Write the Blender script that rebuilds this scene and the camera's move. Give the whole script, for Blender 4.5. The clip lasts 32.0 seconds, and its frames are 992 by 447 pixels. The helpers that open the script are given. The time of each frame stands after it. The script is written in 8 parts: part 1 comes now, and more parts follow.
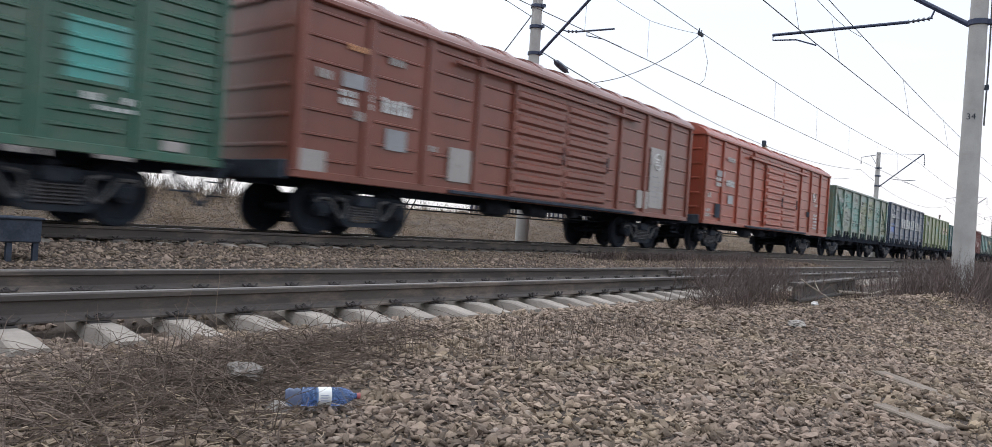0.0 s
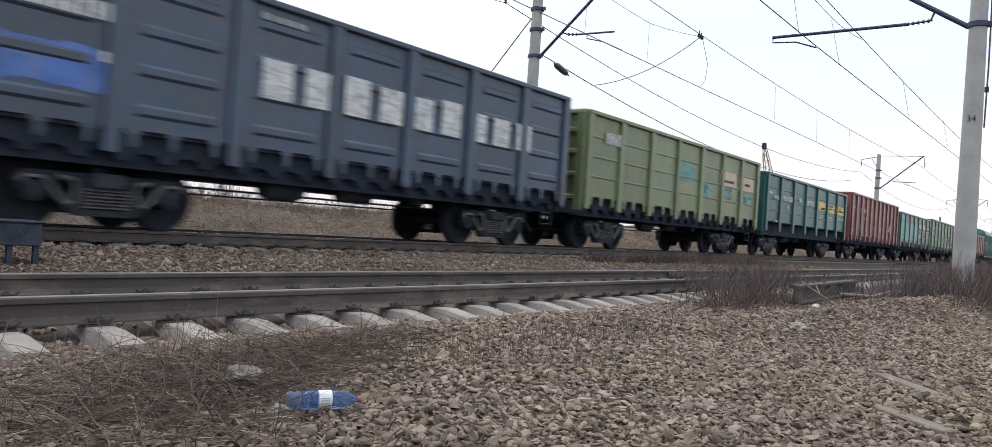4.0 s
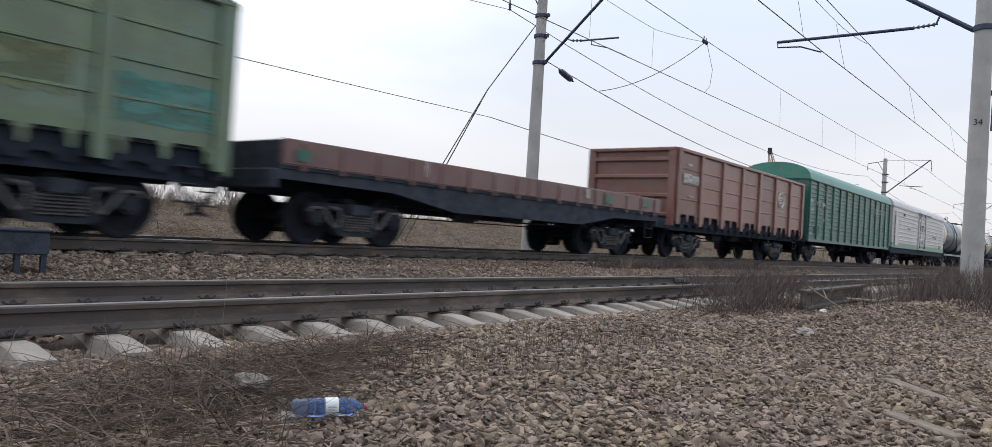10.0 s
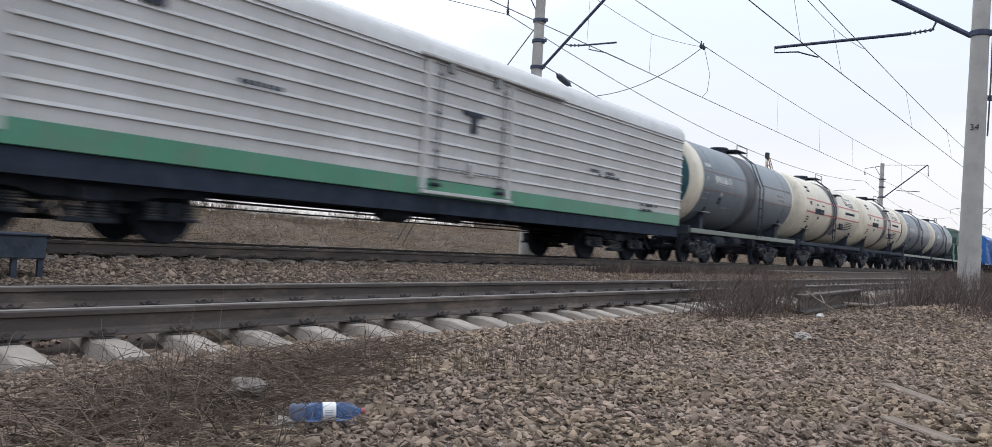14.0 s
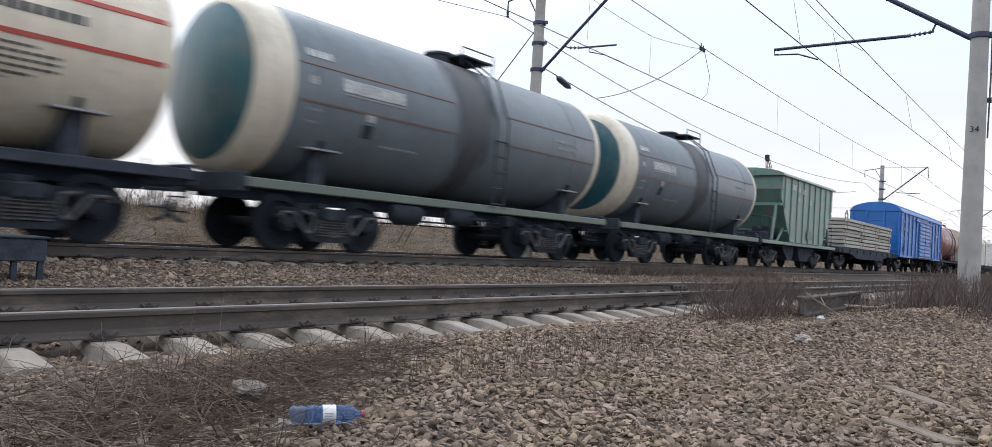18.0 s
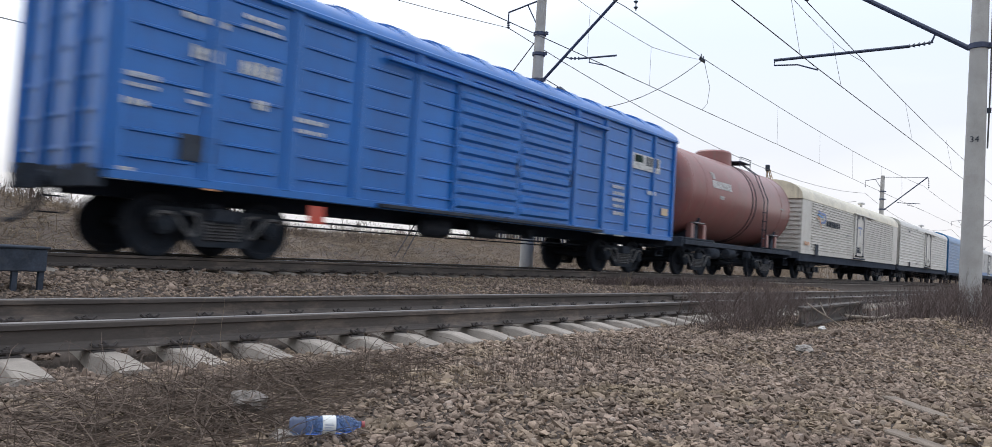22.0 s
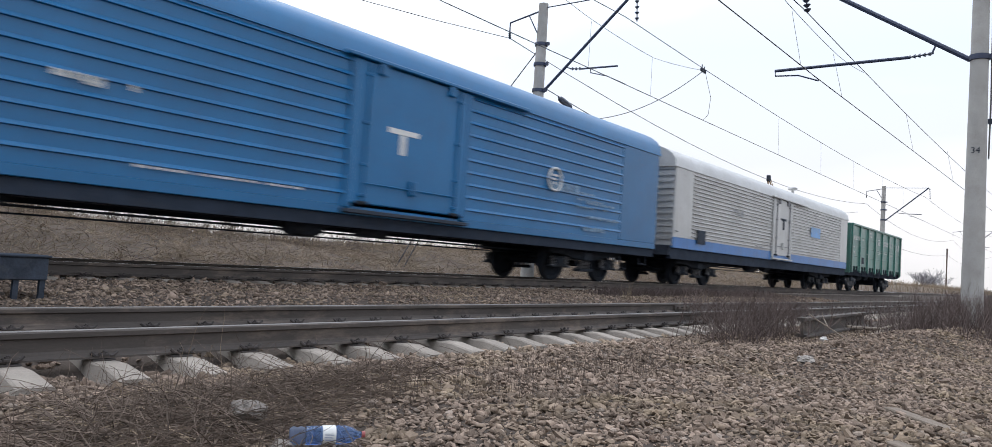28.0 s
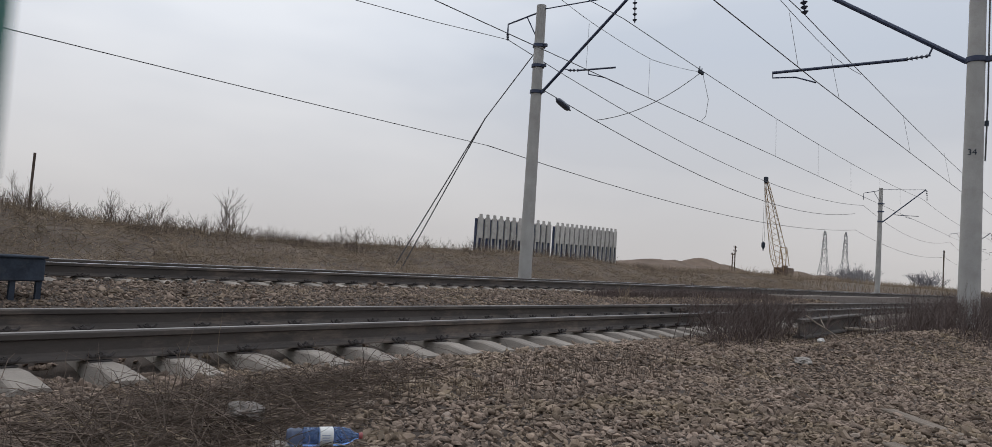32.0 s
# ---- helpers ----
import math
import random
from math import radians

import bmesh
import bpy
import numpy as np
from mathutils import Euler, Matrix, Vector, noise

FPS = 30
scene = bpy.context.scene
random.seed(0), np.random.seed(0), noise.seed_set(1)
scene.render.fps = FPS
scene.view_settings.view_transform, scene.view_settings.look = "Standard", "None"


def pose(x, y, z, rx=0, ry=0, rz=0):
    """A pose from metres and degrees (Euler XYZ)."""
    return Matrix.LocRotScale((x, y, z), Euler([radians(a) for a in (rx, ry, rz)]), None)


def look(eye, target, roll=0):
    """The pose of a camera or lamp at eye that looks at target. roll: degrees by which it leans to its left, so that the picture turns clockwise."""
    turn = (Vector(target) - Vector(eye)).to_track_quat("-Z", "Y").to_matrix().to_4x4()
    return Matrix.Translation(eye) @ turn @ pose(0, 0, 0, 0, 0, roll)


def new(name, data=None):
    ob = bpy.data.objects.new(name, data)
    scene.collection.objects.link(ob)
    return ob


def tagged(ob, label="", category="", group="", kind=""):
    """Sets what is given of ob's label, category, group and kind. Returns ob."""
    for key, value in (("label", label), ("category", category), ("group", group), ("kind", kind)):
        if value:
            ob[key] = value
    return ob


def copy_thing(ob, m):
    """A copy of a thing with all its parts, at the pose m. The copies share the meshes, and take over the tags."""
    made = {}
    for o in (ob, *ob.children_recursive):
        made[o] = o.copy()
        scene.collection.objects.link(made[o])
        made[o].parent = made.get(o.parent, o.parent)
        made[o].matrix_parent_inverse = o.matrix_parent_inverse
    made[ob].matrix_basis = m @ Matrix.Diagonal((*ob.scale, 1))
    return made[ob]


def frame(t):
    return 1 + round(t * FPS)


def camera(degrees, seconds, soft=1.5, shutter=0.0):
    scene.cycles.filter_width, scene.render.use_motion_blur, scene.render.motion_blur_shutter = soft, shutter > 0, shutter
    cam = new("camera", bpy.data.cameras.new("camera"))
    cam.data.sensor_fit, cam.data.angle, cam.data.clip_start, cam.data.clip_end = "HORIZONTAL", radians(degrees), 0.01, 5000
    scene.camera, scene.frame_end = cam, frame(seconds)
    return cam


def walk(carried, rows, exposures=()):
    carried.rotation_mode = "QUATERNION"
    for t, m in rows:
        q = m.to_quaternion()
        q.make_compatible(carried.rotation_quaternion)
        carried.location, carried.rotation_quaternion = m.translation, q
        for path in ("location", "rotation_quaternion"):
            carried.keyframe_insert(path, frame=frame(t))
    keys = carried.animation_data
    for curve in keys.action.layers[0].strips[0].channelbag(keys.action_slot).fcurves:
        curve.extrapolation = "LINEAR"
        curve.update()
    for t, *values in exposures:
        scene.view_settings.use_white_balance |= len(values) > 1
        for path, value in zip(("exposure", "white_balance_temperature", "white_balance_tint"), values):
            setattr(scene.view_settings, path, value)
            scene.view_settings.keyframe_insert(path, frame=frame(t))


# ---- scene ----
cam = camera(67.2, 32.0, soft=0.25, shutter=0.45)

# seconds, yaw, pitch, roll of the hand-held camera, which stays at one spot beside the track
PATH = [
    (0, -51.64, 0.20, 3.92), (0.5, -51.68, 0.27, 4.08), (1, -51.59, 0.23, 3.89), (1.5, -51.64, 0.26, 3.84),
    (2, -51.59, 0.25, 3.79), (2.5, -51.69, 0.40, 3.92), (3, -51.78, 0.40, 4.01), (3.5, -51.65, 0.37, 3.85),
    (5.5, -51.41, 0.64, 3.85), (6, -51.26, 0.73, 3.67), (6.5, -51.18, 0.70, 3.64), (7, -50.90, 0.72, 3.51),
    (7.5, -50.74, 0.92, 3.32), (8, -50.84, 1.15, 3.33), (8.5, -50.83, 1.11, 3.11), (9, -51.00, 1.41, 3.13),
    (9.5, -50.91, 1.15, 3.32), (10, -51.14, 0.87, 3.54), (10.5, -51.13, 0.68, 3.47), (11, -51.10, 0.64, 3.35),
    (11.5, -51.13, 0.72, 3.34), (12, -51.31, 0.81, 3.49), (12.5, -51.42, 0.99, 3.51), (13, -51.43, 0.96, 3.43),
    (13.5, -51.30, 0.96, 3.43), (14, -51.29, 1.22, 3.58), (14.5, -51.34, 1.25, 3.70), (16.5, -51.35, 1.13, 3.68),
    (17, -51.45, 1.33, 3.57), (17.5, -51.33, 1.38, 3.58), (18, -51.27, 1.40, 3.54), (18.5, -51.27, 1.60, 3.62),
    (19, -51.26, 1.94, 3.67), (19.5, -51.26, 1.98, 3.59), (20, -51.19, 2.06, 3.58), (20.5, -51.19, 2.03, 3.57),
    (21, -51.24, 2.12, 3.66), (21.5, -51.21, 2.17, 3.63), (22, -51.18, 2.17, 3.54), (22.5, -51.11, 2.21, 3.56),
    (23, -51.12, 2.14, 3.70), (23.5, -50.68, 2.32, 3.62), (24, -50.67, 2.36, 3.51), (24.5, -50.74, 2.37, 3.38),
    (25, -50.87, 2.57, 3.54), (25.5, -51.03, 2.77, 3.64), (27.5, -51.06, 2.80, 3.76), (28, -51.05, 2.91, 3.68),
    (28.5, -50.99, 2.80, 3.62), (29, -51.04, 2.78, 3.64), (29.5, -51.13, 2.87, 3.77), (30, -51.05, 2.89, 3.65),
    (30.5, -51.01, 2.88, 3.59), (31, -51.14, 2.95, 3.72), (31.5, -51.24, 3.00, 3.77), (32, -51.22, 3.02, 3.73),
]
EYE = (0.0, 0.0, 0.379)


def tilt(yaw, pitch, roll):
    return (Matrix.Translation(EYE) @ Matrix.Rotation(radians(yaw), 4, "Z")
            @ Matrix.Rotation(radians(90 + pitch), 4, "X") @ Matrix.Rotation(radians(roll), 4, "Z"))


walk(cam, [(t, tilt(a, b, c)) for t, a, b, c in PATH],
     exposures=[(0, 0.08, 6300, 10), (3, 0.04, 6300, 10), (8, 0.02, 6300, 10), (9, -0.06, 6300, 10), (10, -0.22, 6300, 10), (11, -0.28, 6300, 10),
                (12, 0.02, 6300, 10), (13, 0.04, 6300, 10), (14, -0.08, 6300, 10), (17, -0.05, 6300, 10), (18, -0.03, 6300, 10), (19, 0.07, 6300, 10),
                (20, -0.08, 6300, 10), (21, -0.40, 6300, 10), (22, -0.08, 6300, 10), (23, 0.04, 6300, 10), (24, -0.07, 6300, 10), (25, -0.16, 6300, 10),
                (28, 0.00, 6300, 10), (29, -0.07, 6300, 10), (30, -0.18, 6450, 10), (31, -0.28, 6650, 10), (31.5, -0.62, 6550, 10), (32, -0.76, 6450, 10)])

# ---- world and sun: bright overcast sky ----
world = bpy.data.worlds.new("overcast_sky")
scene.world = world
world.use_nodes = True
wn, wl = world.node_tree.nodes, world.node_tree.links
wn.clear()
sky = wn.new("ShaderNodeTexSky")
sky.sky_type, sky.sun_disc = "NISHITA", False
sky.sun_elevation, sky.sun_rotation = radians(58), radians(15)
sky.air_density, sky.dust_density = 1.0, 6.0
grey = wn.new("ShaderNodeHueSaturation")
grey.inputs["Saturation"].default_value = 0.35
grey.inputs["Value"].default_value = 0.12
wl.new(sky.outputs[0], grey.inputs["Color"])
coord = wn.new("ShaderNodeTexCoord")
cloud = wn.new("ShaderNodeTexNoise")
cloud.inputs["Scale"].default_value, cloud.inputs["Detail"].default_value = 1.5, 4
stretch = wn.new("ShaderNodeMapping")
stretch.inputs["Scale"].default_value = (1, 1, 3.2)
wl.new(coord.outputs["Generated"], stretch.inputs[0])
wl.new(stretch.outputs[0], cloud.inputs["Vector"])
tone = wn.new("ShaderNodeValToRGB")
tone.color_ramp.elements[0].position, tone.color_ramp.elements[0].color = 0.4, (0.74, 0.81, 0.925, 1)
tone.color_ramp.elements[1].position, tone.color_ramp.elements[1].color = 0.68, (1.06, 1.1, 1.17, 1)
wl.new(cloud.outputs["Fac"], tone.inputs[0])
blend = wn.new("ShaderNodeMix")
blend.data_type = "RGBA"
blend.inputs["Factor"].default_value = 0.86
# warmer haze low over the horizon
split = wn.new("ShaderNodeSeparateXYZ")
wl.new(coord.outputs["Generated"], split.inputs[0])
low_haze = wn.new("ShaderNodeMapRange")
low_haze.inputs["From Min"].default_value, low_haze.inputs["From Max"].default_value = 0.0, 0.28
low_haze.inputs["To Min"].default_value, low_haze.inputs["To Max"].default_value = 0.8, 0.0
wl.new(split.outputs["Z"], low_haze.inputs["Value"])
haze = wn.new("ShaderNodeMix")
haze.data_type = "RGBA"
haze.inputs["B"].default_value = (1.1, 1.035, 0.99, 1)
wl.new(low_haze.outputs[0], haze.inputs["Factor"])
wl.new(tone.outputs[0], haze.inputs["A"])
wl.new(grey.outputs[0], blend.inputs["A"])
wl.new(haze.outputs["Result"], blend.inputs["B"])
back = wn.new("ShaderNodeBackground")
back.inputs["Strength"].default_value = 1.14
# the cloud cover thins towards the zenith
rise = wn.new("ShaderNodeMapRange")
rise.inputs["From Min"].default_value, rise.inputs["From Max"].default_value = 0.0, 1.0
rise.inputs["To Min"].default_value, rise.inputs["To Max"].default_value = 0.9, 1.85
wl.new(split.outputs["Z"], rise.inputs["Value"])
lift = wn.new("ShaderNodeMix")
lift.data_type, lift.blend_type = "RGBA", "MULTIPLY"
lift.inputs["Factor"].default_value = 1.0
wl.new(blend.outputs["Result"], lift.inputs["A"])
wl.new(rise.outputs[0], lift.inputs["B"])
wl.new(lift.outputs["Result"], back.inputs[0])
wout = wn.new("ShaderNodeOutputWorld")
wl.new(back.outputs[0], wout.inputs[0])

sun = new("sun", bpy.data.lights.new("sun", "SUN"))
sun.data.energy, sun.data.angle, sun.data.color = 0.8, radians(40), (1.0, 0.985, 0.96)
sun.matrix_world = look((6.5, 24, 40), (0, 0, 0))


# ---- materials ----
def nodes_of(name):
    m = bpy.data.materials.new(name)
    m.use_nodes = True
    nt = m.node_tree
    return m, nt.nodes, nt.links, nt.nodes["Principled BSDF"]


def noise_node(n, l, vec, scale, detail=4.0, rough=0.6):
    t = n.new("ShaderNodeTexNoise")
    t.inputs["Scale"].default_value, t.inputs["Detail"].default_value, t.inputs["Roughness"].default_value = scale, detail, rough
    if vec is not None:
        l.new(vec, t.inputs["Vector"])
    return t


def ramp(n, l, fac, stops):
    r = n.new("ShaderNodeValToRGB")
    e = r.color_ramp.elements
    while len(e) < len(stops):
        e.new(0.5)
    for el, (p, c) in zip(e, stops):
        el.position, el.color = p, (*c, 1) if len(c) == 3 else c
    l.new(fac, r.inputs[0])
    return r


def mix(n, l, fac, a, b, mode="MIX"):
    m = n.new("ShaderNodeMix")
    m.data_type, m.blend_type = "RGBA", mode
    for key, val in (("Factor", fac), ("A", a), ("B", b)):
        if isinstance(val, (float, int)):
            m.inputs[key].default_value = val
        elif isinstance(val, tuple):
            m.inputs[key].default_value = (*val, 1)
        else:
            l.new(val, m.inputs[key])
    return m.outputs["Result"]


def shade(c, k):
    return tuple(min(1.0, v * k) for v in c)


RUST = (0.12, 0.07, 0.05)


def surface(name, color, rough=0.7, metal=0.0, fine=40.0, coarse=2.5, vary=0.22, bump=0.15, stain=None, stain_amount=0.45,
            streaks=False, world_space=False, island=0.0, obj=0.0, grain=(1, 1, 1), chips=0.0, second=None):
    """A worn surface: base colour with blotches, grain, optional stains and vertical streaks, fine relief."""
    m, n, l, b = nodes_of(name)
    if world_space:
        vec = n.new("ShaderNodeNewGeometry").outputs["Position"]
    else:
        own = n.new("ShaderNodeTexCoord").outputs["Object"]
        shift = n.new("ShaderNodeVectorMath")
        shift.operation = "MULTIPLY_ADD"
        l.new(n.new("ShaderNodeObjectInfo").outputs["Random"], shift.inputs[0])
        shift.inputs[1].default_value = (37.0, 19.0, 11.0)
        l.new(own, shift.inputs[2])
        vec = shift.outputs[0]
    mp = n.new("ShaderNodeMapping")
    mp.inputs["Scale"].default_value = grain
    l.new(vec, mp.inputs[0])
    big = noise_node(n, l, mp.outputs[0], coarse, 5)
    small = noise_node(n, l, mp.outputs[0], fine, 4, 0.7)
    c1 = ramp(n, l, big.outputs["Fac"], [(0.3, shade(color, 1 - vary)), (0.7, shade(color, 1 + vary))]).outputs[0]
    c2 = ramp(n, l, small.outputs["Fac"], [(0.3, (1 - vary,) * 3), (0.7, (1.0,) * 3)]).outputs[0]
    col = mix(n, l, 1.0, c1, c2, "MULTIPLY")
    if stain:
        s = noise_node(n, l, mp.outputs[0], coarse * 1.7, 8, 0.72)
        sf = ramp(n, l, s.outputs["Fac"], [(0.5, (0, 0, 0)), (0.68, (stain_amount,) * 3)]).outputs[0]
        col = mix(n, l, sf, col, stain)
    if second:
        ms = n.new("ShaderNodeMapping")
        ms.inputs["Scale"].default_value, ms.inputs["Location"].default_value = (0.55, 1, 1.5), (5, 3, 9)
        l.new(vec, ms.inputs[0])
        s3 = noise_node(n, l, ms.outputs[0], 1.1, 8, 0.68)
        f3 = ramp(n, l, s3.outputs["Fac"], [(0.47, (0, 0, 0)), (0.58, (0.75,) * 3)]).outputs[0]
        col = mix(n, l, f3, col, second)
    if streaks:
        ms = n.new("ShaderNodeMapping")
        ms.inputs["Scale"].default_value = (7, 7, 0.35)
        l.new(vec, ms.inputs[0])
        s2 = noise_node(n, l, ms.outputs[0], 1.3, 5, 0.65)
        f2 = ramp(n, l, s2.outputs["Fac"], [(0.48, (0, 0, 0)), (0.72, (0.5,) * 3)]).outputs[0]
        col = mix(n, l, f2, col, shade(stain or color, 0.75))
    if chips:
        wear = noise_node(n, l, mp.outputs[0], 6.5, 9, 0.78)
        cf = ramp(n, l, wear.outputs["Fac"], [(0.56, (0, 0, 0)), (0.63, (chips,) * 3)]).outputs[0]
        col = mix(n, l, cf, col, RUST)
    if island:
        rnd = n.new("ShaderNodeNewGeometry").outputs["Random Per Island"]
        k = ramp(n, l, rnd, [(0.0, (1 - island,) * 3), (1.0, (1 + island * 0.6,) * 3)]).outputs[0]
        col = mix(n, l, 1.0, col, k, "MULTIPLY")
    if obj:
        rnd = n.new("ShaderNodeObjectInfo").outputs["Random"]
        k = ramp(n, l, rnd, [(0.0, (1 - obj,) * 3), (1.0, (1 + obj * 0.5,) * 3)]).outputs[0]
        col = mix(n, l, 1.0, col, k, "MULTIPLY")
    l.new(col, b.inputs["Base Color"])
    rr = ramp(n, l, small.outputs["Fac"], [(0.2, (max(0.05, rough - 0.12),) * 3), (0.8, (min(1, rough + 0.1),) * 3)])
    l.new(rr.outputs[0], b.inputs["Roughness"])
    b.inputs["Metallic"].default_value = metal
    if rough > 0.84:
        b.inputs["Specular IOR Level"].default_value = 0.15
    if bump:
        bp = n.new("ShaderNodeBump")
        bp.inputs["Strength"].default_value, bp.inputs["Distance"].default_value = bump, 0.02
        l.new(small.outputs["Fac"], bp.inputs["Height"])
        l.new(bp.outputs[0], b.inputs["Normal"])
    return m


DUST = (0.2, 0.175, 0.15)


def paint(name, color, **k):
    args = dict(rough=0.36, fine=30, coarse=0.9, vary=0.13, bump=0.06, stain=DUST, stain_amount=0.3, streaks=True, obj=0.1, chips=0.4)
    args.update(k)
    return surface(name, color, **args)


M = {
    "dark": surface("dark_underframe", (0.046, 0.056, 0.075), rough=0.86, vary=0.35, coarse=3.5, stain=(0.085, 0.085, 0.09), stain_amount=0.6),
    # blackish tone, deeper than dark_underframe, for recessed sills and hatch lugs
    "pitch": surface("blackish_underframe", (0.03, 0.04, 0.06), rough=0.88, vary=0.25, stain=(0.055, 0.058, 0.065)),
    "cast": surface("cast_steel_bogie", (0.028, 0.035, 0.046), rough=0.86, vary=0.3, stain=(0.07, 0.06, 0.055), coarse=4),
    "wheel": surface("wheel_steel", (0.02, 0.025, 0.034), rough=0.86, metal=0.0, vary=0.3, stain=(0.03, 0.025, 0.02)),
    "tread": surface("polished_tread", (0.62, 0.61, 0.6), rough=0.22, metal=1.0, vary=0.15),
    "rail": surface("rail_side_rust", (0.074, 0.062, 0.055), rough=0.8, vary=0.3, stain=(0.19, 0.147, 0.117), stain_amount=0.7, coarse=2.6, fine=60, grain=(0.35, 1, 1)),
    "clip": surface("dark_rail_clip", (0.05, 0.042, 0.04), rough=0.75, vary=0.3),
    "railtop": surface("rail_head_worn", (0.2, 0.185, 0.175), rough=0.5, metal=0.4, vary=0.2, coarse=4, grain=(0.2, 1, 1)),
    "concrete": surface("sleeper_concrete", (0.315, 0.28, 0.245), rough=0.85, vary=0.2, bump=0.4, stain=(0.25, 0.22, 0.19), obj=0.15, fine=60),
    "pole": surface("pole_concrete", (0.4, 0.39, 0.37), rough=0.85, vary=0.13, bump=0.25, stain=(0.28, 0.26, 0.24), coarse=1.5, fine=50, world_space=True),
    "steel": surface("painted_bracket_steel", (0.03, 0.042, 0.085), rough=0.55, vary=0.2),
    "wire": surface("overhead_wire", (0.09, 0.085, 0.085), rough=0.6, metal=0.3, bump=0, vary=0.1),
    "insul": surface("glazed_insulator", (0.05, 0.06, 0.09), rough=0.25, vary=0.1, bump=0),
    "soil": surface("dusty_ballast_soil", (0.08, 0.064, 0.054), rough=0.95, world_space=True, fine=45, coarse=0.8, vary=0.3, bump=0.8, stain=(0.075, 0.06, 0.05)),
    "stone": surface("ballast_stone", (0.25, 0.19, 0.15), rough=0.9, world_space=True, fine=50, coarse=0.6, vary=0.26, bump=0.3, stain=(0.3, 0.235, 0.14), stain_amount=0.45, island=0.52),
    "stone_part": surface("loose_stone", (0.29, 0.235, 0.195), rough=0.9, world_space=True, fine=50, coarse=0.6, vary=0.24, bump=0.3, stain=(0.36, 0.29, 0.19), stain_amount=0.5, obj=0.4),
    "twig": surface("dry_twig", (0.15, 0.115, 0.093), rough=0.9, world_space=True, vary=0.25, bump=0, island=0.5),
    "bush": surface("dark_brush", (0.15, 0.116, 0.105), rough=0.9, world_space=True, vary=0.3, bump=0, island=0.4),
    "straw": surface("dry_grass", (0.32, 0.25, 0.18), rough=0.9, world_space=True, vary=0.25, coarse=0.35, bump=0, island=0.4, stain=(0.13, 0.1, 0.075)),
    "bank": surface("dry_grass_bank", (0.15, 0.118, 0.095), rough=0.95, world_space=True, vary=0.3, coarse=0.5, fine=14, bump=0.8, stain=(0.1, 0.08, 0.06)),
    "slab": surface("precast_concrete", (0.455, 0.435, 0.39), rough=0.85, vary=0.16, bump=0.4, stain=(0.34, 0.3, 0.24), stain_amount=0.5, obj=0.2, coarse=2.2, grain=(0.5, 1, 2)),
    # paler than the casting: rib highlights and dusty wear both put into this grey
    "rib": surface("pale_casting_edge", (0.15, 0.15, 0.155), rough=0.65, vary=0.3, stain=(0.1, 0.08, 0.065), coarse=5),
    "spring": surface("spring_steel", (0.1, 0.1, 0.108), rough=0.65, vary=0.3, stain=(0.1, 0.08, 0.065), coarse=5),
    "rock": surface("pale_crusted_rock", (0.24, 0.215, 0.195), rough=0.95, fine=35, coarse=9, vary=0.45, bump=0.9, stain=(0.13, 0.105, 0.085), stain_amount=0.8),
    "rod": surface("worn_grey_bar", (0.27, 0.275, 0.29), rough=0.6, vary=0.25, stain=RUST, coarse=5),
    "white": surface("stencil_white", (0.68, 0.68, 0.66), rough=0.6, vary=0.18, coarse=3, bump=0.05, stain=(0.4, 0.38, 0.35)),
}

# ---- mesh helpers ----
def part(name, bm, material, parent=None, label="", at=None, smooth=False):
    """Link a bmesh as one mesh object, under a thing or part."""
    me = bpy.data.meshes.new(name)
    bm.to_mesh(me)
    bm.free()
    if smooth:
        me.shade_smooth()
        me.set_sharp_from_angle(angle=radians(38))
    me.materials.append(material)
    return place(name, me, parent, at, label)


def place(name, me, parent=None, at=None, label="", rz=0.0):
    ob = new(name, me)
    if parent is not None:
        ob.parent = parent
    if at is not None:
        ob.location = at
    if rz:
        ob.rotation_euler[2] = rz
    if label:
        ob["label"] = label
    return ob


def box(bm, x0, x1, y0, y1, z0, z1, bevel=0.0):
    vs = [bm.verts.new((x, y, z)) for x in (x0, x1) for y in (y0, y1) for z in (z0, z1)]
    fs = [bm.faces.new([vs[i] for i in q]) for q in ((0, 1, 3, 2), (4, 6, 7, 5), (0, 4, 5, 1), (2, 3, 7, 6), (0, 2, 6, 4), (1, 5, 7, 3))]
    if bevel:
        es = list({e for f_ in fs for e in f_.edges})
        bmesh.ops.bevel(bm, geom=es, offset=bevel, segments=1, affect="EDGES")
    return bm


def boxes(*dims, bevel=0.0):
    bm = bmesh.new()
    for d in dims:
        box(bm, *d, bevel=bevel)
    return bm


def prism(bm, pts, y0, y1, axis="y"):
    """A flat outline (x, z) pushed from y0 to y1 (or an outline (y, z) pushed along x)."""
    def p3(a, c, t):
        return (a, t, c) if axis == "y" else (t, a, c)
    A = [bm.verts.new(p3(a, c, y0)) for a, c in pts]
    B = [bm.verts.new(p3(a, c, y1)) for a, c in pts]
    k = len(pts)
    bm.faces.new(A)
    bm.faces.new(B[::-1])
    for i in range(k):
        j = (i + 1) % k
        bm.faces.new((A[i], B[i], B[j], A[j]))
    bmesh.ops.recalc_face_normals(bm, faces=bm.faces)
    return bm


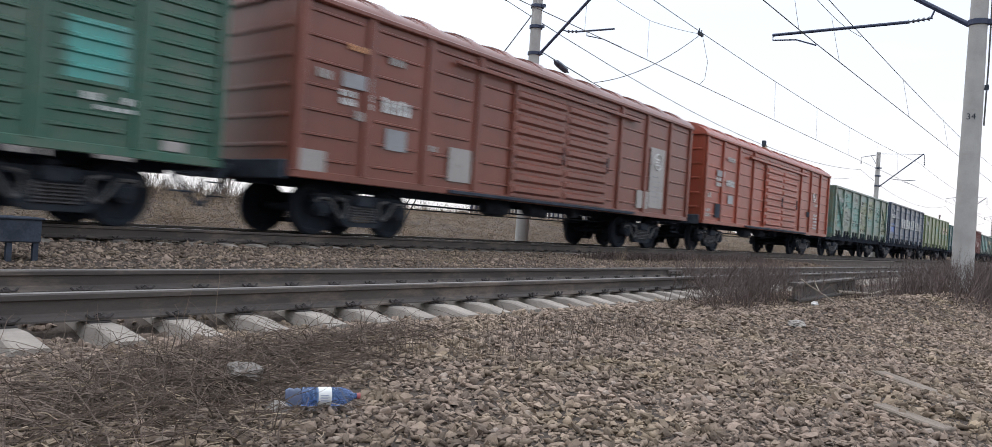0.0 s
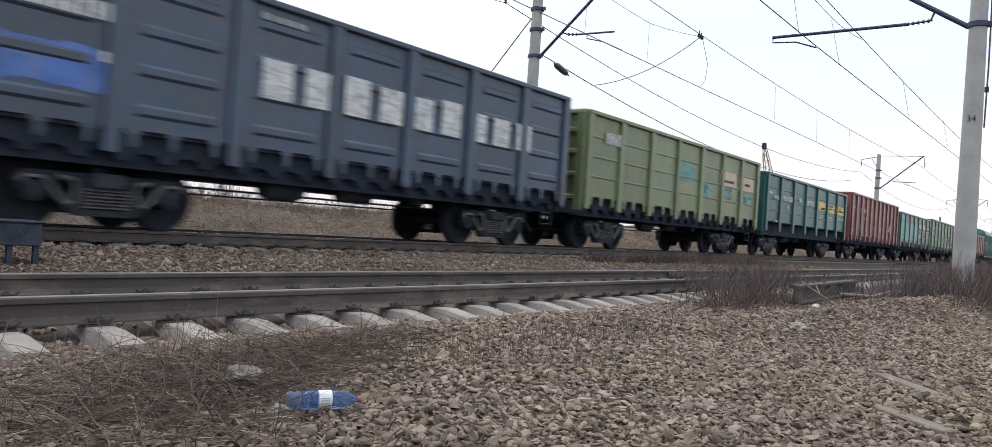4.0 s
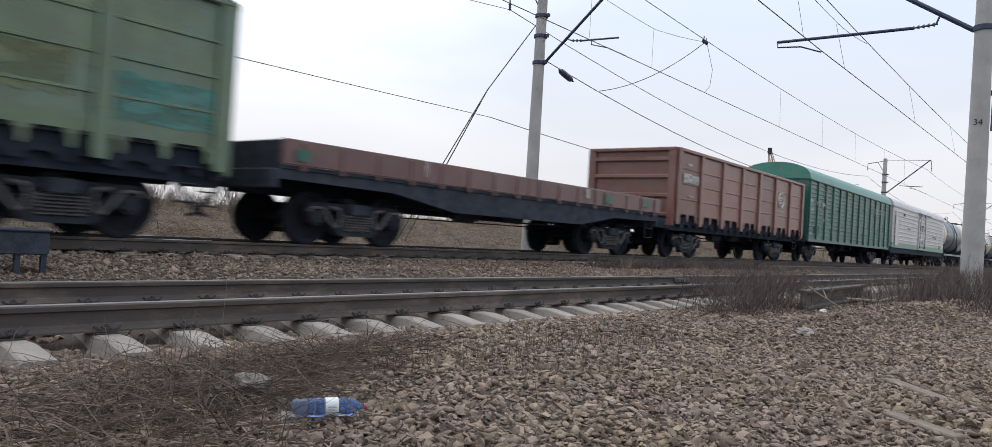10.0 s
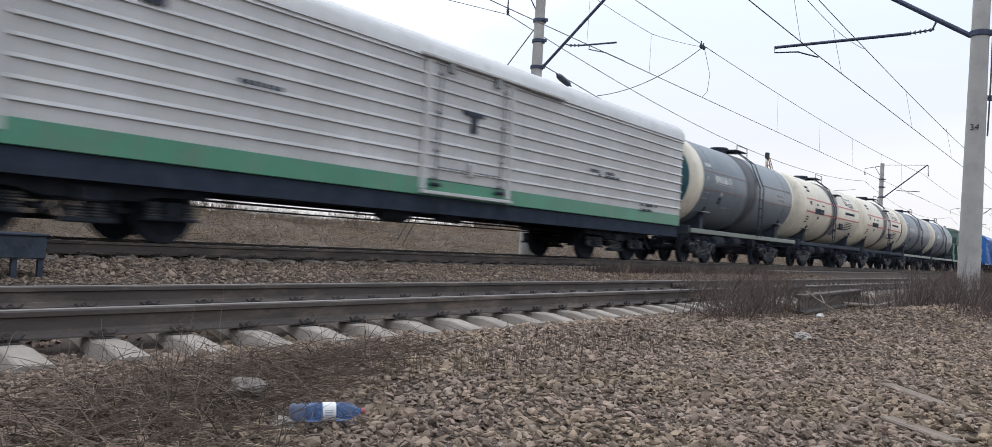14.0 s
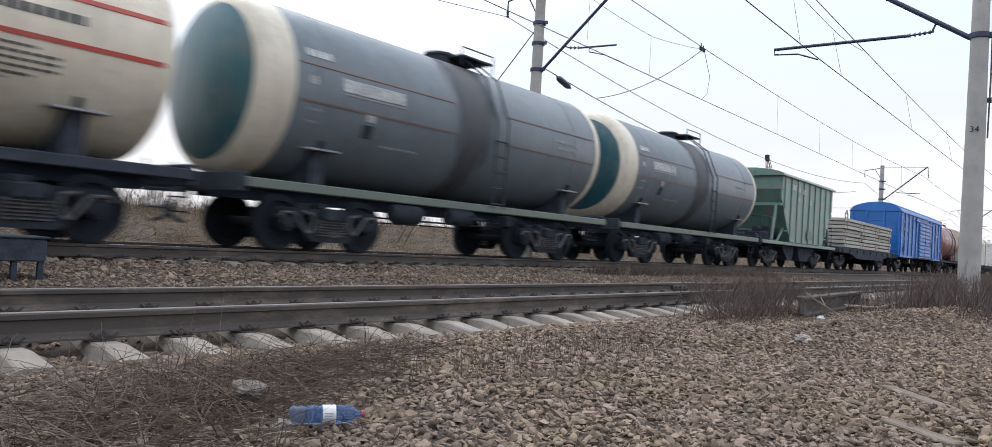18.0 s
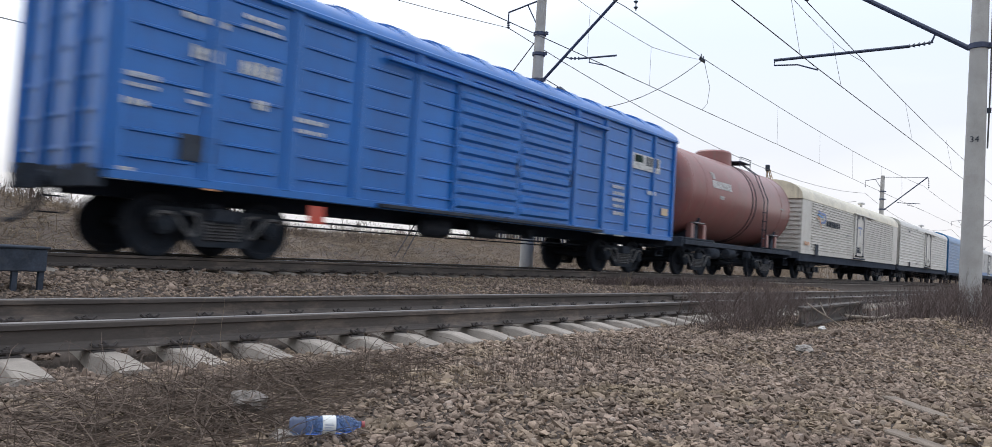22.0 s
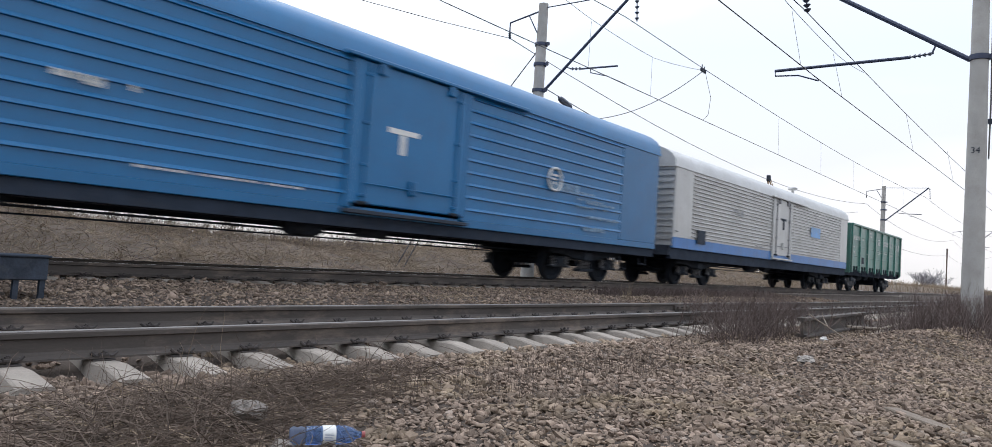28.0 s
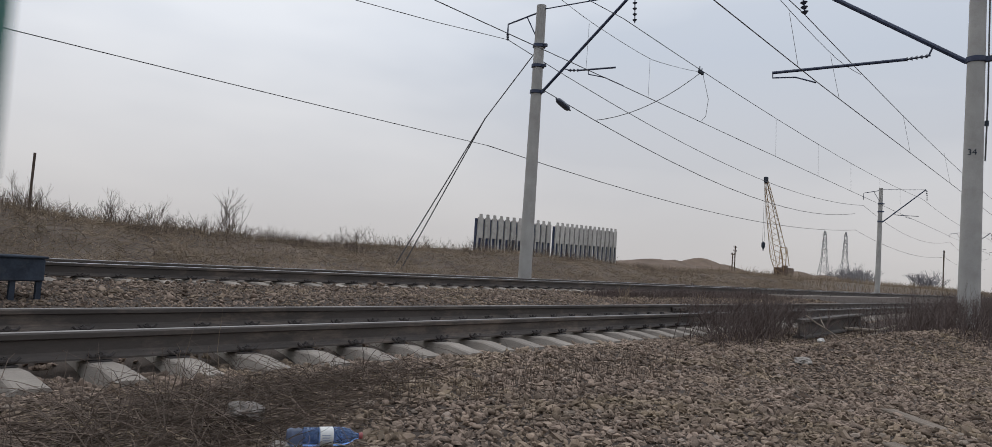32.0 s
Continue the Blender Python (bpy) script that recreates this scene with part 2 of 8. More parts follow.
def tube(bm, p, q, r, n=8, r2=None):
    p, q = Vector(p), Vector(q)
    d = (q - p).normalized()
    a = d.orthogonal().normalized()
    b = d.cross(a)
    r2 = r if r2 is None else r2
    ring = [[bm.verts.new(o + rr * (math.cos(2 * math.pi * i / n) * a + math.sin(2 * math.pi * i / n) * b)) for i in range(n)] for o, rr in ((p, r), (q, r2))]
    for i in range(n):
        j = (i + 1) % n
        bm.faces.new((ring[0][i], ring[0][j], ring[1][j], ring[1][i]))
    bm.faces.new(ring[0][::-1])
    bm.faces.new(ring[1])
    return bm


def tubes(*segs, n=8):
    bm = bmesh.new()
    for p, q, r in segs:
        tube(bm, p, q, r, n)
    return bm


def pipe(bm, pts, r, n=6):
    """One continuous round bar through the points."""
    pts = [Vector(p) for p in pts]
    a = (pts[1] - pts[0]).orthogonal().normalized()
    rings = []
    for k, p in enumerate(pts):
        d = (pts[min(k + 1, len(pts) - 1)] - pts[max(k - 1, 0)]).normalized()
        a = (a - d * a.dot(d)).normalized()
        b = d.cross(a)
        rings.append([bm.verts.new(p + r * (math.cos(2 * math.pi * i / n) * a + math.sin(2 * math.pi * i / n) * b)) for i in range(n)])
    for A, B in zip(rings[:-1], rings[1:]):
        for i in range(n):
            j = (i + 1) % n
            bm.faces.new((A[i], A[j], B[j], B[i]))
    bm.faces.new(rings[0][::-1])
    bm.faces.new(rings[-1])
    return bm


def lathe(bm, prof, n=24, axis="y", centre=(0, 0, 0)):
    """Turn a profile of (radius, along) about an axis through centre."""
    c = Vector(centre)
    rings = []
    for r, s in prof:
        ring = []
        for i in range(n):
            a = 2 * math.pi * i / n
            u, w = r * math.cos(a), r * math.sin(a)
            v = {"y": (u, s, w), "x": (s, u, w), "z": (u, w, s)}[axis]
            ring.append(bm.verts.new(c + Vector(v)))
        rings.append(ring)
    for A, B in zip(rings[:-1], rings[1:]):
        for i in range(n):
            j = (i + 1) % n
            bm.faces.new((A[i], A[j], B[j], B[i]))
    bm.faces.new(rings[0])
    bm.faces.new(rings[-1][::-1])
    bmesh.ops.recalc_face_normals(bm, faces=bm.faces)
    return bm


def mesh_np(name, verts, faces, material, smooth=False):
    """A mesh from whole arrays: verts (n, 3), faces (m, 3 or 4)."""
    me = bpy.data.meshes.new(name)
    k = faces.shape[1]
    me.vertices.add(len(verts))
    me.vertices.foreach_set("co", verts.astype(np.float32).ravel())
    me.loops.add(faces.size)
    me.loops.foreach_set("vertex_index", faces.astype(np.int32).ravel())
    me.polygons.add(len(faces))
    me.polygons.foreach_set("loop_start", np.arange(0, faces.size, k, dtype=np.int32))
    me.polygons.foreach_set("loop_total", np.full(len(faces), k, dtype=np.int32))
    me.polygons.foreach_set("use_smooth", np.full(len(faces), smooth))
    me.update(calc_edges=True)
    me.validate()
    me.materials.append(material)
    return me


def thing(name, label, category, group="", kind="", at=(0, 0, 0)):
    ob = new(name)
    ob.location = at
    ob.empty_display_size = 0.3
    return tagged(ob, label, category, group, kind)


rng = np.random.default_rng(7)

# ---- the lie of the land ----
NEAR_Y, TRAIN_Y = 5.92, 11.84          # track centre lines
NEAR_RAIL, TRAIN_RAIL = -0.236, 0.0    # rail tops
GY = [-400, -6, 0, 2.2, 3.2, 4.3, 4.62, 4.95, 5.15, 5.35, 6.5, 6.9, 7.25, 8.0, 8.6, 9.6, 10.42, 13.3, 14.2, 15.2, 17.0, 19.5, 22.0, 30.0, 70.0, 400.0, 3000.0]
GZ = [-1.5, -0.75, -0.62, -0.59, -0.56, -0.52, -0.525, -0.55, -0.5, -0.455, -0.455, -0.52, -0.46, -0.33, -0.28, -0.27, -0.235, -0.235, -0.45, -0.35, 0.0, 0.55, 0.66, 0.5, 0.6, 1.5, 2.0]


def wobble(x, y):
    return (np.sin(x * 1.3 + y * 0.7) + np.sin(x * 0.53 - y * 1.9 + 1.0) + np.sin(x * 2.9 + y * 2.3 + 2.0) * 0.5) / 2.5


def height(x, y):
    """Ground height at x, y (arrays)."""
    x, y = np.asarray(x, float), np.asarray(y, float)
    z = np.interp(y, GY, GZ)
    calm = np.where((y > 4.2) & (y < 14), 0.3, 1.0)
    z = z + wobble(x, y) * 0.03 * calm
    bank = np.clip((y - 16.5) / 3, 0, 1)
    z = z + bank * 0.16 * np.sin(x * 0.21 + y * 0.1) + bank * 0.07 * np.sin(x * 0.9 + 1 + y * 0.4)
    heap_line = np.exp(-((y - (2.3 - 0.12 * (x - 12))) / 0.62) ** 2) * np.clip((x - 8.5) / 4, 0, 1) * np.clip((30 - x) / 6, 0, 1)
    z = z + 0.3 * heap_line
    z = z + bank * 0.05 * np.sin(x * 3.1 + y * 2.2) * np.sin(x * 1.7 - y * 2.9 + 1.0)
    return z + bank * 0.4 * np.clip((16 - x) / 12, 0, 1.15)


def spread(lo, hi, near, far):
    """Grid lines that are dense between near[0] and near[1] and open out beyond."""
    a = np.arange(near[0], near[1], near[2])
    up = near[1] + (hi - near[1]) * np.linspace(0, 1, far) ** 3
    dn = near[0] - (near[0] - lo) * np.linspace(0, 1, far)[1:] ** 3
    return np.concatenate([dn[::-1], a, up])


gx = spread(-3000, 3000, (-4, 40, 0.25), 50)
gy = spread(-400, 3000, (-2, 26, 0.2), 40)
X, Y = np.meshgrid(gx, gy)
verts = np.stack([X, Y, height(X, Y)], -1).reshape(-1, 3)
ny, nx = X.shape
idx = np.arange(nx * ny).reshape(ny, nx)
faces = np.stack([idx[:-1, :-1], idx[:-1, 1:], idx[1:, 1:], idx[1:, :-1]], -1).reshape(-1, 4)
gm = mesh_np("ground", verts, faces, M["soil"], smooth=True)
gm.materials.append(M["bank"])
mid = verts[faces].mean(1)
gm.polygons.foreach_set("material_index", (mid[:, 1] > 14.6).astype(np.int32))
ground = tagged(new("ground", gm), "dusty brown gravelly ground with dry grass beyond the tracks", "ground", kind="structure")

# ---- tracks ----
RAIL = [(-0.075, 0), (0.075, 0), (0.075, 0.012), (0.02, 0.032), (0.0095, 0.05), (0.0095, 0.128), (0.036, 0.14), (0.0375, 0.17),
        (0.028, 0.18), (-0.028, 0.18), (-0.0375, 0.17), (-0.036, 0.14), (-0.0095, 0.128), (-0.0095, 0.05), (-0.02, 0.032), (-0.075, 0.012)]
SLEEPER_GAP, SLEEPER_START = 0.545, 1.70


def sleeper_mesh():
    bm = bmesh.new()
    prof = [(-1.35, -0.05, 0.15, 0.095), (-1.06, -0.0, 0.15, 0.085), (-0.55, 0.0, 0.14, 0.08), (-0.3, -0.06, 0.12, 0.075), (0.3, -0.06, 0.12, 0.075),
            (0.55, 0.0, 0.14, 0.08), (1.06, 0.0, 0.15, 0.085), (1.35, -0.05, 0.15, 0.095)]
    rings = []
    for y, top, wb, wt in prof:
        rings.append([bm.verts.new(p) for p in ((-wb, y, -0.2), (wb, y, -0.2), (wt, y, top), (-wt, y, top))])
    for A, B in zip(rings[:-1], rings[1:]):
        for i in range(4):
            j = (i + 1) % 4
            bm.faces.new((A[i], A[j], B[j], B[i]))
    bm.faces.new(rings[0])
    bm.faces.new(rings[-1])
    bmesh.ops.recalc_face_normals(bm, faces=bm.faces)
    es = [e for e in bm.edges if abs(e.verts[0].co.y - e.verts[1].co.y) > 0.01 and e.verts[0].co.z > -0.15]
    bmesh.ops.bevel(bm, geom=es, offset=0.012, segments=1, affect="EDGES")
    me = bpy.data.meshes.new("sleeper")
    bm.to_mesh(me)
    bm.free()
    me.materials.append(M["concrete"])
    return me


def fastening_mesh():
    """Pads, spring clips with upturned ends and bolts on both sides of one rail foot."""
    bm = bmesh.new()
    box(bm, -0.075, 0.075, -0.1, 0.1, 0.0, 0.012, 0.003)
    for s in (-1, 1):
        for e in (-1, 1):
            pipe(bm, [(0, s * 0.075, 0.034), (e * 0.03, s * 0.082, 0.03), (e * 0.06, s * 0.09, 0.036), (e * 0.085, s * 0.085, 0.058)], 0.0115, 6)
        box(bm, -0.03, 0.03, s * 0.08 - 0.022, s * 0.08 + 0.022, 0.03, 0.05, 0.004)
        tube(bm, (0, s * 0.083, 0.012), (0, s * 0.083, 0.068), 0.01, 6)
        tube(bm, (0, s * 0.083, 0.048), (0, s * 0.083, 0.06), 0.02, 6)
    me = bpy.data.meshes.new("fastening")
    bm.to_mesh(me)
    bm.free()
    me.materials.append(M["clip"])
    return me


SLEEPER, FASTENING = sleeper_mesh(), fastening_mesh()


def track(name, label, y, top, x0, x1, built, first, head):
    tr = thing(name, label, "railway track", kind="structure", at=(0, y, top - 0.18))
    for s in (-1, 1):
        bm = bmesh.new()
        prism(bm, [(a + s * 0.7975, c) for a, c in RAIL], x0, x1, axis="x")
        r = part("rail", bm, M["rail"], tr)
        bm = bmesh.new()
        prism(bm, [(s * 0.7975 + a, c) for a, c in ((-0.029, 0.1795), (0.029, 0.1795), (0.026, 0.1825), (-0.026, 0.1825))], x0, x1, axis="x")
        part("rail_head", bm, head, r, "worn shiny running surface")
    for i in range(built):
        x = first + i * SLEEPER_GAP
        sl = place("sleeper", SLEEPER, tr, (x + rng.uniform(-0.015, 0.015), rng.uniform(-0.02, 0.02), -0.018), rz=rng.uniform(-0.012, 0.012))
        for s in (-1, 1):
            place("fastening", FASTENING, sl, (0, s * 0.7975, 0.0))
    return tr


track("near_track", "empty rusty railway track on pale concrete sleepers", NEAR_Y, NEAR_RAIL, -60, 900, 112, SLEEPER_START - 24 * SLEEPER_GAP, M["railtop"])
track("train_track", "railway track in ballast that carries the freight train", TRAIN_Y, TRAIN_RAIL, -90, 900, 132, 0.2 - 22 * SLEEPER_GAP, M["tread"])

# ---- the freight train ----
TRAIN = []
SIDE = 1.575       # half width of a wagon body
WHEEL_R = 0.478


def shared(name, bm, material, smooth=False):
    me = bpy.data.meshes.new(name)
    bm.to_mesh(me)
    bm.free()
    if smooth:
        me.shade_smooth()
        me.set_sharp_from_angle(angle=radians(38))
    me.materials.append(material)
    return me


def wheelset_mesh():
    bm = bmesh.new()
    for s in (-1, 1):
        y = s * 0.79
        prof = [(0.02, -0.07), (0.13, -0.07), (0.14, -0.035), (0.36, -0.02), (0.385, -0.07), (0.505, -0.07), (0.505, -0.05), (0.482, -0.03),
                (0.475, 0.06), (0.465, 0.066), (0.385, 0.06), (0.365, 0.012), (0.15, 0.005), (0.135, 0.075), (0.02, 0.075)]
        lathe(bm, [(r, y + s * a) for r, a in prof], 28)
    tube(bm, (0, -1.12, 0), (0, 1.12, 0), 0.085, 12)
    return shared("wheelset", bm, M["wheel"], True)


def side_frame_mesh():
    """Cast side frame: top chord, pedestal ends over the axle boxes, columns, sloping arms and spring seat."""
    bm = bmesh.new()
    prism(bm, [(-1.15, 0.04), (-1.13, 0.17), (-1.02, 0.22), (1.02, 0.22), (1.13, 0.17), (1.15, 0.04), (1.06, 0.04), (1.0, 0.1), (-1.0, 0.1), (-1.06, 0.04)], -0.07, 0.07)
    for s in (-1, 1):
        prism(bm, [(s * 0.86, 0.11), (s * 0.7, 0.11), (s * 0.36, -0.29), (s * 0.47, -0.33)], -0.075, 0.06)
        prism(bm, [(s * 0.42, 0.11), (s * 0.3, 0.11), (s * 0.3, -0.3), (s * 0.42, -0.3)], -0.08, 0.06)
        prism(bm, [(s * 0.8, 0.11), (s * 0.74, 0.11), (s * 0.74, -0.12), (s * 0.79, -0.12)], -0.06, 0.06)
    prism(bm, [(-0.47, -0.27), (0.47, -0.27), (0.4, -0.36), (-0.4, -0.36)], -0.1, 0.1)
    bmesh.ops.recalc_face_normals(bm, faces=bm.faces)
    return shared("side_frame", bm, M["cast"])


def frame_rib_mesh(s):
    """The raised edge of the casting that arches over one axle box, runs down to the springs and back up the column."""
    bm = bmesh.new()
    pipe(bm, [(s * 1.1, -0.09, 0.06), (s * 1.02, -0.095, 0.13), (s * 0.84, -0.1, 0.13), (s * 0.74, -0.1, 0.06), (s * 0.62, -0.1, -0.12), (s * 0.52, -0.1, -0.21), (s * 0.44, -0.1, -0.17), (s * 0.4, -0.095, 0.0), (s * 0.44, -0.09, 0.13), (s * 0.62, -0.09, 0.16)], 0.025, 6)
    return shared("frame_rib", bm, M["rib"], True)


def springs_mesh():
    bm = bmesh.new()
    prof = [(0.02, -0.26)]
    for k in range(6):
        z = -0.25 + k * 0.048
        prof += [(0.06, z), (0.1, z + 0.01), (0.1, z + 0.026), (0.06, z + 0.036)]
    lathe(bm, prof + [(0.02, 0.05)], 12, "z")
    return shared("spring", bm, M["spring"])


def axle_box_mesh():
    bm = bmesh.new()
    lathe(bm, [(0.04, -0.13), (0.085, -0.125), (0.1, -0.1), (0.14, -0.09), (0.14, 0.1), (0.1, 0.1)], 14)
    box(bm, -0.17, 0.17, -0.08, 0.08, 0.0, 0.15, 0.02)
    return shared("axle_box", bm, M["cast"], True)


def bolster_mesh():
    bm = bmesh.new()
    box(bm, -0.22, 0.22, -1.2, 1.2, 0.02, 0.24, 0.03)
    box(bm, -0.3, 0.3, -0.5, 0.5, 0.2, 0.33, 0.02)
    for s in (-1, 1):
        box(bm, -0.12, 0.12, s * 0.76 - 0.1, s * 0.76 + 0.1, 0.24, 0.34, 0.02)
        tube(bm, (s * 0.55, -0.9, -0.08), (s * 0.55, 0.9, -0.08), 0.045, 8)
        for e in (-1, 1):
            box(bm, s * 0.44 - 0.03, s * 0.44 + 0.03, e * 0.79 - 0.05, e * 0.79 + 0.05, -0.2, 0.1)
    return shared("bogie", bm, M["dark"])


WHEELSET, SIDE_FRAME, SPRINGS, AXLE_BOX, BOLSTER = wheelset_mesh(), side_frame_mesh(), springs_mesh(), axle_box_mesh(), bolster_mesh()
FRAME_RIBS = frame_rib_mesh(-1), frame_rib_mesh(1)
WHEELSETS = []


def beam_frame_mesh():
    """Straight side beam of a coach-type bogie with its outer spring pockets."""
    bm = bmesh.new()
    prism(bm, [(-1.75, 0.3), (1.75, 0.3), (1.75, 0.17), (0.9, 0.14), (0.62, 0.06), (-0.62, 0.06), (-0.9, 0.14), (-1.75, 0.17)], -0.08, 0.08)
    for e in (-1, 1):
        for d in (-0.3, 0.3):
            box(bm, e * 1.2 + d - 0.1, e * 1.2 + d + 0.1, -0.11, 0.11, -0.2, -0.15, 0.01)
        box(bm, e * 1.2 - 0.38, e * 1.2 + 0.38, -0.06, 0.06, -0.19, -0.1, 0.02)
        tube(bm, (e * 0.42, 0, 0.08), (e * 0.3, 0, -0.2), 0.035, 6)
    box(bm, -0.36, 0.36, -0.12, 0.1, -0.28, -0.2, 0.02)
    return shared("side_beam", bm, M["cast"])


BEAM_FRAME = beam_frame_mesh()


def coach_bogie(parent, x):
    """Long bogie with straight side beams, as under the refrigerator wagons."""
    b = place("bogie", BOLSTER, parent, (x, 0, WHEEL_R + 0.06), "dark coach-type bogie with coil springs")
    for s in (-1, 1):
        place("side_beam", BEAM_FRAME, b, (0, s * 1.04, 0)).scale = (1, -s, 1)
        for dx in (-1.5, -0.9, -0.13, 0.13, 0.9, 1.5):
            sp = place("spring", SPRINGS, b, (dx, s * 1.06, 0.05 if abs(dx) > 0.5 else -0.02))
            sp.scale = (0.85, 0.85, 0.85)
        for e in (-1, 1):
            place("axle_box", AXLE_BOX, b, (e * 1.2, s * 1.03, -0.06)).scale = (1, -s, 1)
    for e in (-1, 1):
        w = place("wheelset", WHEELSET, b, (e * 1.2, 0, -0.06), "steel wheelset with worn wheels")
        WHEELSETS.append((w, e * 1.2))
    return b


def bogie(parent, x):
    b = place("bogie", BOLSTER, parent, (x, 0, WHEEL_R + 0.06), "dark cast-steel two-axle bogie")
    for s in (-1, 1):
        f = place("side_frame", SIDE_FRAME, b, (0, s * 1.02, 0))
        f.scale = (1, -s, 1)
        for rib in FRAME_RIBS:
            place("frame_rib", rib, f)
        for dx in (-0.215, 0.0, 0.215):
            place("spring", SPRINGS, b, (dx, s * 1.075, -0.01))
        for e in (-1, 1):
            place("axle_box", AXLE_BOX, b, (e * 0.925, s * 1.02, -0.06)).scale = (1, -s, 1)
    for e in (-1, 1):
        w = place("wheelset", WHEELSET, b, (e * 0.925, 0, -0.06), "steel wheelset with worn wheels")
        WHEELSETS.append((w, e * 0.925))
    return b


def coupler_mesh():
    bm = bmesh.new()
    tube(bm, (-0.1, 0, 1.05), (0.42, 0, 1.05), 0.11, 10)
    A = [(0.38, -0.17), (0.6, -0.2), (0.66, -0.06), (0.55, 0.02), (0.62, 0.2), (0.38, 0.18)]
    lo = [bm.verts.new((x, y, 0.88)) for x, y in A]
    hi = [bm.verts.new((x, y, 1.22)) for x, y in A]
    bm.faces.new(lo)
    bm.faces.new(hi)
    for k in range(6):
        bm.faces.new((lo[k], lo[(k + 1) % 6], hi[(k + 1) % 6], hi[k]))
    bmesh.ops.recalc_face_normals(bm, faces=bm.faces)
    return shared("coupler", bm, M["dark"])


def hose_mesh():
    bm = bmesh.new()
    pts = [(0.0 + 0.66 * k / 8, -0.42 + 0.1 * k / 8, 1.0 - 0.6 * math.sin(math.pi / 2 * k / 8)) for k in range(9)]
    pipe(bm, pts, 0.036, 6)
    return shared("brake_hose", bm, M["dark"])


def ladder_mesh():
    bm = bmesh.new()
    for s in (-0.2, 0.2):
        tube(bm, (s, 0, 0.55), (s, 0, 1.25), 0.014, 5)
    for z in (0.58, 0.85, 1.1):
        tube(bm, (-0.2, 0, z), (0.2, 0, z), 0.014, 5)
    return shared("step", bm, M["dark"])


def cylinder_mesh():
    bm = bmesh.new()
    lathe(bm, [(0.04, -0.6), (0.16, -0.58), (0.18, -0.5), (0.18, 0.1), (0.2, 0.1), (0.2, 0.14), (0.05, 0.2), (0.03, 0.7)], 12, "x")
    return shared("brake_cylinder", bm, M["dark"], True)


def tank_mesh():
    bm = bmesh.new()
    lathe(bm, [(0.05, -0.45), (0.15, -0.42), (0.2, -0.32), (0.2, 0.32), (0.15, 0.42), (0.05, 0.45)], 12, "x")
    return shared("air_reservoir", bm, M["dark"], True)


COUPLER, HOSE, STEP, CYLINDER, RESERVOIR = coupler_mesh(), hose_mesh(), ladder_mesh(), cylinder_mesh(), tank_mesh()


def wagon(name, label, u0, u1, group="wagons of the freight train", bogies=None, deep=0.0, coach=False):
    """A wagon's frame: root at its middle on the rail tops, bogies, couplers and running gear."""
    half = (u1 - u0) / 2
    root = thing(name, label, "freight wagon", group, at=((u0 + u1) / 2, TRAIN_Y, 0))
    TRAIN.append((root, (u0 + u1) / 2))
    off = bogies or half - 2.05
    for x in (-off, off):
        (coach_bogie if coach else bogie)(root, x)
    for s in (-1, 1):
        c = place("coupler", COUPLER, root, (s * (half - 0.12), 0, 0), "dark automatic coupler", rz=0 if s > 0 else math.pi)
        place("brake_hose", HOSE, root, (s * (half - 0.15), 0, 0), rz=0 if s > 0 else math.pi)
        place("step", STEP, root, (s * (half - 0.5), -1.45 if s > 0 else 1.45, 0))
    part("centre_sill", boxes((-half + 0.1, half - 0.1, -0.2, 0.2, 0.86 - deep, 1.2)), M["pitch"], root)
    for s in (-1, 1):
        part("end_beam", boxes((s * half - 0.1, s * half + 0.02, -1.5, 1.5, 0.92, 1.24), bevel=0.015), M["dark"], root)
    place("brake_cylinder", CYLINDER, root, (0.6, -0.75, 0.86))
    place("air_reservoir", RESERVOIR, root, (-1.2, -0.7, 0.82))
    part("brake_rod", tubes(((-off, -0.3, 0.72), (off, -0.3, 0.72), 0.02), ((-off, 0.5, 0.62), (off, 0.5, 0.66), 0.016), ((0.6, -1.1, 0.9), (0.6, 1.1, 0.9), 0.02), n=6), M["dark"], root)
    part("brake_valve", boxes((1.9, 2.15, -0.95, -0.7, 0.75, 1.0), (2.0, 2.05, -0.9, -0.85, 1.0, 1.2), bevel=0.02), M["dark"], root)
    return root, half


def marks(parent, x, z, w, h, material, n=8, y=-SIDE - 0.045, name="marking", label=""):
    """A line of stencilled writing as plain bars; x, z is its left end and base line."""
    bm = bmesh.new()
    step = w / n
    for i in range(n):
        if n > 4 and random.random() < 0.1:
            continue
        box(bm, x + i * step, x + i * step + step * 0.68, y - 0.003, y + 0.003, z, z + h * random.uniform(0.85, 1.0))
    return part(name, bm, material, parent, label)


def ragged(material, size=1.5, cover=0.1):
    """The same paint, brushed on thin, so that it breaks up at the edges."""
    m = material.copy()
    n, l = m.node_tree.nodes, m.node_tree.links
    mp = n.new("ShaderNodeMapping")
    mp.inputs["Scale"].default_value = (0.7, 1, 2.2)
    l.new(n.new("ShaderNodeTexCoord").outputs["Object"], mp.inputs[0])
    worn = noise_node(n, l, mp.outputs[0], size, 6, 0.6)
    l.new(ramp(n, l, worn.outputs["Fac"], [(0.36, (cover,) * 3), (0.55, (min(1.0, 0.9 + cover * 0.15),) * 3)]).outputs[0], n["Principled BSDF"].inputs["Alpha"])
    return m


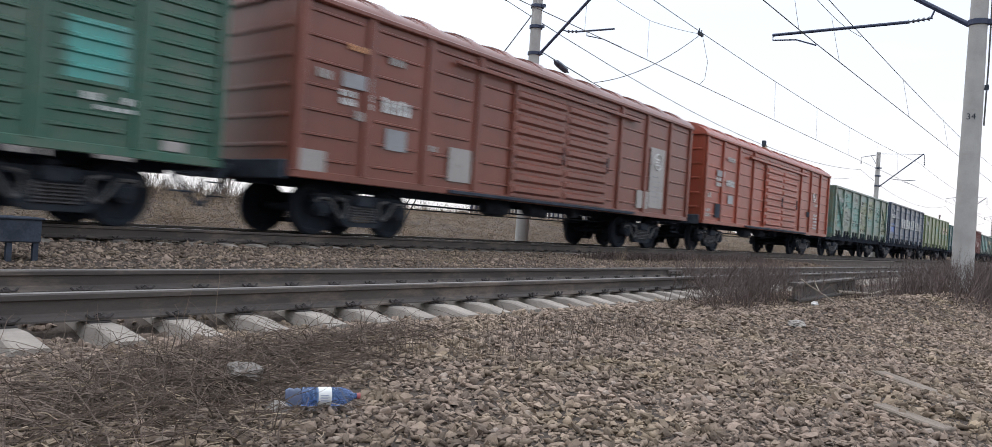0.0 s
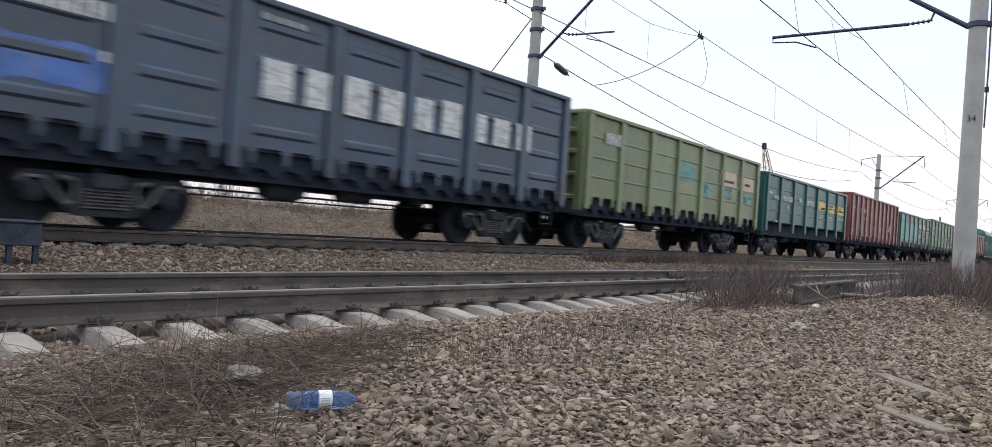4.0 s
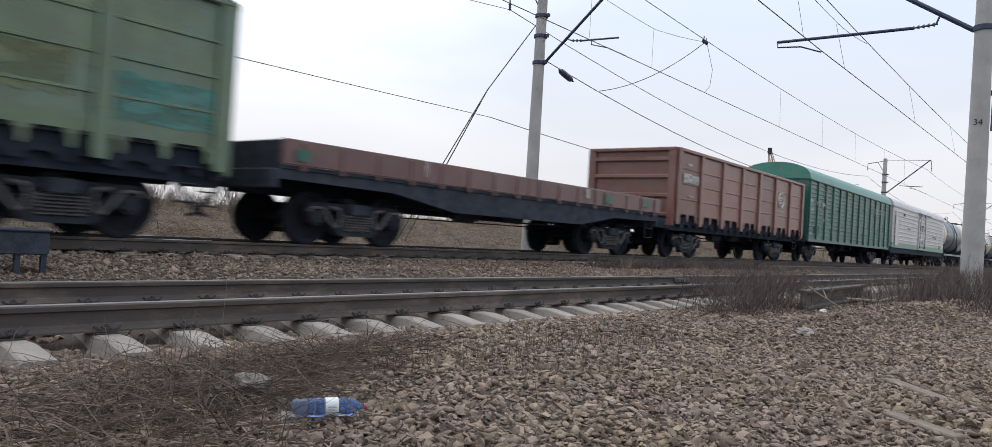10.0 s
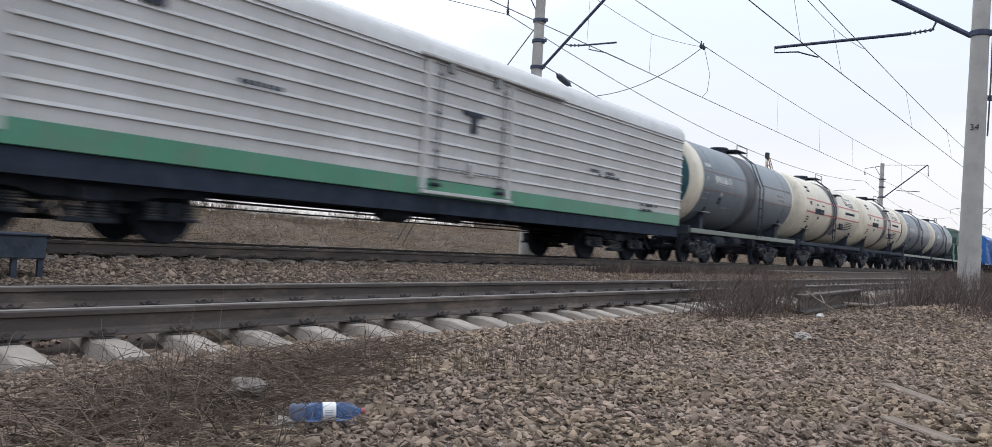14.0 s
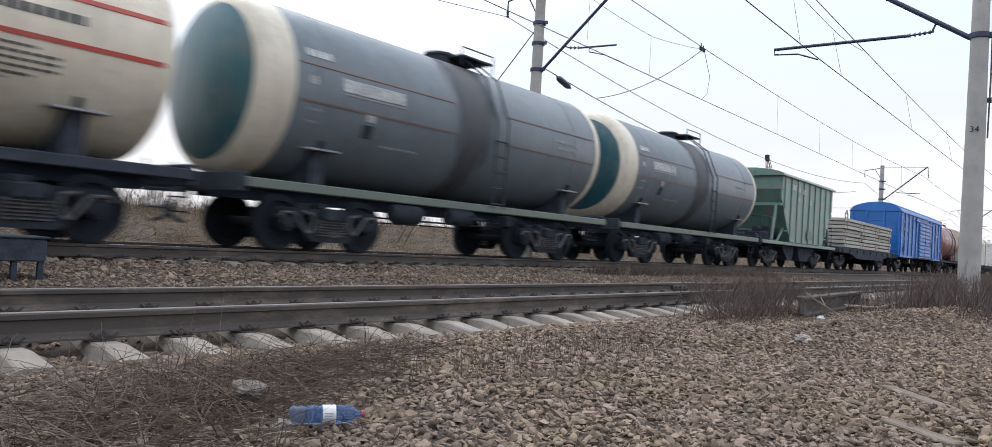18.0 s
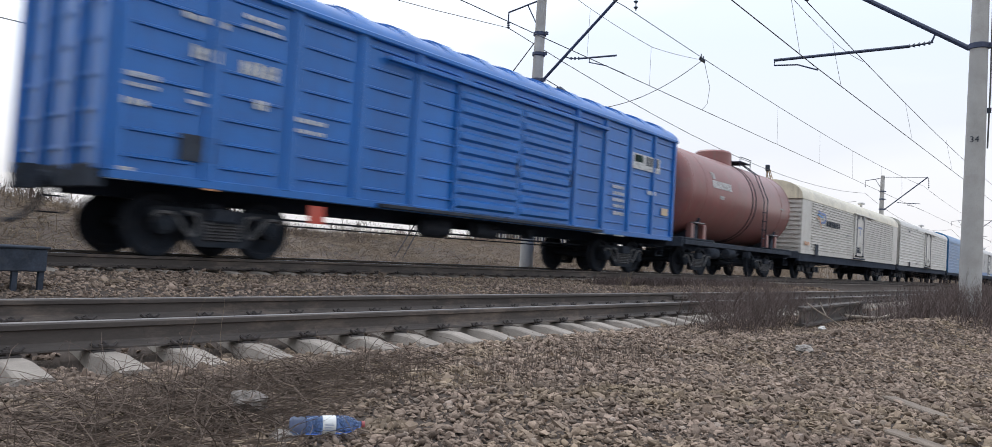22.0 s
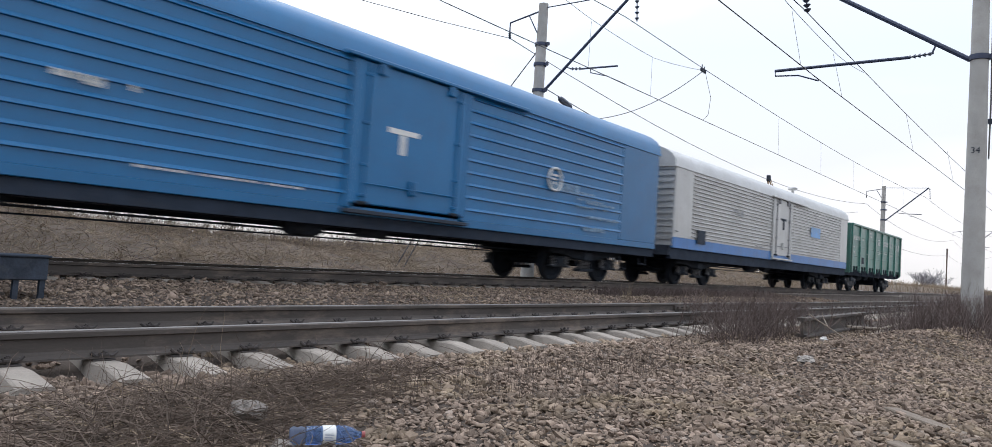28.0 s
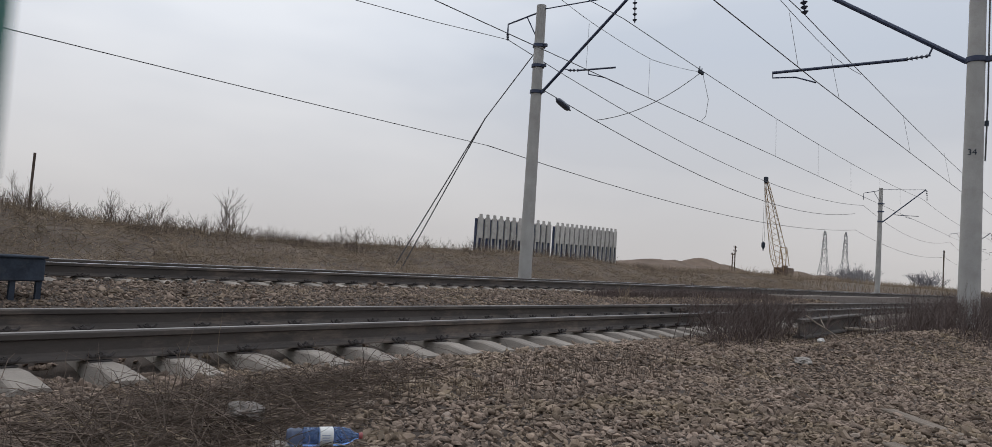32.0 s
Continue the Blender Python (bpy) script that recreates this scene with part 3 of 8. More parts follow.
def patch(parent, x0, x1, z0, z1, material, name="paint_patch", y=-SIDE - 0.012, label=""):
    w, h = x1 - x0, z1 - z0
    edge = [(x0 + w * k / 7, z0) for k in range(7)] + [(x1, z0 + h * k / 5) for k in range(5)] + [(x1 - w * k / 7, z1) for k in range(7)] + [(x0, z1 - h * k / 5) for k in range(5)]
    d = min(0.07, 0.12 * min(w, h))
    bm = prism(bmesh.new(), [(a + random.uniform(-d, d * 0.3), b + random.uniform(-d, d * 0.3)) for a, b in edge], y - 0.004, y + 0.004)
    return part(name, bm, material, parent, label)


def ridged(w, low, top, ridges, margin, depth, thick=0.05):
    """A sheet panel from x = 0 to w with pressed horizontal ridges (z, half height); its face is at y = 0 and looks along -y."""
    xs = [0, margin, margin + 0.05, w - margin - 0.05, w - margin, w]
    cm = [0, 0, 1, 1, 0, 0]
    zs, rm = [low], [0]
    for z, hh in ridges:
        zs += [z - hh, z - hh * 0.5, z + hh * 0.5, z + hh]
        rm += [0, 1, 1, 0]
    zs.append(top)
    rm.append(0)
    bm = bmesh.new()
    F = [[bm.verts.new((x, -depth * a * b, z)) for x, a in zip(xs, cm)] for z, b in zip(zs, rm)]
    for r0, r1 in zip(F[:-1], F[1:]):
        for k in range(len(xs) - 1):
            bm.faces.new((r0[k], r0[k + 1], r1[k + 1], r1[k]))
    border = F[0] + [r[-1] for r in F[1:-1]] + F[-1][::-1] + [r[0] for r in F[-2:0:-1]]
    rim = [bm.verts.new((v.co.x, thick, v.co.z)) for v in border]
    for k in range(len(border)):
        j = (k + 1) % len(border)
        bm.faces.new((border[j], border[k], rim[k], rim[j]))
    bm.faces.new(rim)
    bmesh.ops.recalc_face_normals(bm, faces=bm.faces)
    return bm


def gondola(name, label, u0, u1, mat, top=3.6, posts=7, style="seams", end_mat=None, fringe=True, low=1.4, brace=False):
    root, half = wagon(name, label, u0, u1)
    em = end_mat or mat
    bay = 2 * half / posts
    n = 4
    hh = (top - 0.12 - low) / n
    if style == "pressed":
        ridges, margin, dep = [(low + (k + 0.5) * hh, 0.09) for k in range(n)], 0.3, 0.035
    elif style == "seams":
        ridges, margin, dep = [(low + k * hh, 0.03) for k in range(1, n)], 0.1, 0.022
    else:
        ridges, margin, dep = [(low + 0.12, 0.04)], 0.1, 0.015
    panel = shared("side_panel", ridged(bay - 0.008, low, top - 0.02, ridges, margin, dep), mat)
    w = 0.11
    bm = bmesh.new()
    prism(bm, [(-w, 1.16), (-w * 0.75, 1.06), (w * 0.75, 1.06), (w, 1.16), (w, top - 0.06), (-w, top - 0.06)], -0.075, -0.002)
    post = shared("side_post", bm, mat)
    bm = bmesh.new()
    prism(bm, [(-0.3, low - 0.004), (0.3, low - 0.004), (0.3, low - 0.3), (0.12, low - 0.33), (0.08, low - 0.42), (-0.1, low - 0.42), (-0.15, low - 0.33), (-0.3, low - 0.3)], 0.16, 0.175)
    lug = shared("hatch_lug", bm, M["pitch"])
    bm = bmesh.new()
    prism(bm, [(-0.1, low - 0.003), (0.1, low - 0.003), (0.08, low - 0.05), (0.05, low - 0.075), (0.055, low - 0.17), (0.02, low - 0.24), (-0.03, low - 0.24), (-0.045, low - 0.09), (-0.09, low - 0.045)], -0.03, 0.0)
    hinge = shared("hatch_hinge", bm, mat)
    for s in (-1, 1):
        y = s * SIDE
        turn = 0 if s < 0 else math.pi
        for i in range(posts):
            x0 = -half + i * bay + 0.004 if s < 0 else -half + (i + 1) * bay - 0.004
            place("side_panel", panel, root, (x0, y, 0), rz=turn)
        for i in range(posts + 1):
            x = min(max(-half + i * bay, -half + w), half - w)
            place("side_post", post, root, (x, y, 0), rz=turn)
        part("top_rail", boxes((-half, half, min(y - 0.03, y + s * 0.085), max(y + 0.03, y + s * 0.085), top - 0.09, top + 0.02), bevel=0.02), mat, root)
        if fringe:
            k = posts * 3
            for i in range(k):
                place("hatch_lug", lug, root, (-half + (i + 0.5) * 2 * half / k, y, 0), rz=turn)
                if s < 0:
                    place("hatch_hinge", hinge, root, (-half + (i + 0.5) * 2 * half / k + random.uniform(-0.05, 0.05), y, 0))
        part("side_sill", boxes((-half, half, min(y - s * 0.42, y - s * 0.3), max(y - s * 0.42, y - s * 0.3), 0.88, low - 0.003)), M["pitch"], root)
    for s in (-1, 1):
        bm = bmesh.new()
        xa, xb = sorted((s * half, s * (half - 0.05)))
        box(bm, xa, xb, -SIDE + 0.06, SIDE - 0.06, 1.1, top - 0.03)
        part("end_wall", bm, em, root)
        for z in (1.35, 1.95, 2.55, 3.1):
            xa, xb = sorted((s * half, s * (half + 0.1)))
            part("end_rib", boxes((xa, xb, -SIDE + 0.2, SIDE - 0.2, z - 0.07, z + 0.07), bevel=0.03), em, root)
        for yy in (-SIDE + 0.13, SIDE - 0.13):
            xa, xb = sorted((s * half, s * (half + 0.11)))
            part("corner_post", boxes((xa, xb, yy - 0.12, yy + 0.12, 1.0, top - 0.03), bevel=0.02), em, root)
        xa, xb = sorted((s * (half - 0.06), s * (half + 0.12)))
        part("end_top_rail", boxes((xa, xb, -SIDE, SIDE, top - 0.1, top + 0.02), bevel=0.02), em, root)
    part("floor", boxes((-half + 0.05, half - 0.05, -1.5, 1.5, low - 0.05, low + 0.01)), M["dark"], root)
    if brace:
        part("diagonal_brace", tubes(((-half + 0.2, -SIDE - 0.05, top - 0.15), (-half + 1.9, -SIDE - 0.05, low), 0.04), n=5), mat, root)
        part("diagonal_brace", tubes(((half - 0.2, -SIDE - 0.05, low + 0.4), (half - 1.9, -SIDE - 0.05, top - 0.3), 0.03), n=5), mat, root)
    return root, half


def arch(w, z0, z1, n=12, flat=0.55):
    """Half-ellipse roof section, from -w to w."""
    return [(w * -math.cos(math.pi * k / n), z0 + (z1 - z0) * math.sin(math.pi * k / n) ** flat) for k in range(n + 1)]


def roof_part(root, half, eave, ridge, mat, ribs=0, over=0.06, flat=0.8):
    sec = arch(SIDE + over, eave, ridge, 14, flat)
    bm = bmesh.new()
    prism(bm, sec, -half - 0.08, half + 0.08, axis="x")
    part("roof", bm, mat, root, smooth=True)
    for i in range(ribs):
        x = -half + (i + 0.5) * 2 * half / ribs
        bm = bmesh.new()
        for a0, a1, up in ((-0.38, -0.16, 0.03), (-0.16, 0.16, 0.07), (0.16, 0.38, 0.03)):
            prism(bm, [(a * 0.99, c + up * min(1.0, (SIDE + over - abs(a)) * 3)) for a, c in sec], x + a0, x + a1, axis="x")
        part("roof_rib", bm, mat, root, smooth=True)


def boxcar(name, label, u0, u1, mat, roof_mat, eave=3.82, ridge=4.45, curve=0.8, bays=10, low=1.1, ribs=0, bars=7, door=(-1.9, 2.35), end_mat=None, double=True, louvre=False):
    root, half = wagon(name, label, u0, u1)
    bay = 2 * half / bays
    d0, d1 = door
    m = 0.2 if not louvre else 0.16
    zz = [low + 0.2 + (eave - low - 0.4) * k / (bars - 1) for k in range(bars)]
    panel = shared("side_panel", ridged(bay - 0.006, low, eave, [(z, 0.03 if not louvre else 0.038) for z in zz], m, 0.035), mat)
    for s in (-1, 1):
        y = s * SIDE
        turn = 0 if s < 0 else math.pi
        for i in range(bays):
            x0 = -half + i * bay + 0.003 if s < 0 else -half + (i + 1) * bay - 0.003
            place("side_panel", panel, root, (x0, y, 0), rz=turn)
        for i in range(bays + 1):
            x = min(max(-half + i * bay, -half + 0.08), half - 0.08)
            if s < 0 and d0 - 0.1 < x < d1 + 0.1 and double:
                continue
            part("side_post", boxes((x - 0.06, x + 0.06, *sorted((y + s * 0.001, y + s * 0.07)), low - 0.03, eave - 0.02), bevel=0.015), mat, root)
        part("side_sill", boxes((-half, half, *sorted((y - s * 0.08, y + s * 0.05)), low - 0.14, low - 0.002), bevel=0.012), end_mat or mat, root)
        part("eave_rail", boxes((-half - 0.05, half + 0.05, *sorted((y - s * 0.03, y + s * 0.09)), eave - 0.06, eave + 0.04), bevel=0.02), roof_mat, root)
    if double:
        for k in range(2):
            a = d0 + k * (d1 - d0) / 2
            b = a + (d1 - d0) / 2
            n = 9
            zz = [low + 0.15 + (eave - 0.75 - low) * j / (n - 1) for j in range(n)]
            bm = ridged(b - a - 0.02, low - 0.02, eave - 0.38, [(z, 0.1) for z in zz], 0.06, 0.06, 0.04)
            for v in bm.verts:
                v.co += Vector((a + 0.01, -SIDE - 0.08, 0))
            dr = part("sliding_door", bm, mat, root, "louvred sliding door")
            part("door_handle", tubes(((b - 0.12, -SIDE - 0.16, low + 0.9), (b - 0.12, -SIDE - 0.16, low + 1.3), 0.02), n=6), M["dark"], dr)
        part("door_rail", boxes((d0 - 2.0, d1 + 1.6, -SIDE - 0.17, -SIDE - 0.06, eave - 0.38, eave - 0.3), bevel=0.01), mat, root)
        part("door_sill", boxes((d0 - 2.0, d1 + 1.6, -SIDE - 0.15, -SIDE - 0.05, low - 0.12, low - 0.05), bevel=0.01), M["dark"], root)
    for s in (-1, 1):
        bm = bmesh.new()
        sec = [(-SIDE + 0.03, low - 0.1)] + [(a * 0.985, c - 0.02) for a, c in arch(SIDE, eave, ridge, 14, curve)] + [(SIDE - 0.03, low - 0.1)]
        prism(bm, sec, *sorted((s * half, s * (half - 0.05))), axis="x")
        part("end_wall", bm, end_mat or mat, root)
        for z in (1.5, 2.0, 2.5, 3.0, 3.5):
            part("end_rib", boxes((*sorted((s * half, s * (half + 0.03))), -SIDE + 0.15, SIDE - 0.15, z - 0.035, z + 0.035), bevel=0.01), end_mat or mat, root)
    roof_part(root, half, eave, ridge, roof_mat, ribs, flat=curve)
    return root, half


def reefer(name, label, u0, u1, mat, roof_mat, stripe=None, eave=3.95, ridge=4.62, low=1.32, pitch=0.13, depth=0.022, end_room=0.0, door=(-1.0, 2.1), flatdoor=True, tail_room=0.0, rod=None):
    root, half = wagon(name, label, u0, u1, bogies=(u1 - u0) / 2 - 3.05, coach=True)
    def corrugated(x0, x1, s, nm="side_wall", proud=0.0):
        y = s * SIDE
        sec = []
        y += s * proud
        z = low + (0.18 if stripe else 0.0)
        r = min(0.07, pitch * 0.42)
        sec.append((y - s * 0.05, z))
        sec.append((y, z))
        while z + pitch < eave - 0.02:
            z += pitch
            sec += [(y, z - r), (y + s * depth, z - r + 0.01), (y + s * depth, z - r + 0.018), (y, z)]
        sec += [(y, eave), (y - s * 0.05, eave)]
        bm = bmesh.new()
        prism(bm, sec, x0, x1, axis="x")
        return part(nm, bm, mat, root)
    d0, d1 = door
    e = end_room
    for s in (-1, 1):
        if s < 0:
            e1 = tail_room or e
            corrugated(-half + e, d0, s)
            corrugated(d1, half - e1, s)
            if e or e1:
                for a, b in [r for r in ((-half, -half + e), (half - e1, half)) if r[1] - r[0] > 0.05]:
                    part("end_compartment", boxes((a + 0.005, b - 0.005, -SIDE - 0.012, -SIDE + 0.05, low + (0.18 if stripe else 0), eave), bevel=0.01), mat, root)
        else:
            corrugated(-half, half, s)
        y = s * SIDE
        part("side_sill", boxes((-half, half, *sorted((y - s * 0.06, y + s * 0.012)), low - 0.16, low + (0.18 if stripe else -0.002)), bevel=0.01), stripe or mat, root)
        part("sole_bar", boxes((-half, half, *sorted((y - s * 0.2, y - s * 0.05)), 0.82, low - 0.163)), M["pitch"], root)
    top_z = eave - 0.02
    bar = rod or M["rod"]
    if flatdoor:
        dr = part("door", boxes((d0 + 0.02, d1 - 0.02, -SIDE - 0.05, -SIDE + 0.02, low + 0.05, top_z), bevel=0.02), mat, root, "plain insulated plug door")
    else:
        dr = corrugated(d0 + 0.02, d1 - 0.02, -1, "door", 0.03)
    for x in (d0 + 0.32, d1 - 0.32):
        part("locking_bar", tubes(((x, -SIDE - 0.085, low + 0.04), (x, -SIDE - 0.085, top_z - 0.05), 0.022), n=6), bar, dr)
        for z in (low + 0.2, low + 0.75, low + 1.5, top_z - 0.25):
            part("bar_bracket", boxes((x - 0.05, x + 0.05, -SIDE - 0.115, -SIDE - 0.04, z - 0.03, z + 0.03), bevel=0.01), bar, dr)
        part("bar_foot", boxes((x - 0.13, x + 0.13, -SIDE - 0.12, -SIDE - 0.03, low + 0.03, low + 0.1), bevel=0.02), M["cast"], dr)
    part("door_handle", tubes(((d0 + 0.35, -SIDE - 0.1, low + 0.42), (d1 - 0.35, -SIDE - 0.1, low + 0.42), 0.016), n=6), bar, dr)
    part("handle_box", boxes(((d0 + d1) / 2 - 0.07, (d0 + d1) / 2 + 0.07, -SIDE - 0.14, -SIDE - 0.06, low + 0.3, low + 0.6), bevel=0.03), mat, dr)
    for x in (d0 + 0.6, d1 - 0.6):
        part("rail_roller", boxes((x - 0.08, x + 0.08, -SIDE - 0.13, -SIDE - 0.05, top_z - 0.2, top_z + 0.02), bevel=0.02), bar, dr)
    for x in (d0, d1):
        part("door_frame", boxes((x - 0.07, x + 0.07, -SIDE - 0.075, -SIDE + 0.02, low - 0.05, top_z), bevel=0.025), mat, root)
    part("door_rail", boxes((d0 - 0.25, d1 + 2.0, -SIDE - 0.14, -SIDE, top_z + 0.005, top_z + 0.075), bevel=0.012), mat, root)
    part("door_sill", boxes((d0 - 0.1, d1 + 0.1, -SIDE - 0.12, -SIDE, low - 0.13, low - 0.06), bevel=0.01), stripe and mat or M["dark"], root)
    for s in (-1, 1):
        bm = bmesh.new()
        sec = [(-SIDE + 0.02, low - 0.1)] + [(a * 0.985, c - 0.02) for a, c in arch(SIDE, eave, ridge, 14, 0.8)] + [(SIDE - 0.02, low - 0.1)]
        prism(bm, sec, *sorted((s * half, s * (half - 0.05))), axis="x")
        part("end_wall", bm, mat, root)
        z = low + 0.1
        while z < eave - 0.05:
            part("end_rib", boxes((*sorted((s * half, s * (half + depth))), -SIDE + 0.05, SIDE - 0.05, z, z + 0.05)), mat, root)
            z += max(pitch, 0.2)
    roof_part(root, half, eave, ridge, roof_mat, 0, 0.035)
    part("floor_frame", boxes((-half + 0.2, half - 0.2, -1.3, 1.3, 1.0, 1.2)), M["dark"], root)
    return root, half


def tank(name, label, u0, u1, mat, frame_mat, ring=None, cap=None, radius=1.555, axis_z=2.81, dome=False, ladder_x=0.05, short=0.0, ladder_side=1, spill=True):
    root, half = wagon(name, label, u0, u1)
    L, xo = half - 0.02 - short, -0.1
    R = radius
    def shell(s0, s1, grow, material, nm):
        bm = bmesh.new()
        lathe(bm, [(R + grow - 0.02, s0), (R + grow, s0 + 0.01), (R + grow, s1 - 0.01), (R + grow - 0.02, s1)], 48, "x", (xo, 0, axis_z))
        return part(nm, bm, material, root, smooth=True)
    bm = bmesh.new()
    def head(s):
        return [(R * math.cos(a), s * (L - 0.42 + 0.42 * math.sin(a))) for a in [math.pi / 2 * k / 8 for k in range(9)]]
    prof = [(max(r, 0.01), x) for r, x in head(-1)[::-1]] + [(max(r, 0.01), x) for r, x in head(1)]
    lathe(bm, prof, 48, "x", (xo, 0, axis_z))
    part("barrel", bm, mat, root, smooth=True)
    if ring:
        bm = bmesh.new()
        pr = [((R + 0.008) * math.cos(a), -(L - 0.42 + 0.425 * math.sin(a))) for a in (0.54, 0.45, 0.3, 0.15, 0.0)]
        lathe(bm, pr + [(R + 0.008, -L + 0.85), (R - 0.01, -L + 0.855)], 48, "x", (xo, 0, axis_z))
        part("painted_band", bm, ring, root, smooth=True)
        shell(L - 0.62, L - 0.43, 0.008, ring, "painted_band")
    if cap:
        bm = bmesh.new()
        pr = [(max((R + 0.006) * math.cos(a), 0.01), -(L - 0.42 + 0.426 * math.sin(a)) - 0.004) for a in [0.54 + (math.pi / 2 - 0.54) * k / 6 for k in range(7)]]
        lathe(bm, pr[::-1], 48, "x", (xo, 0, axis_z))
        part("painted_head", bm, cap, root, smooth=True)
    for x in (-3.85, 3.85):
        shell(x - 0.012, x + 0.012, 0.006, mat, "weld_seam")
    if not spill:
        for x in (ladder_x - 0.45, ladder_x - 0.1):
            shell(x - 0.05, x + 0.05, 0.012, M["cast"], "strap")
        for x in (-L + 0.5, L - 0.5):
            shell(x - 0.03, x + 0.03, 0.01, mat, "weld_seam")
    bm = lathe(bmesh.new(), [(R - 0.01, -1.1), (R + 0.005, -1.09), (R + 0.005, 1.09), (R - 0.01, 1.1)], 48, "x")
    if spill:
        part("spill_stain", bm, M["spill"], root, "dark oily spill below the hatch", at=(ladder_x - 0.05 + xo, 0, axis_z), smooth=True)
    lx = ladder_x + (0.62 if ladder_side > 0 else -0.5)
    bm = bmesh.new()
    for dx in (-0.2, 0.2):
        pipe(bm, [(lx + dx, -SIDE - 0.06, 1.1), (lx + dx, -R - 0.1, axis_z + 0.2), (lx + dx, -R * 0.8, axis_z + R * 0.75), (lx + dx, -R * 0.35, axis_z + R + 0.12)], 0.02, 5)
    part("ladder_rail", bm, M["dark"], root)
    for k in range(9):
        f = k / 8
        y = -SIDE - 0.05 if f < 0.55 else -SIDE - 0.05 + (f - 0.55) / 0.45 * 0.85
        part("ladder_rung", tubes(((lx - 0.2, y, 1.2 + f * 2.75), (lx + 0.2, y, 1.2 + f * 2.75), 0.018), n=5), M["dark"], root)
    bm = bmesh.new()
    if dome:
        lathe(bm, [(0.7, axis_z + R - 0.2), (0.7, axis_z + R + 0.33), (0.62, axis_z + R + 0.4), (0.05, axis_z + R + 0.42)], 24, "z", (ladder_x - 0.8, 0, 0))
        part("dome", bm, mat, root, smooth=True)
        bm = bmesh.new()
    lathe(bm, [(0.32, axis_z + R - 0.05), (0.32, axis_z + R + 0.14), (0.36, axis_z + R + 0.16), (0.34, axis_z + R + 0.22), (0.02, axis_z + R + 0.24)], 16, "z", (lx - 0.45, 0, 0))
    part("hatch", bm, M["dark"], root)
    part("roof_platform", boxes((lx - 0.5, lx + 0.6, -0.75, 0.75, axis_z + R + 0.1, axis_z + R + 0.14)), M["dark"], root)
    bm = bmesh.new()
    for x in (lx - 0.5, lx + 0.6):
        for y in (-0.75, 0.75):
            tube(bm, (x, y, axis_z + R - 0.1), (x, y, axis_z + R + 0.3), 0.016, 5)
    for y in (-0.75, 0.75):
        tube(bm, (lx - 0.5, y, axis_z + R + 0.3), (lx + 0.6, y, axis_z + R + 0.3), 0.016, 5)
    part("guard_rail", bm, M["dark"], root)
    for s in (-1, 1):
        part("side_beam", boxes((-half, half, *sorted((s * 1.42, s * 1.56)), 1.0, 1.16), bevel=0.015), frame_mat, root)
        x = s * (L - 1.55)
        bm = bmesh.new()
        pts = [(-1.2, 1.16), (1.2, 1.16)] + [((R + 0.02) * math.sin(a), axis_z - (R + 0.02) * math.cos(a)) for a in [radians(50) - radians(100) * k / 10 for k in range(11)]]
        prism(bm, pts, x - 0.14, x + 0.14, axis="x")
        part("saddle", bm, M["dark"], root)
        for q in (-1, 1):
            part("saddle_shelf", boxes((x - 0.36, x + 0.36, *sorted((q * 1.12, q * 1.36)), 1.76, 1.8), bevel=0.008), M["rod"], root)
        for y in (-1.0, 1.0):
            part("tie_bar", tubes(((x, y, 1.1), (x, y * 1.3, 1.95), 0.05), n=6), M["dark"], root)
    part("deck", boxes((-half, half, -0.5, 0.5, 1.1, 1.16)), M["dark"], root)
    return root, half


TRAIN_COLOURS = {
    "boxcar_green": (0.022, 0.102, 0.066), "oxide": (0.19, 0.058, 0.038), "orange_oxide": (0.31, 0.07, 0.04), "faded_teal": (0.13, 0.175, 0.14),
    "slate_blue": (0.05, 0.085, 0.135), "olive": (0.19, 0.235, 0.1), "bottle_green": (0.007, 0.1, 0.1), "maroon": (0.21, 0.06, 0.052),
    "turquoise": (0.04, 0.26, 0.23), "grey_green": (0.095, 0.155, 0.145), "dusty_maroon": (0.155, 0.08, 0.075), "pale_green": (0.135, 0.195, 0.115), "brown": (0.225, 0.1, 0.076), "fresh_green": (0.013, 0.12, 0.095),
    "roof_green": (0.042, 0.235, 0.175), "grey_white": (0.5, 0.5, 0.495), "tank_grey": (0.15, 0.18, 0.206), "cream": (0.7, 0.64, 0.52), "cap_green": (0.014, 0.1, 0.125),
    "hopper_green": (0.115, 0.25, 0.215), "signal_blue": (0.015, 0.15, 0.49), "tank_brown": (0.265, 0.1, 0.092), "reefer_cream": (0.55, 0.535, 0.5),
    "reefer_blue": (0.002, 0.125, 0.31), "blue_stripe": (0.02, 0.16, 0.46), "green_stripe": (0.06, 0.26, 0.16), "last_green": (0.038, 0.175, 0.145), "yellow": (0.75, 0.5, 0.05),
    "frame_green": (0.11, 0.15, 0.125), "orange": (0.6, 0.28, 0.12), "roof_cream": (0.62, 0.56, 0.42),
}
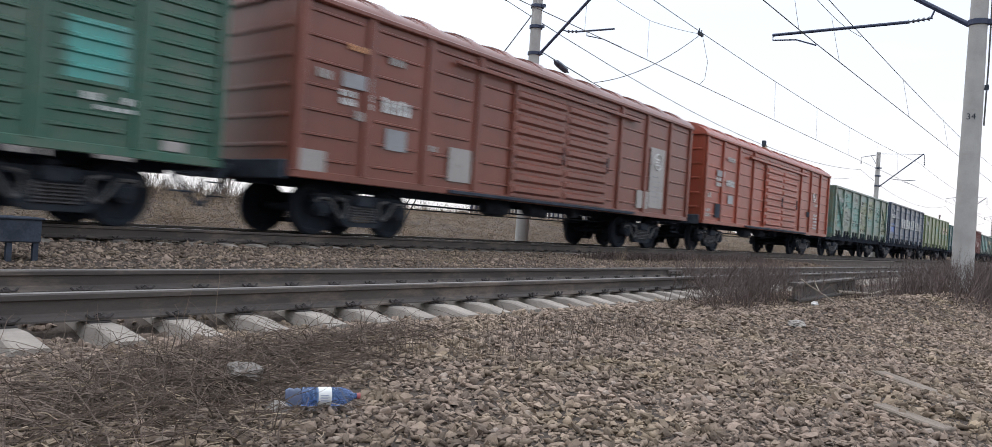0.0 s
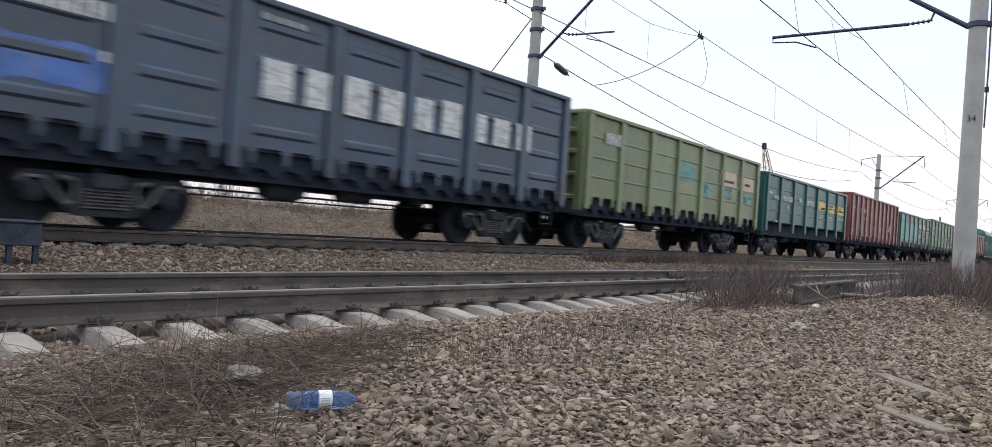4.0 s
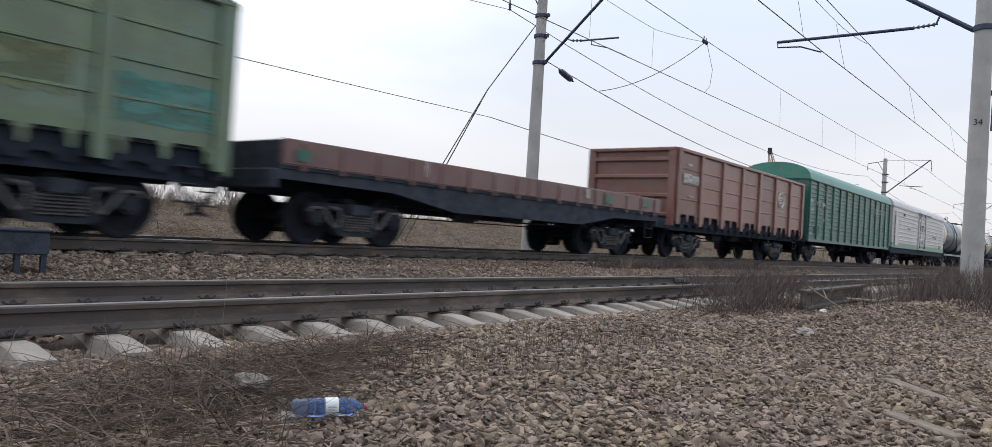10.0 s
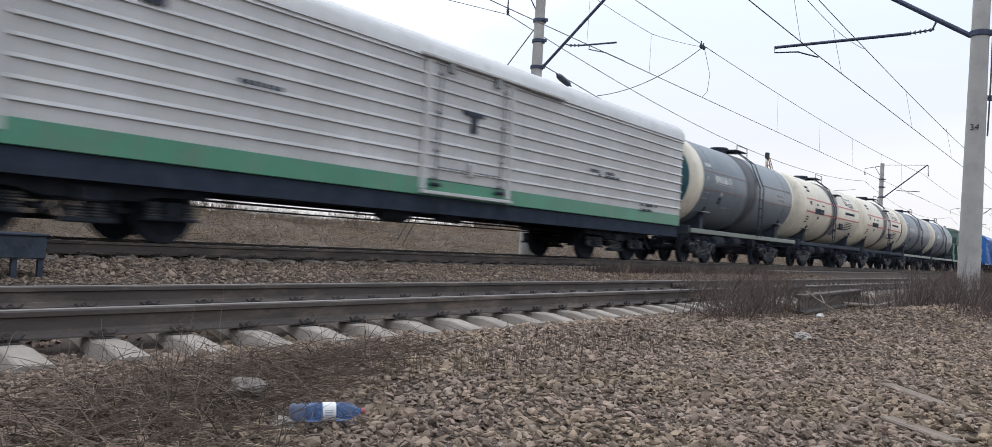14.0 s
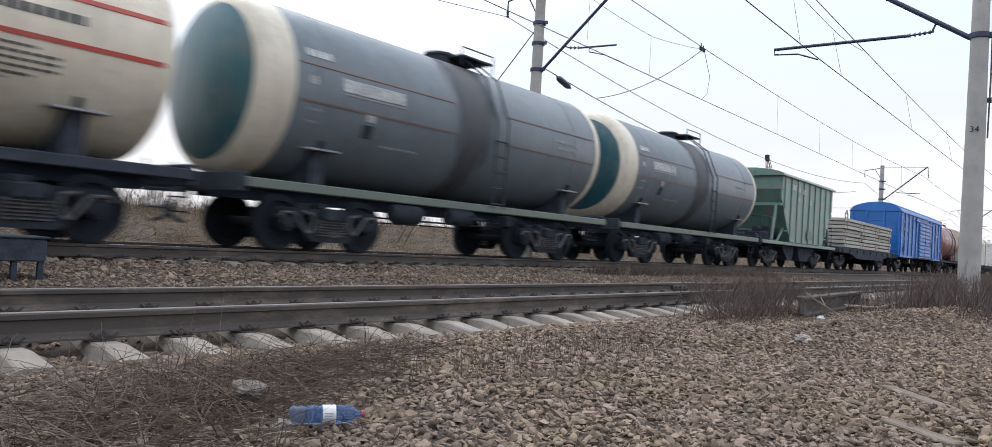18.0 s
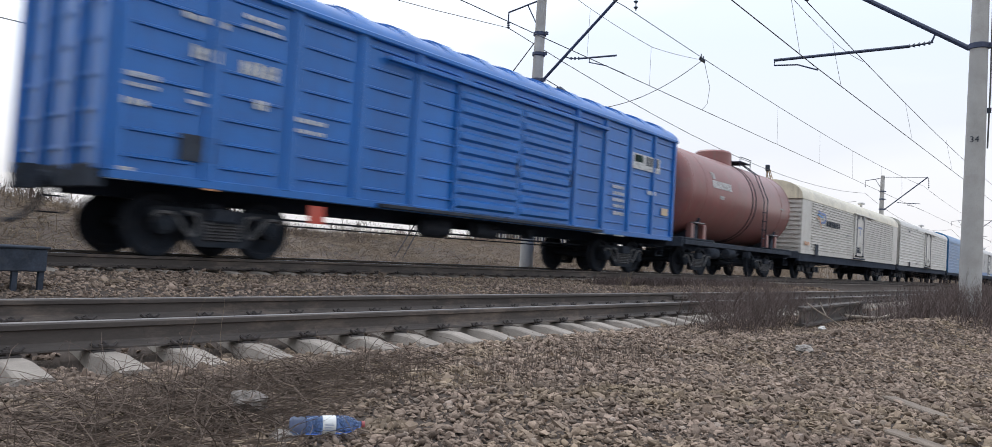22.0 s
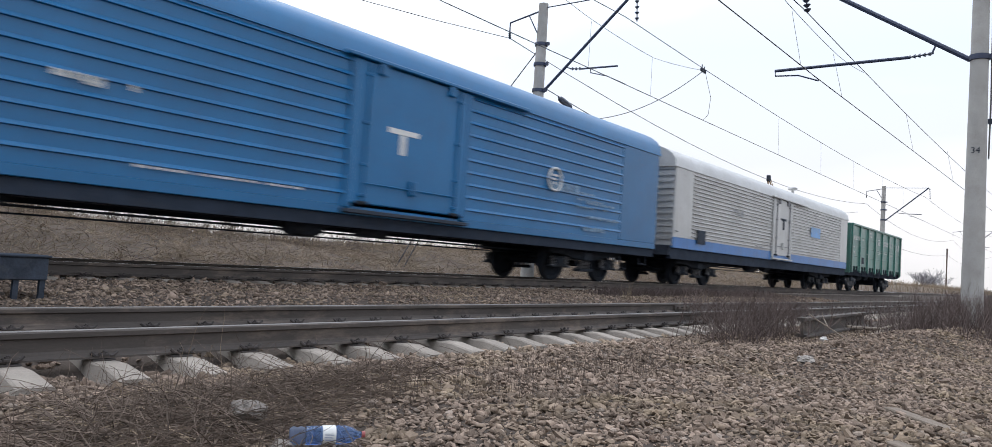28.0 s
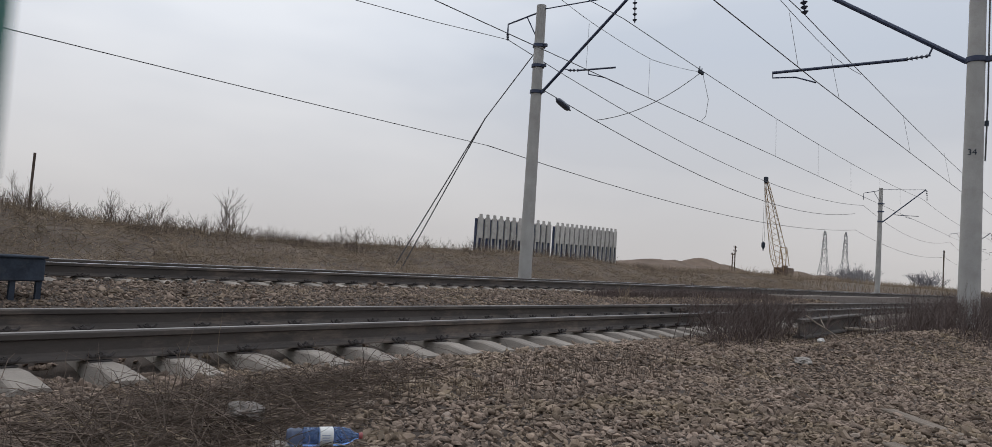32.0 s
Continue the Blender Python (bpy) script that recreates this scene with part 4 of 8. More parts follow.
WORN = {"signal_blue": dict(stain=(0.03, 0.12, 0.36), stain_amount=0.4), "reefer_blue": dict(stain=(0.012, 0.13, 0.3), stain_amount=0.3), "maroon": dict(second=(0.15, 0.055, 0.06)), "bottle_green": dict(second=(0.012, 0.085, 0.095), stain_amount=0.12), "slate_blue": dict(second=(0.05, 0.06, 0.085), stain=(0.05, 0.065, 0.09), stain_amount=0.6, vary=0.22),
        "blue_stripe": dict(stain=(0.04, 0.11, 0.26)), "faded_teal": dict(second=(0.09, 0.21, 0.2), stain=(0.2, 0.22, 0.12), stain_amount=0.6, vary=0.25, coarse=1.3), "olive": dict(second=(0.15, 0.21, 0.13), stain=(0.13, 0.14, 0.09), stain_amount=0.6, vary=0.2),
        "pale_green": dict(second=(0.12, 0.19, 0.15), stain=(0.11, 0.13, 0.1), stain_amount=0.6, vary=0.22, coarse=1.2), "hopper_green": dict(chips=0.3, second=(0.19, 0.21, 0.18), stain=(0.24, 0.19, 0.14), stain_amount=0.65, vary=0.2, coarse=1.1),
        "oxide": dict(stain=(0.15, 0.06, 0.045), stain_amount=0.5), "orange_oxide": dict(stain=(0.2, 0.07, 0.04), stain_amount=0.5), "brown": dict(second=(0.21, 0.125, 0.11), stain=(0.22, 0.13, 0.1), stain_amount=0.5),
        "cream": dict(stain=(0.5, 0.42, 0.32), stain_amount=0.4), "tank_grey": dict(stain=(0.1, 0.112, 0.125), stain_amount=0.5, chips=0.15), "reefer_cream": dict(stain=(0.42, 0.38, 0.3), stain_amount=0.45, coarse=1.4),
        "grey_white": dict(stain=(0.45, 0.43, 0.4), stain_amount=0.35), "grey_green": dict(second=(0.06, 0.1, 0.1), stain=(0.15, 0.17, 0.12), stain_amount=0.6, vary=0.25)}
for k in ("signal_blue", "reefer_blue", "grey_white", "blue_stripe", "green_stripe", "cream"):
    WORN.setdefault(k, {})["chips"] = 0.15
for k in ("faded_teal", "olive", "pale_green", "grey_green", "slate_blue", "maroon", "brown", "bottle_green"):
    WORN.setdefault(k, {}).update(obj=0.2, chips=0.6)
P = {k: paint(k + "_paint", c, **WORN.get(k, {})) for k, c in TRAIN_COLOURS.items()}


def spill_paint():
    """Oil run down from the hatch: densest in the middle, ragged at the sides and thinning below."""
    m, n, l, b = nodes_of("spilled_oil")
    own = n.new("ShaderNodeTexCoord").outputs["Object"]
    xyz = n.new("ShaderNodeSeparateXYZ")
    l.new(own, xyz.inputs[0])
    mp = n.new("ShaderNodeMapping")
    mp.inputs["Scale"].default_value = (5, 0.8, 0.8)
    l.new(own, mp.inputs[0])
    runs = noise_node(n, l, mp.outputs[0], 1.4, 6, 0.65)
    far = n.new("ShaderNodeMath")
    far.operation = "ABSOLUTE"
    l.new(xyz.outputs["X"], far.inputs[0])
    low_ = n.new("ShaderNodeMapRange")
    low_.inputs["From Min"].default_value, low_.inputs["From Max"].default_value = -1.3, 0.6
    low_.inputs["To Min"].default_value, low_.inputs["To Max"].default_value = 0.22, 0.0
    l.new(xyz.outputs["Z"], low_.inputs["Value"])
    add = n.new("ShaderNodeMath")
    add.operation = "ADD"
    wide = n.new("ShaderNodeMath")
    wide.operation = "MULTIPLY"
    l.new(far.outputs[0], wide.inputs[0])
    wide.inputs[1].default_value = 0.62
    l.new(wide.outputs[0], add.inputs[0])
    l.new(low_.outputs[0], add.inputs[1])
    edge = n.new("ShaderNodeMath")
    edge.operation = "MULTIPLY_ADD"
    l.new(runs.outputs["Fac"], edge.inputs[0])
    edge.inputs[1].default_value = 0.7
    l.new(add.outputs[0], edge.inputs[2])
    l.new(ramp(n, l, edge.outputs[0], [(0.52, (0.93,) * 3), (0.66, (0.6,) * 3), (0.86, (0.0,) * 3)]).outputs[0], b.inputs["Alpha"])
    tint = ramp(n, l, runs.outputs["Fac"], [(0.3, (0.045, 0.049, 0.064)), (0.7, (0.1, 0.095, 0.1))])
    l.new(tint.outputs[0], b.inputs["Base Color"])
    b.inputs["Roughness"].default_value = 0.55
    return m


M["spill"] = spill_paint()

# the wagons in running order; ends in metres along the train
c, h = boxcar("boxcar", "green louvred boxcar with a turquoise patch", -9.25, 6.19, P["boxcar_green"], P["boxcar_green"], bays=12, bars=13, louvre=True, double=False, end_mat=P["boxcar_green"])
c, h = boxcar("boxcar", "red-oxide boxcar with a wavy ribbed roof", 7.44, 22.87, P["oxide"], P["oxide"], ribs=12, eave=3.98, ridge=4.5, curve=1.15)
c, h = boxcar("boxcar", "orange-red boxcar with a wavy ribbed roof", 24.13, 39.55, P["orange_oxide"], P["orange_oxide"], ribs=12, eave=3.98, ridge=4.5, curve=1.15, door=(-1.73, 2.31))
c, h = gondola("gondola", "weathered teal and green gondola wagon with diagonal braces", 40.77, 53.6, P["faded_teal"], 3.66, 7, brace=True)
c, h = gondola("gondola", "slate-blue gondola wagon with pressed side panels", 54.59, 67.4, P["slate_blue"], 3.73, 7, "pressed")
c, h = gondola("gondola", "yellowish olive gondola wagon with patched paint", 68.35, 81.18, P["olive"], 3.62, 7)
c, h = gondola("gondola", "bottle-green gondola wagon with yellow panels", 82.2, 94.85, P["bottle_green"], 3.42, 7, fringe=False, low=1.46)
c, h = gondola("gondola", "maroon gondola wagon with close side posts", 96.11, 108.75, P["maroon"], 3.7, 11, "plain")
c, h = gondola("gondola", "grey-green gondola wagon with turquoise and yellow panels", 110.0, 122.24, P["grey_green"], 3.45, 7)
c, h = gondola("gondola", "pale green gondola wagon with patched paint", 123.31, 136.05, P["pale_green"], 3.62, 7)


def low_flat(name, label, u0, u1):
    root, half = wagon(name, label, u0, u1, deep=0.0)
    for s in (-1, 1):
        y = s * SIDE
        n = 4
        for i in range(n):
            x0, x1 = -half + i * 2 * half / n, -half + (i + 1) * 2 * half / n
            side = part("drop_side", boxes((x0 + 0.02, x1 - 0.02, *sorted((y, y - s * 0.05)), 1.32, 1.74), bevel=0.01), P["dusty_maroon"], root)
            for k in range(4):
                xx = x0 + (k + 0.5) * (x1 - x0) / 4
                part("side_post", boxes((xx - 0.04, xx + 0.04, *sorted((y, y + s * 0.03)), 1.22, 1.7), bevel=0.008), P["dusty_maroon"], side)
        bm = bmesh.new()
        prism(bm, [(-half, 1.3), (half, 1.3), (half, 1.08), (half - 2.6, 1.04), (half - 4.3, 0.78), (-half + 4.3, 0.78), (-half + 2.6, 1.04), (-half, 1.08)], *sorted((y - s * 0.18, y - s * 0.08)))
        part("fish_belly_sill", bm, M["dark"], root)
    part("deck", boxes((-half, half, -SIDE + 0.05, SIDE - 0.05, 1.25, 1.31)), M["dark"], root)
    for s in (-1, 1):
        part("end_board", boxes((*sorted((s * half, s * (half - 0.06))), -SIDE + 0.06, SIDE - 0.06, 1.3, 1.72), bevel=0.01), M["dark"], root)
    return root, half


c, h = low_flat("flat_wagon", "flat wagon with low maroon drop sides", 137.06, 150.5)
c, h = gondola("gondola", "brown gondola wagon with plank-like sides", 151.45, 164.25, P["brown"], 3.45, 7)
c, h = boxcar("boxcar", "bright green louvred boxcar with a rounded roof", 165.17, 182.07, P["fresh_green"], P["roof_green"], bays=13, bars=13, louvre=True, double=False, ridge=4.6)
c, h = reefer("refrigerator_wagon", "white corrugated refrigerator wagon with a green stripe", 183.15, 203.75, P["grey_white"], P["grey_white"], P["green_stripe"], pitch=0.26, depth=0.04, door=(-1.34, 1.36), eave=3.86, ridge=4.6, flatdoor=False)
for k, (body, cap, rg, lab) in enumerate((("tank_grey", "cap_green", "cream", "grey tank wagon with a green end and cream band"),
                                          ("cream", None, None, "cream tank wagon with thin red lines"),
                                          ("cream", None, None, "cream tank wagon with thin red lines"),
                                          ("tank_grey", "cap_green", "cream", "grey tank wagon with a green end and cream band"),
                                          ("tank_grey", "cap_green", "cream", "grey tank wagon with a green end and cream band"))):
    a = 204.75 + k * 11.8
    c, h = tank("tank_wagon", lab, a, a + 10.95, P[body], P["frame_green"] if body == "tank_grey" else M["dark"], P[rg] if rg else None, P[cap] if cap else None, ladder_side=-1 if k == 1 else 1)
    if body == "cream":
        part("ladder_landing", boxes((0.55, 1.15, -1.72, -1.5, 2.0, 2.06), (0.6, 1.1, -1.66, -1.58, 2.06, 2.3), bevel=0.01), M["dark"], c)
        part("ladder_landing", boxes((0.5, 1.1, -1.5, -1.1, 3.72, 3.78), bevel=0.01), M["dark"], c)


def hopper(name, label, u0, u1, t0, t1):
    """Grain hopper on an open frame; t0, t1 are the ends of its roof from the middle."""
    root, half = wagon(name, label, u0, u1)
    top, eave, foot = 4.24, 3.94, 1.15
    g = P["hopper_green"]
    b0, b1 = t0 + 1.35, t1 - 1.5
    knee = 2.92
    # side walls with vertical ribs
    for s in (-1, 1):
        y = s * SIDE
        bm = bmesh.new()
        prism(bm, [(t0, eave), (t1, eave), (t1, knee), (b1, foot), (b0, foot), (t0, knee)], *sorted((y, y - s * 0.05)))
        part("side_wall", bm, g, root)
        for i in range(9):
            x = t0 + 0.35 + (t1 - t0 - 0.7) * i / 8
            lo = max(foot, knee - (x - t0) * (knee - foot) / (b0 - t0), knee - (t1 - x) * (knee - foot) / (t1 - b1))
            part("side_rib", boxes((x - 0.035, x + 0.035, *sorted((y, y + s * 0.045)), lo + 0.03, eave - 0.03), bevel=0.012), g, root)
        part("side_sill", boxes((-half, half, *sorted((y - s * 0.02, y - s * 0.16)), 1.0, 1.14), bevel=0.015), g, root)
        bm = bmesh.new()
        prism(bm, [(b0 + 0.1, 1.0), (0 - 0.2, 1.0), (-0.5, 0.35), (b0 + 1.0, 0.35)], *sorted((s * 0.3, s * 1.2)))
        prism(bm, [(0.3, 1.0), (b1 - 0.1, 1.0), (b1 - 1.0, 0.35), (0.7, 0.35)], *sorted((s * 0.3, s * 1.2)))
        part("discharge_chute", bm, M["dark"], root)
    # ends: upright above, sloping below
    for s, t, b in ((-1, t0, b0), (1, t1, b1)):
        bm = bmesh.new()
        sec = [(-SIDE + 0.03, knee + 0.42), (-SIDE + 0.03, eave - 0.035), (SIDE - 0.03, eave - 0.035), (SIDE - 0.03, knee + 0.42)]
        prism(bm, sec, *sorted((t, t - s * 0.05)), axis="x")
        part("end_wall", bm, g, root)
        bm = bmesh.new()
        prism(bm, [(t - s * 0.02, knee + 0.42), (t - s * 0.08, knee + 0.42), (b - s * 0.06, foot), (b, foot)], -SIDE + 0.05, SIDE - 0.05)
        part("slope_sheet", bm, g, root)
        part("cross_beam", boxes((*sorted((t + s * 0.02, t - s * 0.1)), -SIDE + 0.01, SIDE - 0.01, knee - 0.3, knee - 0.17), bevel=0.015), g, root)
        part("cross_beam", boxes((*sorted((b + s * 0.5, b + s * 0.4)), -SIDE + 0.02, SIDE - 0.02, foot + 0.42, foot + 0.5), bevel=0.015), g, root)
        part("valve_gear", boxes((*sorted((t + s * 0.25, t + s * 0.75)), -1.2, -0.5, 1.18, 1.5), (*sorted((t + s * 0.3, t + s * 0.55)), -0.3, 0.2, 1.18, 1.42), bevel=0.03), M["dark"], root)
        part("brake_lever", tubes(((t + s * 1.5, -1.1, 1.62), (t - s * 0.1, -0.7, 1.66), 0.05), ((t + s * 1.5, -1.2, 1.25), (t + s * 0.3, -0.6, 1.5), 0.03), n=6), M["dark"], root)
        bm = bmesh.new()
        for y in (-1.35, 1.35):
            tube(bm, (t - s * 0.03, y, knee - 0.2), (t + s * 0.4 * (1 if y < 0 else -0.8), y, 1.15), 0.06, 6)
            tube(bm, (b + s * 0.1, y, foot + 0.75), (b + s * 1.1, y, 1.1), 0.055, 6)
        part("end_strut", bm, g, root)
        bm = bmesh.new()
        for y in (0.5, 0.9):
            tube(bm, (t + s * 0.08, y, 1.1), (t + s * 0.08, y, eave + 0.3), 0.02, 5)
        for k in range(9):
            tube(bm, (t + s * 0.08, 0.5, 1.3 + k * 0.3), (t + s * 0.08, 0.9, 1.3 + k * 0.3), 0.016, 5)
        part("ladder", bm, g, root)
        part("brake_platform", boxes((*sorted((t, s * half)), -1.4, 1.4, 1.14, 1.18)), M["dark"], root)
        bm = bmesh.new()
        x = s * (half - 0.25)
        pipe(bm, [(x, -1.4, 1.15), (x, -1.4, 2.1), (x, 1.4, 2.1), (x, 1.4, 1.15)], 0.02, 5)
        pipe(bm, [(x, -1.4, 2.1), (x - s * 0.9, -1.4, 2.1), (x - s * 0.9, -1.4, 1.15)], 0.02, 5)
        part("hand_rail", bm, M["dark"], root)
    bm = bmesh.new()
    prism(bm, [(-SIDE - 0.11, eave - 0.04)] + arch(SIDE + 0.11, eave, top, 12, 1.1) + [(SIDE + 0.11, eave - 0.04)], t0 - 0.16, t1 + 0.16, axis="x")
    part("roof", bm, g, root, smooth=True)
    for s, t in ((-1, t0), (1, t1)):
        part("end_hatch", boxes((*sorted((t + s * 0.17, t + s * 0.2)), -0.45, 0.35, eave - 0.1, eave + 0.2), bevel=0.008), g, root)
    for i in range(4):
        x = t0 + (i + 0.5) * (t1 - t0) / 4
        part("loading_hatch", boxes((x - 0.55, x + 0.55, -0.35, 0.35, top - 0.03, top + 0.07), bevel=0.02), g, root)
    lathe_bm = lathe(bmesh.new(), [(0.05, -0.6), (0.22, -0.55), (0.27, -0.45), (0.27, 0.45), (0.22, 0.55), (0.05, 0.6)], 18, "y", (t0 + 0.75, -0.7, 1.5))
    part("air_tank", lathe_bm, M["cast"], root, smooth=True)
    part("plate", boxes((0.2, 0.85, -SIDE - 0.066, -SIDE - 0.056, 1.35, 1.75), bevel=0.003), P["fresh_green"], root)
    return root, half


c, h = hopper("hopper_wagon", "weathered green grain hopper wagon with ribbed sides", 263.4, 274.1, -3.4, 4.3)


def slab_flat(name, label, u0, u1):
    root, half = wagon(name, label, u0, u1)
    for s in (-1, 1):
        y = s * SIDE
        bm = bmesh.new()
        prism(bm, [(-half, 1.19), (half, 1.19), (half, 0.95), (half - 2.4, 0.92), (half - 4.0, 0.66), (-half + 4.0, 0.66), (-half + 2.4, 0.92), (-half, 0.95)], *sorted((y, y - s * 0.1)))
        part("fish_belly_sill", bm, M["dark"], root)
        for i in range(9):
            x = -half + 0.6 + i * (2 * half - 1.2) / 8
            part("stake_pocket", boxes((x - 0.06, x + 0.06, *sorted((y, y + s * 0.06)), 0.98, 1.17), bevel=0.01), M["dark"], root)
    part("deck", boxes((-half, half, -SIDE + 0.02, SIDE - 0.02, 1.13, 1.21)), M["dark"], root)
    return root, half


c, h = slab_flat("flat_wagon", "dark flat wagon loaded with concrete slabs", 274.75, 288.55)
FLAT_MID = (274.75 + 288.55) / 2
# concrete slabs stacked on the flat wagon, with timber bearers between
CARGO = []
def slab_mesh():
    """Precast slab with a lifting notch near each end of its long sides."""
    bm = bmesh.new()
    side = [(-1.92, -1.42), (-1.62, -1.42), (-1.6, -1.36), (-1.42, -1.36), (-1.4, -1.42), (1.4, -1.42), (1.42, -1.36), (1.6, -1.36), (1.62, -1.42), (1.92, -1.42)]
    ring = side + [(-x, -y) for x, y in side]
    lo = [bm.verts.new((x, y, 0)) for x, y in ring]
    hi = [bm.verts.new((x * 0.996, y * 0.994, 0.152)) for x, y in ring]
    bm.faces.new(lo[::-1])
    bm.faces.new(hi)
    for k in range(len(ring)):
        q = (k + 1) % len(ring)
        bm.faces.new((lo[k], lo[q], hi[q], hi[k]))
    bmesh.ops.recalc_face_normals(bm, faces=bm.faces)
    return shared("concrete_slab", bm, M["slab"])


SLAB = slab_mesh()
STACK = [(-3.5, 8), (0.5, 8), (4.45, 8)]
BEARER = shared("timber_bearer", boxes((-0.06, 0.06, -1.43, 1.43, 0, 0.048)), surface("grey_timber", (0.3, 0.22, 0.14), rough=0.9, obj=0.2))
for sx, n in STACK:
    for k in range(n):
        z = 1.215 + k * 0.2
        ob = place("concrete_slab", SLAB, None, (FLAT_MID + sx + rng.uniform(-0.06, 0.06), TRAIN_Y + rng.uniform(-0.05, 0.05), z + 0.048))
        tagged(ob, "pale precast concrete slab in a stack on the flat wagon", "concrete slab", "slabs on the flat wagon")
        for dx in (-1.5, 1.5):
            place("timber_bearer", BEARER, ob, (dx, 0, -0.048))
        CARGO.append((ob, ob.location.copy()))

c, h = boxcar("boxcar", "bright blue boxcar with a rounded roof", 290.1, 307.1, P["signal_blue"], P["signal_blue"], bays=12, bars=8, ridge=4.74, eave=4.14, low=1.18, curve=1.1, ribs=14, door=(-1.72, 2.59), end_mat=P["signal_blue"])
for s in (-1, 1):
    for y in (-SIDE + 0.08, -0.55, 0.55, SIDE - 0.08):
        part("end_post", boxes((*sorted((s * (h + 0.002), s * (h + 0.11))), y - 0.07, y + 0.07, 1.15, 4.05 if abs(y) > 1 else 4.4), bevel=0.02), P["signal_blue"], c)
c, h = tank("tank_wagon", "brown tank wagon with a dome", 308.2, 319.05, P["tank_brown"], M["dark"], dome=True, radius=1.575, axis_z=2.87, ladder_x=0.95, spill=False)
c, h = reefer("refrigerator_wagon", "cream corrugated refrigerator wagon with end compartments", 320.2, 340.85, P["reefer_cream"], P["roof_cream"], end_room=1.45, pitch=0.125, depth=0.045, door=(-0.97, 1.15), eave=3.62, ridge=4.5)
c, h = reefer("refrigerator_wagon", "cream corrugated refrigerator wagon", 341.85, 362.3, P["reefer_cream"], P["reefer_cream"], pitch=0.19, depth=0.045, door=(-0.85, 1.69), eave=3.85, ridge=4.5)
c, h = reefer("refrigerator_wagon", "blue corrugated refrigerator wagon with white letter marks", 363.3, 384.9, P["reefer_blue"], P["reefer_blue"], pitch=0.26, depth=0.04, door=(-0.99, 2.09), eave=3.84, ridge=4.68, low=1.2, end_room=0.3, tail_room=2.15, rod=P["reefer_blue"])
c, h = reefer("refrigerator_wagon", "white corrugated refrigerator wagon with a blue stripe", 386.1, 406.7, P["grey_white"], P["grey_white"], P["blue_stripe"], end_room=1.35, pitch=0.125, depth=0.045, door=(-1.3, 0.93), eave=3.7, ridge=4.5)
c, h = gondola("gondola", "green gondola wagon at the train's tail", 407.65, 420.4, P["last_green"], 3.66, 7)

# ---- poles and overhead line ----
def tapered_pole(name, label, x, y, z0, z1, r0, r1, lean=0.0):
    root = thing(name, label, "railway mast", at=(x, y, z0))
    bm = bmesh.new()
    tube(bm, (0, 0, 0), (lean, 0, z1 - z0), r0, 24, r1)
    part("shaft", bm, M["pole"], root, smooth=True)
    return root


def clamp(root, z, r, name="clamp"):
    bm = bmesh.new()
    lathe(bm, [(r, -0.06), (r + 0.025, -0.05), (r + 0.025, 0.05), (r, 0.06)], 16, "z", (0, 0, z))
    box(bm, -0.05, 0.05, -r - 0.12, -r, -0.05 + z, 0.05 + z)
    part(name, bm, M["steel"], root)


def insulator(root, p, q, n=5, r=0.07):
    p, q = Vector(p), Vector(q)
    bm = bmesh.new()
    tube(bm, p, q, 0.018, 6)
    d = (q - p)
    for k in range(n):
        a = p + d * ((k + 0.6) / (n + 0.2))
        tube(bm, a, a + d.normalized() * 0.05, r, 10, r * 0.45)
    part("insulator", bm, M["insul"], root, "dark ribbed insulator")


def far_mast(x, top, base):
    root = tapered_pole("overhead_line_mast", "pale concrete mast beyond the tracks with steel brackets", x, 15.0, base, top, 0.23, 0.165, 0.0)
    R = lambda z: z - base
    for z in (7.9, 7.2, 6.3):
        clamp(root, R(z), 0.2)
    # sloping cantilever towards the track, with its tie
    part("cantilever", tubes(((0, -0.2, R(6.25)), (0, -3.55, R(9.15)), 0.05), n=8), M["steel"], root)
    part("tie_rod", tubes(((0, -0.15, R(9.18)), (0, -3.5, R(9.12)), 0.02), n=6), M["steel"], root)
    insulator(root, (0, -3.6, R(9.1)), (0, -3.65, R(8.15)), 5, 0.075)
    part("arm_hanger", tubes(((0, -1.05, R(7.0)), (0, -1.3, R(6.92)), 0.02), n=5), M["steel"], root)
    insulator(root, (0, -1.25, R(6.92)), (0, -1.72, R(6.87)), 3, 0.055)
    part("registration_arm", tubes(((0, -1.68, R(6.87)), (0, -3.05, R(6.81)), 0.03), n=6), M["steel"], root)
    part("steady_arm", pipe(bmesh.new(), [(0, -2.05, R(6.86)), (0, -2.05, R(6.7)), (0, -2.66, R(6.53)), (0, -3.36, R(6.19))], 0.018, 5), M["steel"], root)
    part("side_bracket", pipe(bmesh.new(), [(0, 0.1, R(9.1)), (0, 1.42, R(8.88)), (0, 1.42, R(8.5))], 0.03, 6), M["steel"], root)
    part("bracket_strut", tubes(((0, 0.12, R(8.2)), (0, 0.6, R(9.02)), 0.022), n=5), M["steel"], root)
    insulator(root, (0, 1.42, R(8.55)), (0, 1.4, R(8.3)), 3, 0.06)
    return root


mast = far_mast(20.4, 9.32, -0.4)
for x in (73.4, 126.0, 179.0):
    copy_thing(mast, pose(x, 15.0, -0.4))

